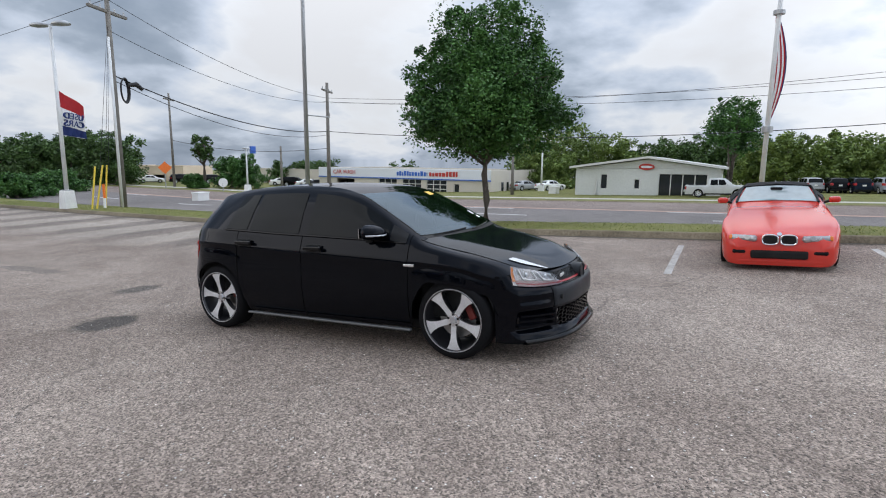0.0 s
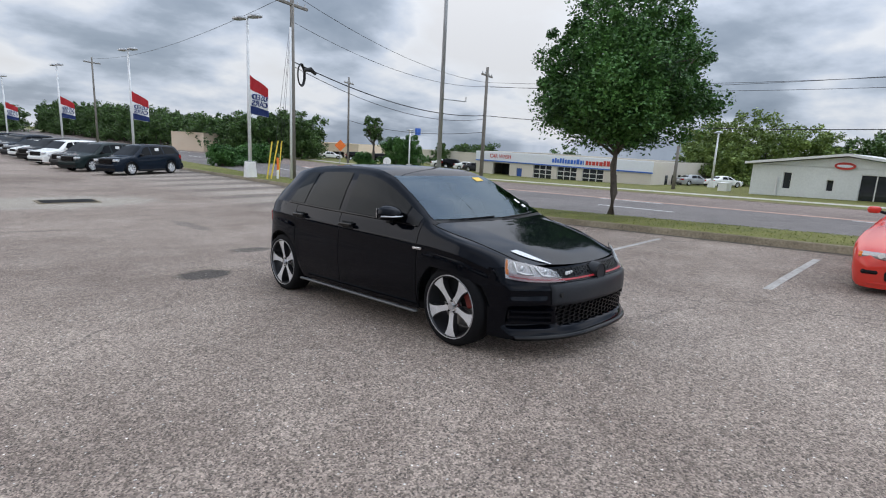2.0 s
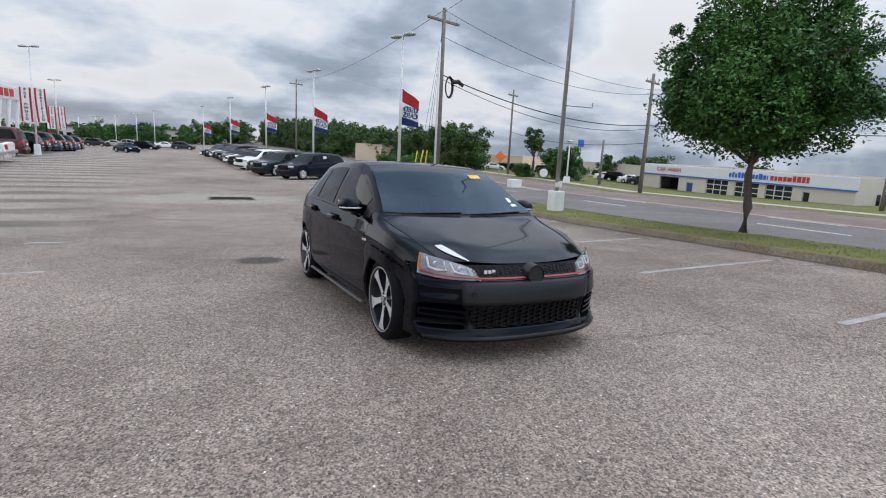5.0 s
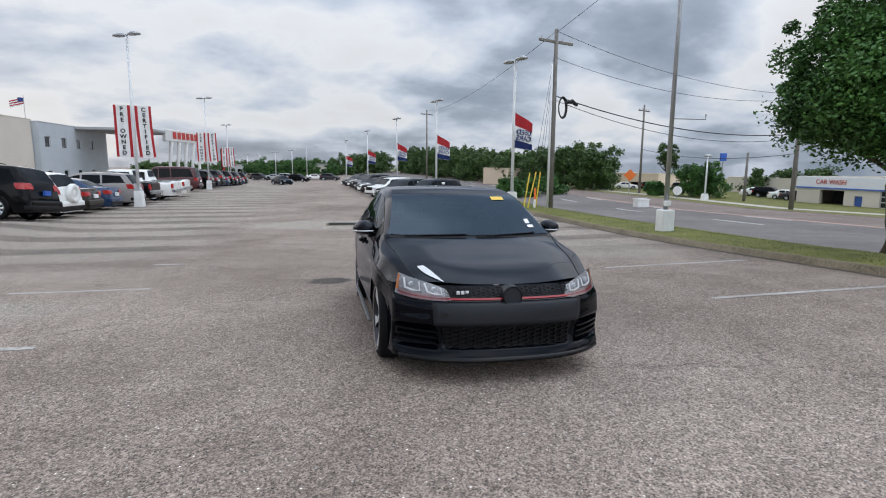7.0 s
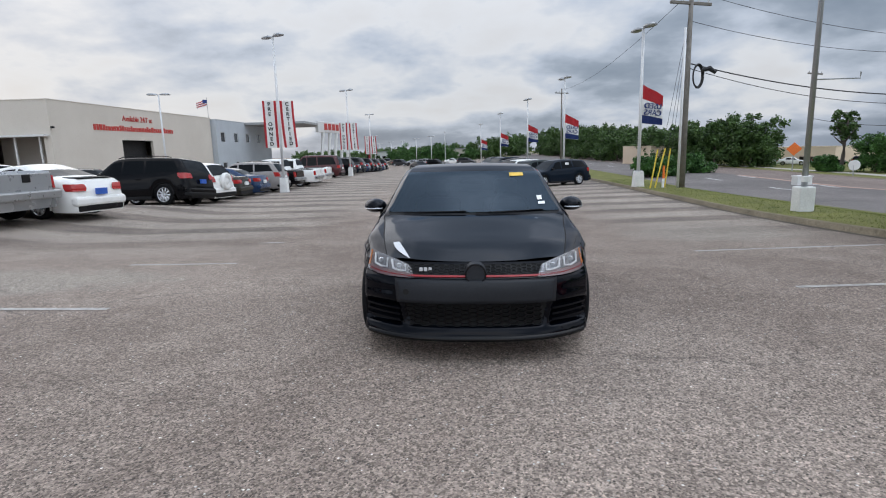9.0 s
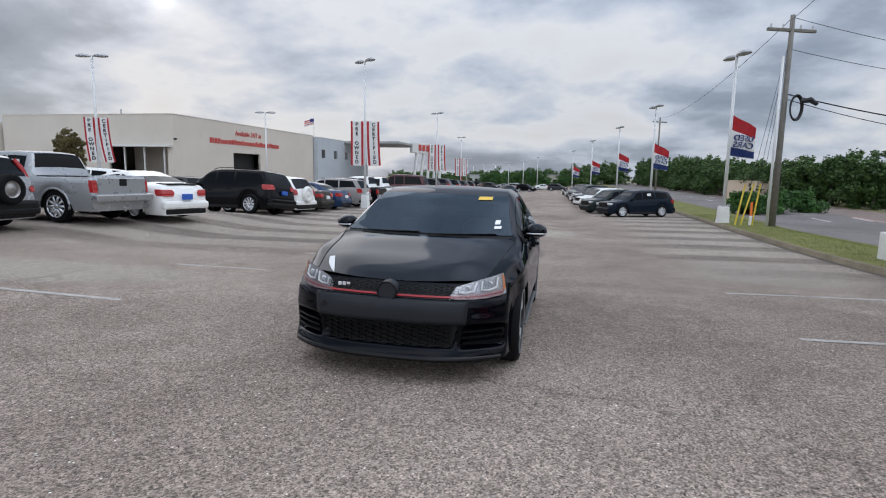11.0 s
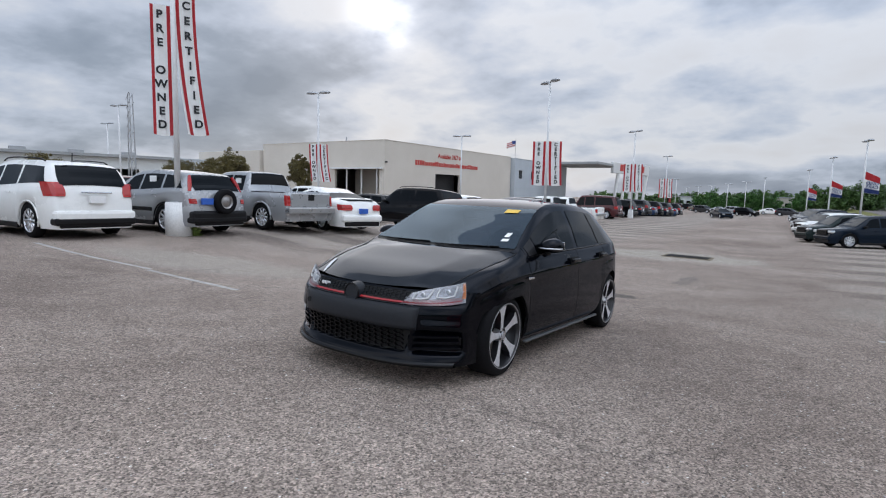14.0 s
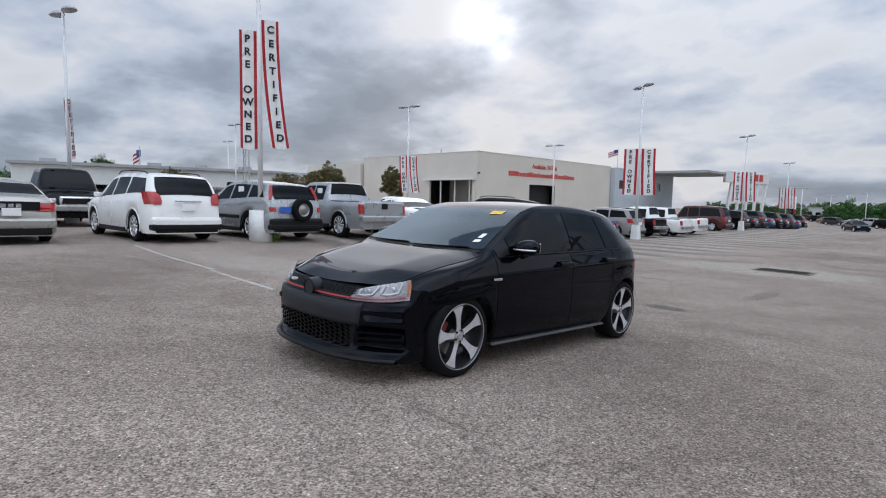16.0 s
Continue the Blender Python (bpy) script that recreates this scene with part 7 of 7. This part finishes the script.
for k in range(10):
    kind, color, label = (("suv", BLACK, "black off-roader"), ("sedan", WHITE, "white sedan"), ("sedan", GREY, "grey sedan"), ("suv", NAVY, "dark blue crossover"))[k % 4]
    east(45.5 + 3.1 * k, kind, color, label + " in the verge row", kind, 4.9 - 0.1 * k)
# cars far down the aisle and across the road
parked_car("sedan", NAVY, tilted(-7.8, 86, 30), "dark sedan standing far down the aisle", "sedan")
for x, y, rz, kind, color, label in ((-13.8, 110.6, 60, "suv", GREY, "grey crossover at the far end of the lot"), (-11.2, 113.2, 80, "sedan", SILVER, "silver sedan at the far end of the lot"), (-8.2, 109.3, 70, "suv", SILVER, "silver van at the far end of the lot"), (-5.8, 101.5, 60, "suv", BLACK, "black crossover at the far end of the lot"), (-19.6, 130.1, 50, "suv", BLACK, "black off-roader by the far trees"),
                                     (-16.5, 121.0, 60, "sedan", (0.20, 0.16, 0.12), "tan sedan at the far end of the lot"), (-2.8, 115.8, 75, "sedan", WHITE, "white sedan at the far end of the lot"), (0.1, 110.6, 75, "suv", GREY, "dark grey van at the far end of the lot"), (-23.0, 136.6, 90, "suv", MAROON, "dark red van by the far trees")):
    parked_car(kind, color, tilted(x, y, rz) @ Matrix.Scale(0.85, 4), label, kind, group="cars at the far end")
for x, y, high in ((-27.6, 171, 5.6), (-21.8, 155, 5.8), (-17.4, 146, 5.8), (-12.7, 136, 6.1), (-8.2, 126, 6.4), (-20.5, 118, 6.6)):
    light_pole(x, y, high, "slim white lamp post at the far end of the lot", 2, 0.6, False, 20, "far lot lights")

for x, y, rz, kind, color, label in ((41.6, -8.3, 100, "suv", SILVER, "silver crossover beside the hedge"), (41.2, -9.6, 100, "suv", BLACK, "black crossover beside the hedge"), (40.8, -10.8, 100, "suv", NAVY, "dark blue van beside the hedge"), (40.4, -12.2, 100, "suv", (0.25, 0.27, 0.3), "pale grey van beside the hedge"), (40.0, -13.8, 100, "truck", SILVER, "silver pickup beside the hedge"), (32.0, -2.6, 0, "truck", (0.55, 0.56, 0.56), "pale silver pickup in front of the office"),
                                    (43.5, 11.0, 60, "sedan", WHITE, "white car under the trees"), (43.0, 13.2, 60, "sedan", SILVER, "silver car under the trees"), (40.0, 36.0, 30, "sedan", WHITE, "white car by the store"), (40.6, 38.6, 30, "suv", BLACK, "black car by the store"), (41.5, 41.2, 30, "sedan", WHITE, "white car beside the store"), (39.5, 34.2, 30, "sedan", GREY, "grey car by the store"),
                                    (36.0, 56.5, 60, "sedan", WHITE, "white car before the tan shop"), (38.0, 53.5, 60, "suv", BLACK, "black car before the tan shop"), (34.0, 59.0, 60, "suv", GREY, "grey car before the tan shop"), (40.0, 50.5, 60, "suv", BLACK, "black van before the tan shop")):
    o = parked_car(kind, color, tilted(x, y, rz), label, {"suv": "suv", "sedan": "sedan", "truck": "pickup"}[kind], group="cars across the road")
    o.scale = (0.62, 0.62, 0.62) if x > 33 else (0.64, 0.64, 0.64)


# ---- shop and pylon sign beyond the far end ----
for x, y, w, h, wall in ((-24.6, 148, 5.2, 2.9, WALL_WHITE), (-3.0, 152, 5.6, 3.2, WALL_TAN)):
    shop = thing("shop", set_on(x, y), "small pale flat-roofed shop beyond the lot", "shop", "far shops")
    part("wall", box((-w / 2, 0, 0), (w / 2, 5, h), 0.02), wall, shop)
    part("roof", box((-w / 2 - 0.25, -0.3, h), (w / 2 + 0.25, 5.2, h + 0.25), 0.03), ROOF_GREY, shop)
    part("door", box((-0.5, -0.03, 0), (0.5, 0.05, 2.0), 0.01), TRIM, shop)
    for k in (-1, 1):
        part("window", box((k * w * 0.32 - 0.5, -0.03, 0.9), (k * w * 0.32 + 0.5, 0.05, 1.9), 0.01), TINT, shop)
sign = thing("pylon_sign", set_on(-23.6, 127), "tall narrow dark pylon sign with red and white panels", "sign", "far signs")
part("post", box((-0.32, -0.12, 0), (0.02, 0.12, 6.6), 0.02), TRIM, sign)
part("panel", box((0.03, -0.1, 2.6), (0.42, 0.1, 5.2), 0.02), WHITE_SIGN, sign, "white panel")
part("panel", box((0.03, -0.1, 1.6), (0.42, 0.1, 2.5), 0.02), RED_TRIM, sign, "red panel")


# ---- red roadster ----


def build_roadster():
    top = [(-2.02, 0.50), (-1.98, 0.60), (-1.9, 0.655), (-1.6, 0.74), (-1.1, 0.82), (-0.5, 0.875), (-0.2, 0.895), (0.02, 0.93), (0.25, 1.06), (0.46, 1.175), (0.7, 1.215), (1.0, 1.20), (1.25, 1.11), (1.42, 0.97), (1.6, 0.92), (1.85, 0.88), (1.98, 0.78), (2.03, 0.55)]
    belt_ = [(-2.02, 0.46), (-1.95, 0.56), (-1.6, 0.68), (-1.0, 0.78), (0.0, 0.86), (1.0, 0.88), (1.6, 0.87), (1.95, 0.72), (2.03, 0.5)]
    width = [(-2.02, 0.60), (-1.95, 0.72), (-1.75, 0.80), (-1.3, 0.845), (-0.6, 0.82), (0.2, 0.815), (0.9, 0.85), (1.35, 0.865), (1.75, 0.80), (2.03, 0.62)]
    s = Shape(top, belt_, width, 0.56, (-1.22, 1.23), 0.31, 0.15, 0.84, 0.07)
    ob = thing("roadster_car", tilted(5.55, -3.88, -92) @ Matrix.Diagonal((0.84, 0.87, 0.83, 1.0)), "bright red two-seat roadster with black soft top", "car")
    red = paint((0.62, 0.045, 0.03), 0.2)
    part("body", s.shell(0.05), red, ob, smooth_faces=True)
    underside(s, ob)
    add_wheels(ob, s, 7, ALLOY, 0.22)
    # soft top over the cabin
    bm = bmesh.new()
    rows = []
    for k in range(15):
        y = 0.44 + 1.02 * k / 14
        half = s.section(y)[4:]
        rows.append([(-x * 1.015, y, z + 0.008) for x, z in half] + [(x * 1.015, y, z + 0.008) for x, z in half[-2::-1]])
    add_grid(bm, rows)
    part("soft_top", bm, plain("black_canvas", (0.012, 0.012, 0.013), 0.8, 0, 0.2, 0, 0.2, 12), ob, "black canvas soft top")
    # pale base colour stands for the sky mirrored in the screen
    part("windscreen", s.top_pane(0.03, 0.45, 0.05, 0.012), plain("glass_sky_tone", (0.25, 0.30, 0.31), 0.05, 0, 0.8, 0, 0.1, 1.0), ob, "raked windscreen with the sky's reflection painted pale")
    bm = bmesh.new()
    add_path(bm, [(-0.66, 0.0, 0.92), (-0.62, 0.25, 1.05), (-0.56, 0.46, 1.165), (0, 0.49, 1.21), (0.56, 0.46, 1.165), (0.62, 0.25, 1.05), (0.66, 0.0, 0.92)], 0.024, 8)
    part("screen_frame", bm, TRIM, ob)
    part("headrests", box((-0.5, 0.75, 0.98), (-0.22, 0.85, 1.16), 0.05), SEAT, ob)
    part("interior_mirror", box((-0.1, 0.3, 1.12), (0.1, 0.33, 1.17), 0.015), TRIM, ob)
    for sgn in (-1, 1):
        part("window", s.side_pane(sgn, 0.12, 0.95, 0.46, 0.92), TINT, ob)
        part("door_mirror", box((sgn * 0.90 - 0.09, -0.02, 0.90), (sgn * 0.90 + 0.09, 0.10, 1.01), 0.04), red, ob)
        part("mirror_stalk", tube((sgn * 0.74, 0.06, 0.90), (sgn * 0.86, 0.05, 0.94), 0.025, None, 8), TRIM, ob)
        # long headlights under clear covers, amber outer ends
        sweep = Matrix.Translation((sgn * 0.50, -1.935, 0.575)) @ Matrix.Rotation(radians(sgn * 14), 4, "Z") @ Matrix.Rotation(radians(-24), 4, "X")
        bm = box((-0.205, -0.05, -0.055), (0.205, 0.05, 0.055), 0.04, sweep)
        lamp = part("headlight", bm, LAMP_DARK, ob, "long clear headlight with amber end")
        part("amber_lens", box((sgn * 0.175 - 0.028, -0.056, -0.04), (sgn * 0.175 + 0.028, 0.03, 0.04), 0.02, sweep), AMBER, lamp)
        part("lamp_bowl", tube(sweep @ Vector((-sgn * 0.07, -0.045, 0)), sweep @ Vector((-sgn * 0.07, -0.055, 0)), 0.038, None, 16), STEEL, lamp)
        part("fog_lamp", box((sgn * 0.55 - 0.10, -2.03, 0.33), (sgn * 0.55 + 0.10, -1.92, 0.40), 0.03), GRILLE, ob)
        # kidney grille
        bm = bmesh.new()
        ring = [(sgn * 0.125 + 0.108 * math.copysign(abs(math.cos(a)) ** 0.6, math.cos(a)), 0.575 + 0.078 * math.copysign(abs(math.sin(a)) ** 0.7, math.sin(a))) for a in [2 * math.pi * k / 24 for k in range(24)]]
        add_slab(bm, ring, 0.03, Matrix.Translation((0, -2.03, 0)))
        k1 = part("grille", bm, GAP, ob, "chrome-rimmed oval grille")
        bm = bmesh.new()
        add_path(bm, [(x, -2.045, z) for x, z in ring + ring[:1]], 0.012, 6)
        part("rim", bm, CHROME, k1, "chrome rim")
    part("lower_intake", box((-0.39, -2.05, 0.26), (0.39, -1.95, 0.395), 0.03), GAP, ob)
    part("bumper", box((-0.62, -2.03, 0.18), (0.62, -1.8, 0.26), 0.05), red, ob)
    part("badge", tube((0, -1.975, 0.645), (0, -1.99, 0.66), 0.035, None, 16), SILVER_PLASTIC, ob)
    return ob


build_roadster()

# ---- banner pole behind the roadster ----
p = light_pole(9.1, -3.78, 7.2, "white lamp post in the verge with a furled striped banner", 2, 0.0, False, 20, r=0.055)
hold = None
for i, (a0, a1, mt) in enumerate(((-0.16, -0.10, RED_CLOTH), (-0.10, -0.02, WHITE_SIGN), (-0.02, 0.04, RED_CLOTH), (0.04, 0.10, WHITE_SIGN), (0.10, 0.15, RED_CLOTH), (0.15, 0.19, BLUE_CLOTH))):
    bm = bmesh.new()
    rows = []
    for k in range(19):
        v = k / 18
        # narrow at both ends, bellied out by wind in the upper third
        wide = 0.18 + 0.55 * math.sin(math.pi * min(1.0, v * 1.02)) ** 0.7 * (1.0 - 0.35 * v)
        mid = 0.16 * math.sin(math.pi * v) - 0.03
        rows.append([(0.09 + 0.03 * math.sin(5 * v + 9 * q), -(mid + q * wide * 0.85), 4.42 - 2.3 * v) for q in (a0, (a0 + a1) / 2, a1)])
    add_grid(bm, rows)
    double(bm)
    if hold is None:
        hold = part("furled_banner", bm, mt, p, "striped banner wrapped by wind")
    else:
        part("stripe", bm, mt, hold)
part("clamp", tube((0, 0, 2.02), (0, 0, 2.14), 0.11, None, 12), POLE_GALV, p)
part("clamp", tube((0, 0, 4.40), (0, 0, 4.48), 0.11, None, 12), POLE_GALV, p)

# ---- wires ----


def wire(a, b, sag, r=0.012, name="overhead_wire", label="sagging black overhead wire"):
    a, b = Vector(a), Vector(b)
    bm = bmesh.new()
    pts = []
    for k in range(25):
        u = k / 24
        q = a.lerp(b, u)
        q.z -= sag * 4 * u * (1 - u)
        pts.append(q)
    add_path(bm, pts, r, 5)
    return tagged(mesh_object(name, bm, WIRE), label, "wire", "overhead wires")


wire((UX, UY, 8.15), (28.5, 24.0, 6.2), 0.7)
wire((UX, UY, 6.89), (28.5, 24.0, 5.9), 0.8)
wire((UX, UY, 5.09), (28.5, 24.0, 3.75), 0.75, 0.028)
wire((UX, UY, 4.88), (28.5, 24.0, 3.5), 0.95, 0.016)
wire((28.5, 24.0, 3.75), (30.5, -20.0, 4.6), 1.0, 0.022)
wire((28.5, 24.0, 6.2), (30.5, -20.0, 6.6), 0.8)
wire((28.0, 24.0, 5.9), (30.0, -20.0, 6.1), 0.9)
wire((28.9, 24.0, 5.9), (31.0, -20.0, 7.2), 0.9)
wire((28.5, 24.0, 2.5), (31.0, 45.5, 3.4), 0.6, 0.02)
wire((UX, UY, 8.15), (13.0, 70.0, 9.0), 0.9)
wire((UX, UY, 8.07), (11.0, -40.0, 16.5), 0.6)
for gx, gy in ((8.95, 20.0), (9.25, 20.1), (9.55, 20.4)):
    wire((UX, UY, 7.5), (gx, gy, 1.0), 0.0, 0.008, "guy_wire", "steel guy wire staying the wooden pole")
bm = bmesh.new()
for n in range(3):
    add_path(bm, [(UX + 0.45 + 0.3 * math.cos(a) * (1 - 0.06 * n), UY - 0.08 + 0.04 * n + 0.17 * math.cos(a), 4.5 + 0.52 * math.sin(a) * (1 - 0.05 * n)) for a in [2 * math.pi * k / 30 for k in range(31)]], 0.035, 6)
add_path(bm, [(UX + 0.6, UY - 0.08, 4.75), (UX + 0.93, UY - 0.12, 4.81), (UX + 1.2, UY - 0.12, 4.62)], [0.08, 0.12, 0.08], 8)
tagged(mesh_object("cable_coil", bm, WIRE), "black coil of spare cable hung on wires", "cable")

# steel mast beside the wooden pole, marker posts, signs
m_ = thing("steel_mast", set_on(UX - 0.38, UY - 0.5), "slim white steel mast beside the wooden pole", "pole")
part("mast", tube((0, 0, 0), (0, 0, 7.0), 0.06, 0.05, 10), POLE_WHITE, m_, smooth_faces=True)
for x, y, lean, h, mt, label in ((8.5, 20.0, 0.28, 1.75, YELLOW, "leaning yellow guy wire guard"), (8.75, 20.1, 0.4, 1.8, YELLOW, "leaning yellow guy wire guard"), (9.3, 20.4, 0.2, 1.8, YELLOW, "yellow guy wire guard"), (9.15, 20.2, 0.02, 0.95, ORANGE, "orange and white marker post")):
    g_ = thing("marker_post", set_on(x, y), label, "post", "marker posts")
    if mt == ORANGE:
        part("post", tube((0, 0, -0.05), (lean, 0, 0.42), 0.055, None, 10), WHITE_SIGN, g_)
        part("sleeve", tube((lean, 0, 0.42), (lean, 0, 1.0), 0.055, 0.05, 10), ORANGE, g_)
    else:
        part("guard", tube((0, 0, -0.05), (lean, 0, h), 0.035, None, 8), YELLOW, g_)
s_ = thing("road_work_sign", set_on(28.3, 43.0), "orange diamond road work sign on a stand", "sign")
g0 = ground_z(28.3, 43.0)
zc = 0.75 - g0
bm = bmesh.new()
add_slab(bm, [(0, zc + 0.58), (0.58, zc), (0, zc - 0.58), (-0.58, zc)], 0.05)
pl = part("panel", bm, ORANGE, s_)
pl.matrix_local = pose(0, 0, 0, 0, 0, -35)
part("leg", tube((0, 0.05, 0), (0, 0.05, zc), 0.05, None, 8), POLE_GALV, s_)
r_ = thing("round_sign", set_on(28.1, 35.2), "white round sign on a post", "sign")
bm = bmesh.new()
zr = -0.4 - ground_z(28.1, 35.2)
add_tube(bm, (0, -0.02, zr), (0.012, 0.02, zr), 0.38, None, 20)
part("disc", bm, WHITE_SIGN, r_).matrix_local = pose(0, 0, 0, 0, 0, -40)
part("leg", tube((0, 0.03, -0.1), (0, 0.03, zr), 0.04, None, 8), POLE_GALV, r_)
for x, y, zt, hd in ((30.8, 35.2, 2.5, 0.5), (41.4, 11.2, 3.3, 0.5)):
    light_pole(x, y, zt - ground_z(x, y), "white lamp post across the road", 2, 0.5, False, 30, "lamps across the road", hd)
for x, y, high in ((31.0, 45.5, 9.0), (32.9, 33.1, 4.0), (33.1, 10.8, 2.9), (13.0, 70, 10.2)):
    utility_pole(x, y, high, 0.13, high > 6, 30)
b_ = thing("blue_sign", set_on(37.5, 41.5), "blue square pylon sign far off", "sign")
zb = 2.2 - ground_z(37.5, 41.5)
part("panel", box((-0.34, -0.1, zb), (0.34, 0.1, zb + 0.75), 0.03), BLUE, b_)
part("post", tube((0, 0, -0.1), (0, 0, zb), 0.09, None, 8), POLE_GALV, b_)
for x, y in ((36.0, 8.5), (20.4, 28.4)):
    w_ = thing("utility_box", set_on(x, y), "small white utility box on grass", "box", "utility boxes")
    part("cabinet", box((-0.45, -0.3, -0.05), (0.45, 0.3, 0.5), 0.03), CONCRETE_W, w_)
    part("lid", box((-0.48, -0.33, 0.5), (0.48, 0.33, 0.56), 0.01), CONCRETE_W, w_)


def country_flag(x, y, zt, size=2.0):
    f_ = thing("flag_pole", set_on(x, y), "striped flag flying on a slim pole", "flag", "flags")
    g = ground_z(x, y)
    part("pole", tube((0, 0, 0), (0, 0, zt - g + 0.4), 0.06, 0.04, 8), POLE_GALV, f_)
    for k in range(6):
        bm = bmesh.new()
        add_grid(bm, [[(-size * q / 6, 0.1 * math.sin(q), zt - g - (k + d) * size * 0.09 - 0.1 * q) for q in range(7)] for d in (0, 1)])
        double(bm)
        part("stripe", bm, RED_CLOTH if k % 2 == 0 else WHITE_SIGN, f_)
    bm = box((-size * 0.4, -0.05, zt - g - size * 0.3), (0, 0.12, zt - g), 0)
    part("canton", bm, BLUE_CLOTH, f_)


country_flag(-51.5, 104.0, 12.6, 2.2)
country_flag(-63.8, 15.4, 6.2, 2.4)
t_ = thing("lattice_tower", pose(-50.8, 21.7, -1.0), "slim grey lattice tower far off", "tower")
for dx, dy in ((-0.3, -0.3), (0.3, -0.3), (0, 0.35)):
    part("leg", tube((dx, dy, 0), (dx * 0.5, dy * 0.5, 10.8), 0.06, 0.05, 6), POLE_GALV, t_)
bm = bmesh.new()
for k in range(12):
    z = 0.8 + 0.85 * k
    add_tube(bm, (-0.28, -0.28, z), (0.25, -0.25, z + 0.7), 0.03, None, 5)
    add_tube(bm, (0.25, -0.25, z), (0, 0.28, z + 0.7), 0.03, None, 5)
part("lattice", bm, POLE_GALV, t_)

# ---- drain cover and verge details ----
d_ = thing("drain_grate", tilted(-0.45, 14.6, 0), "dark rusted drain cover set in pale concrete", "drain")
part("frame", box((-0.75, -0.5, 0.0), (0.75, 0.5, 0.02), 0.005), KERB, d_)
part("cover", box((-0.66, -0.42, 0.02), (0.66, 0.42, 0.03), 0.004), RUBBER, d_)
bm = bmesh.new()
rng_g = random.Random(5)
vs, fs = [], []
for _ in range(26000):
    y = rng_g.uniform(-8, 30)
    u = rng_g.uniform(0.2, 4.4)
    x = kerb_x(y) + u
    z = ground_z(x, y)
    h = rng_g.uniform(0.008, 0.03)
    a = rng_g.uniform(0, 6.28)
    i = len(vs)
    vs += [(x - 0.012 * math.cos(a), y - 0.012 * math.sin(a), z), (x + 0.012 * math.cos(a), y + 0.012 * math.sin(a), z), (x + rng_g.uniform(-0.02, 0.02), y + rng_g.uniform(-0.02, 0.02), z + h)]
    fs.append((i, i + 1, i + 2))
me = bpy.data.meshes.new("grass_blades")
me.from_pydata(vs, [], fs)
me.materials.append(leaf_material("grass_blade", (0.085, 0.125, 0.028), (0.30, 0.32, 0.085)))
bm.free()
tagged(new("grass_blades", me), "short patchy grass in the verge", "grass", kind="stuff")
# creeper on the concrete drum
rng_v = random.Random(9)
vs, fs = [], []
cl = [(Vector((-12.08 + rng_v.uniform(-0.08, 0.1), 4.10 + rng_v.uniform(-0.08, 0.1), ground_z(-12, 4.3) + 0.85 * k / 16)), 0.10 + 0.06 * (k < 5)) for k in range(17)]
leaf_cloud(rng_v, cl, 60, 0.04, vs, fs)
tagged(new("creeper_plant", leaf_mesh("creeper_plant", vs, fs, LEAF_LIGHT)), "green creeper climbing the white concrete drum", "plant")
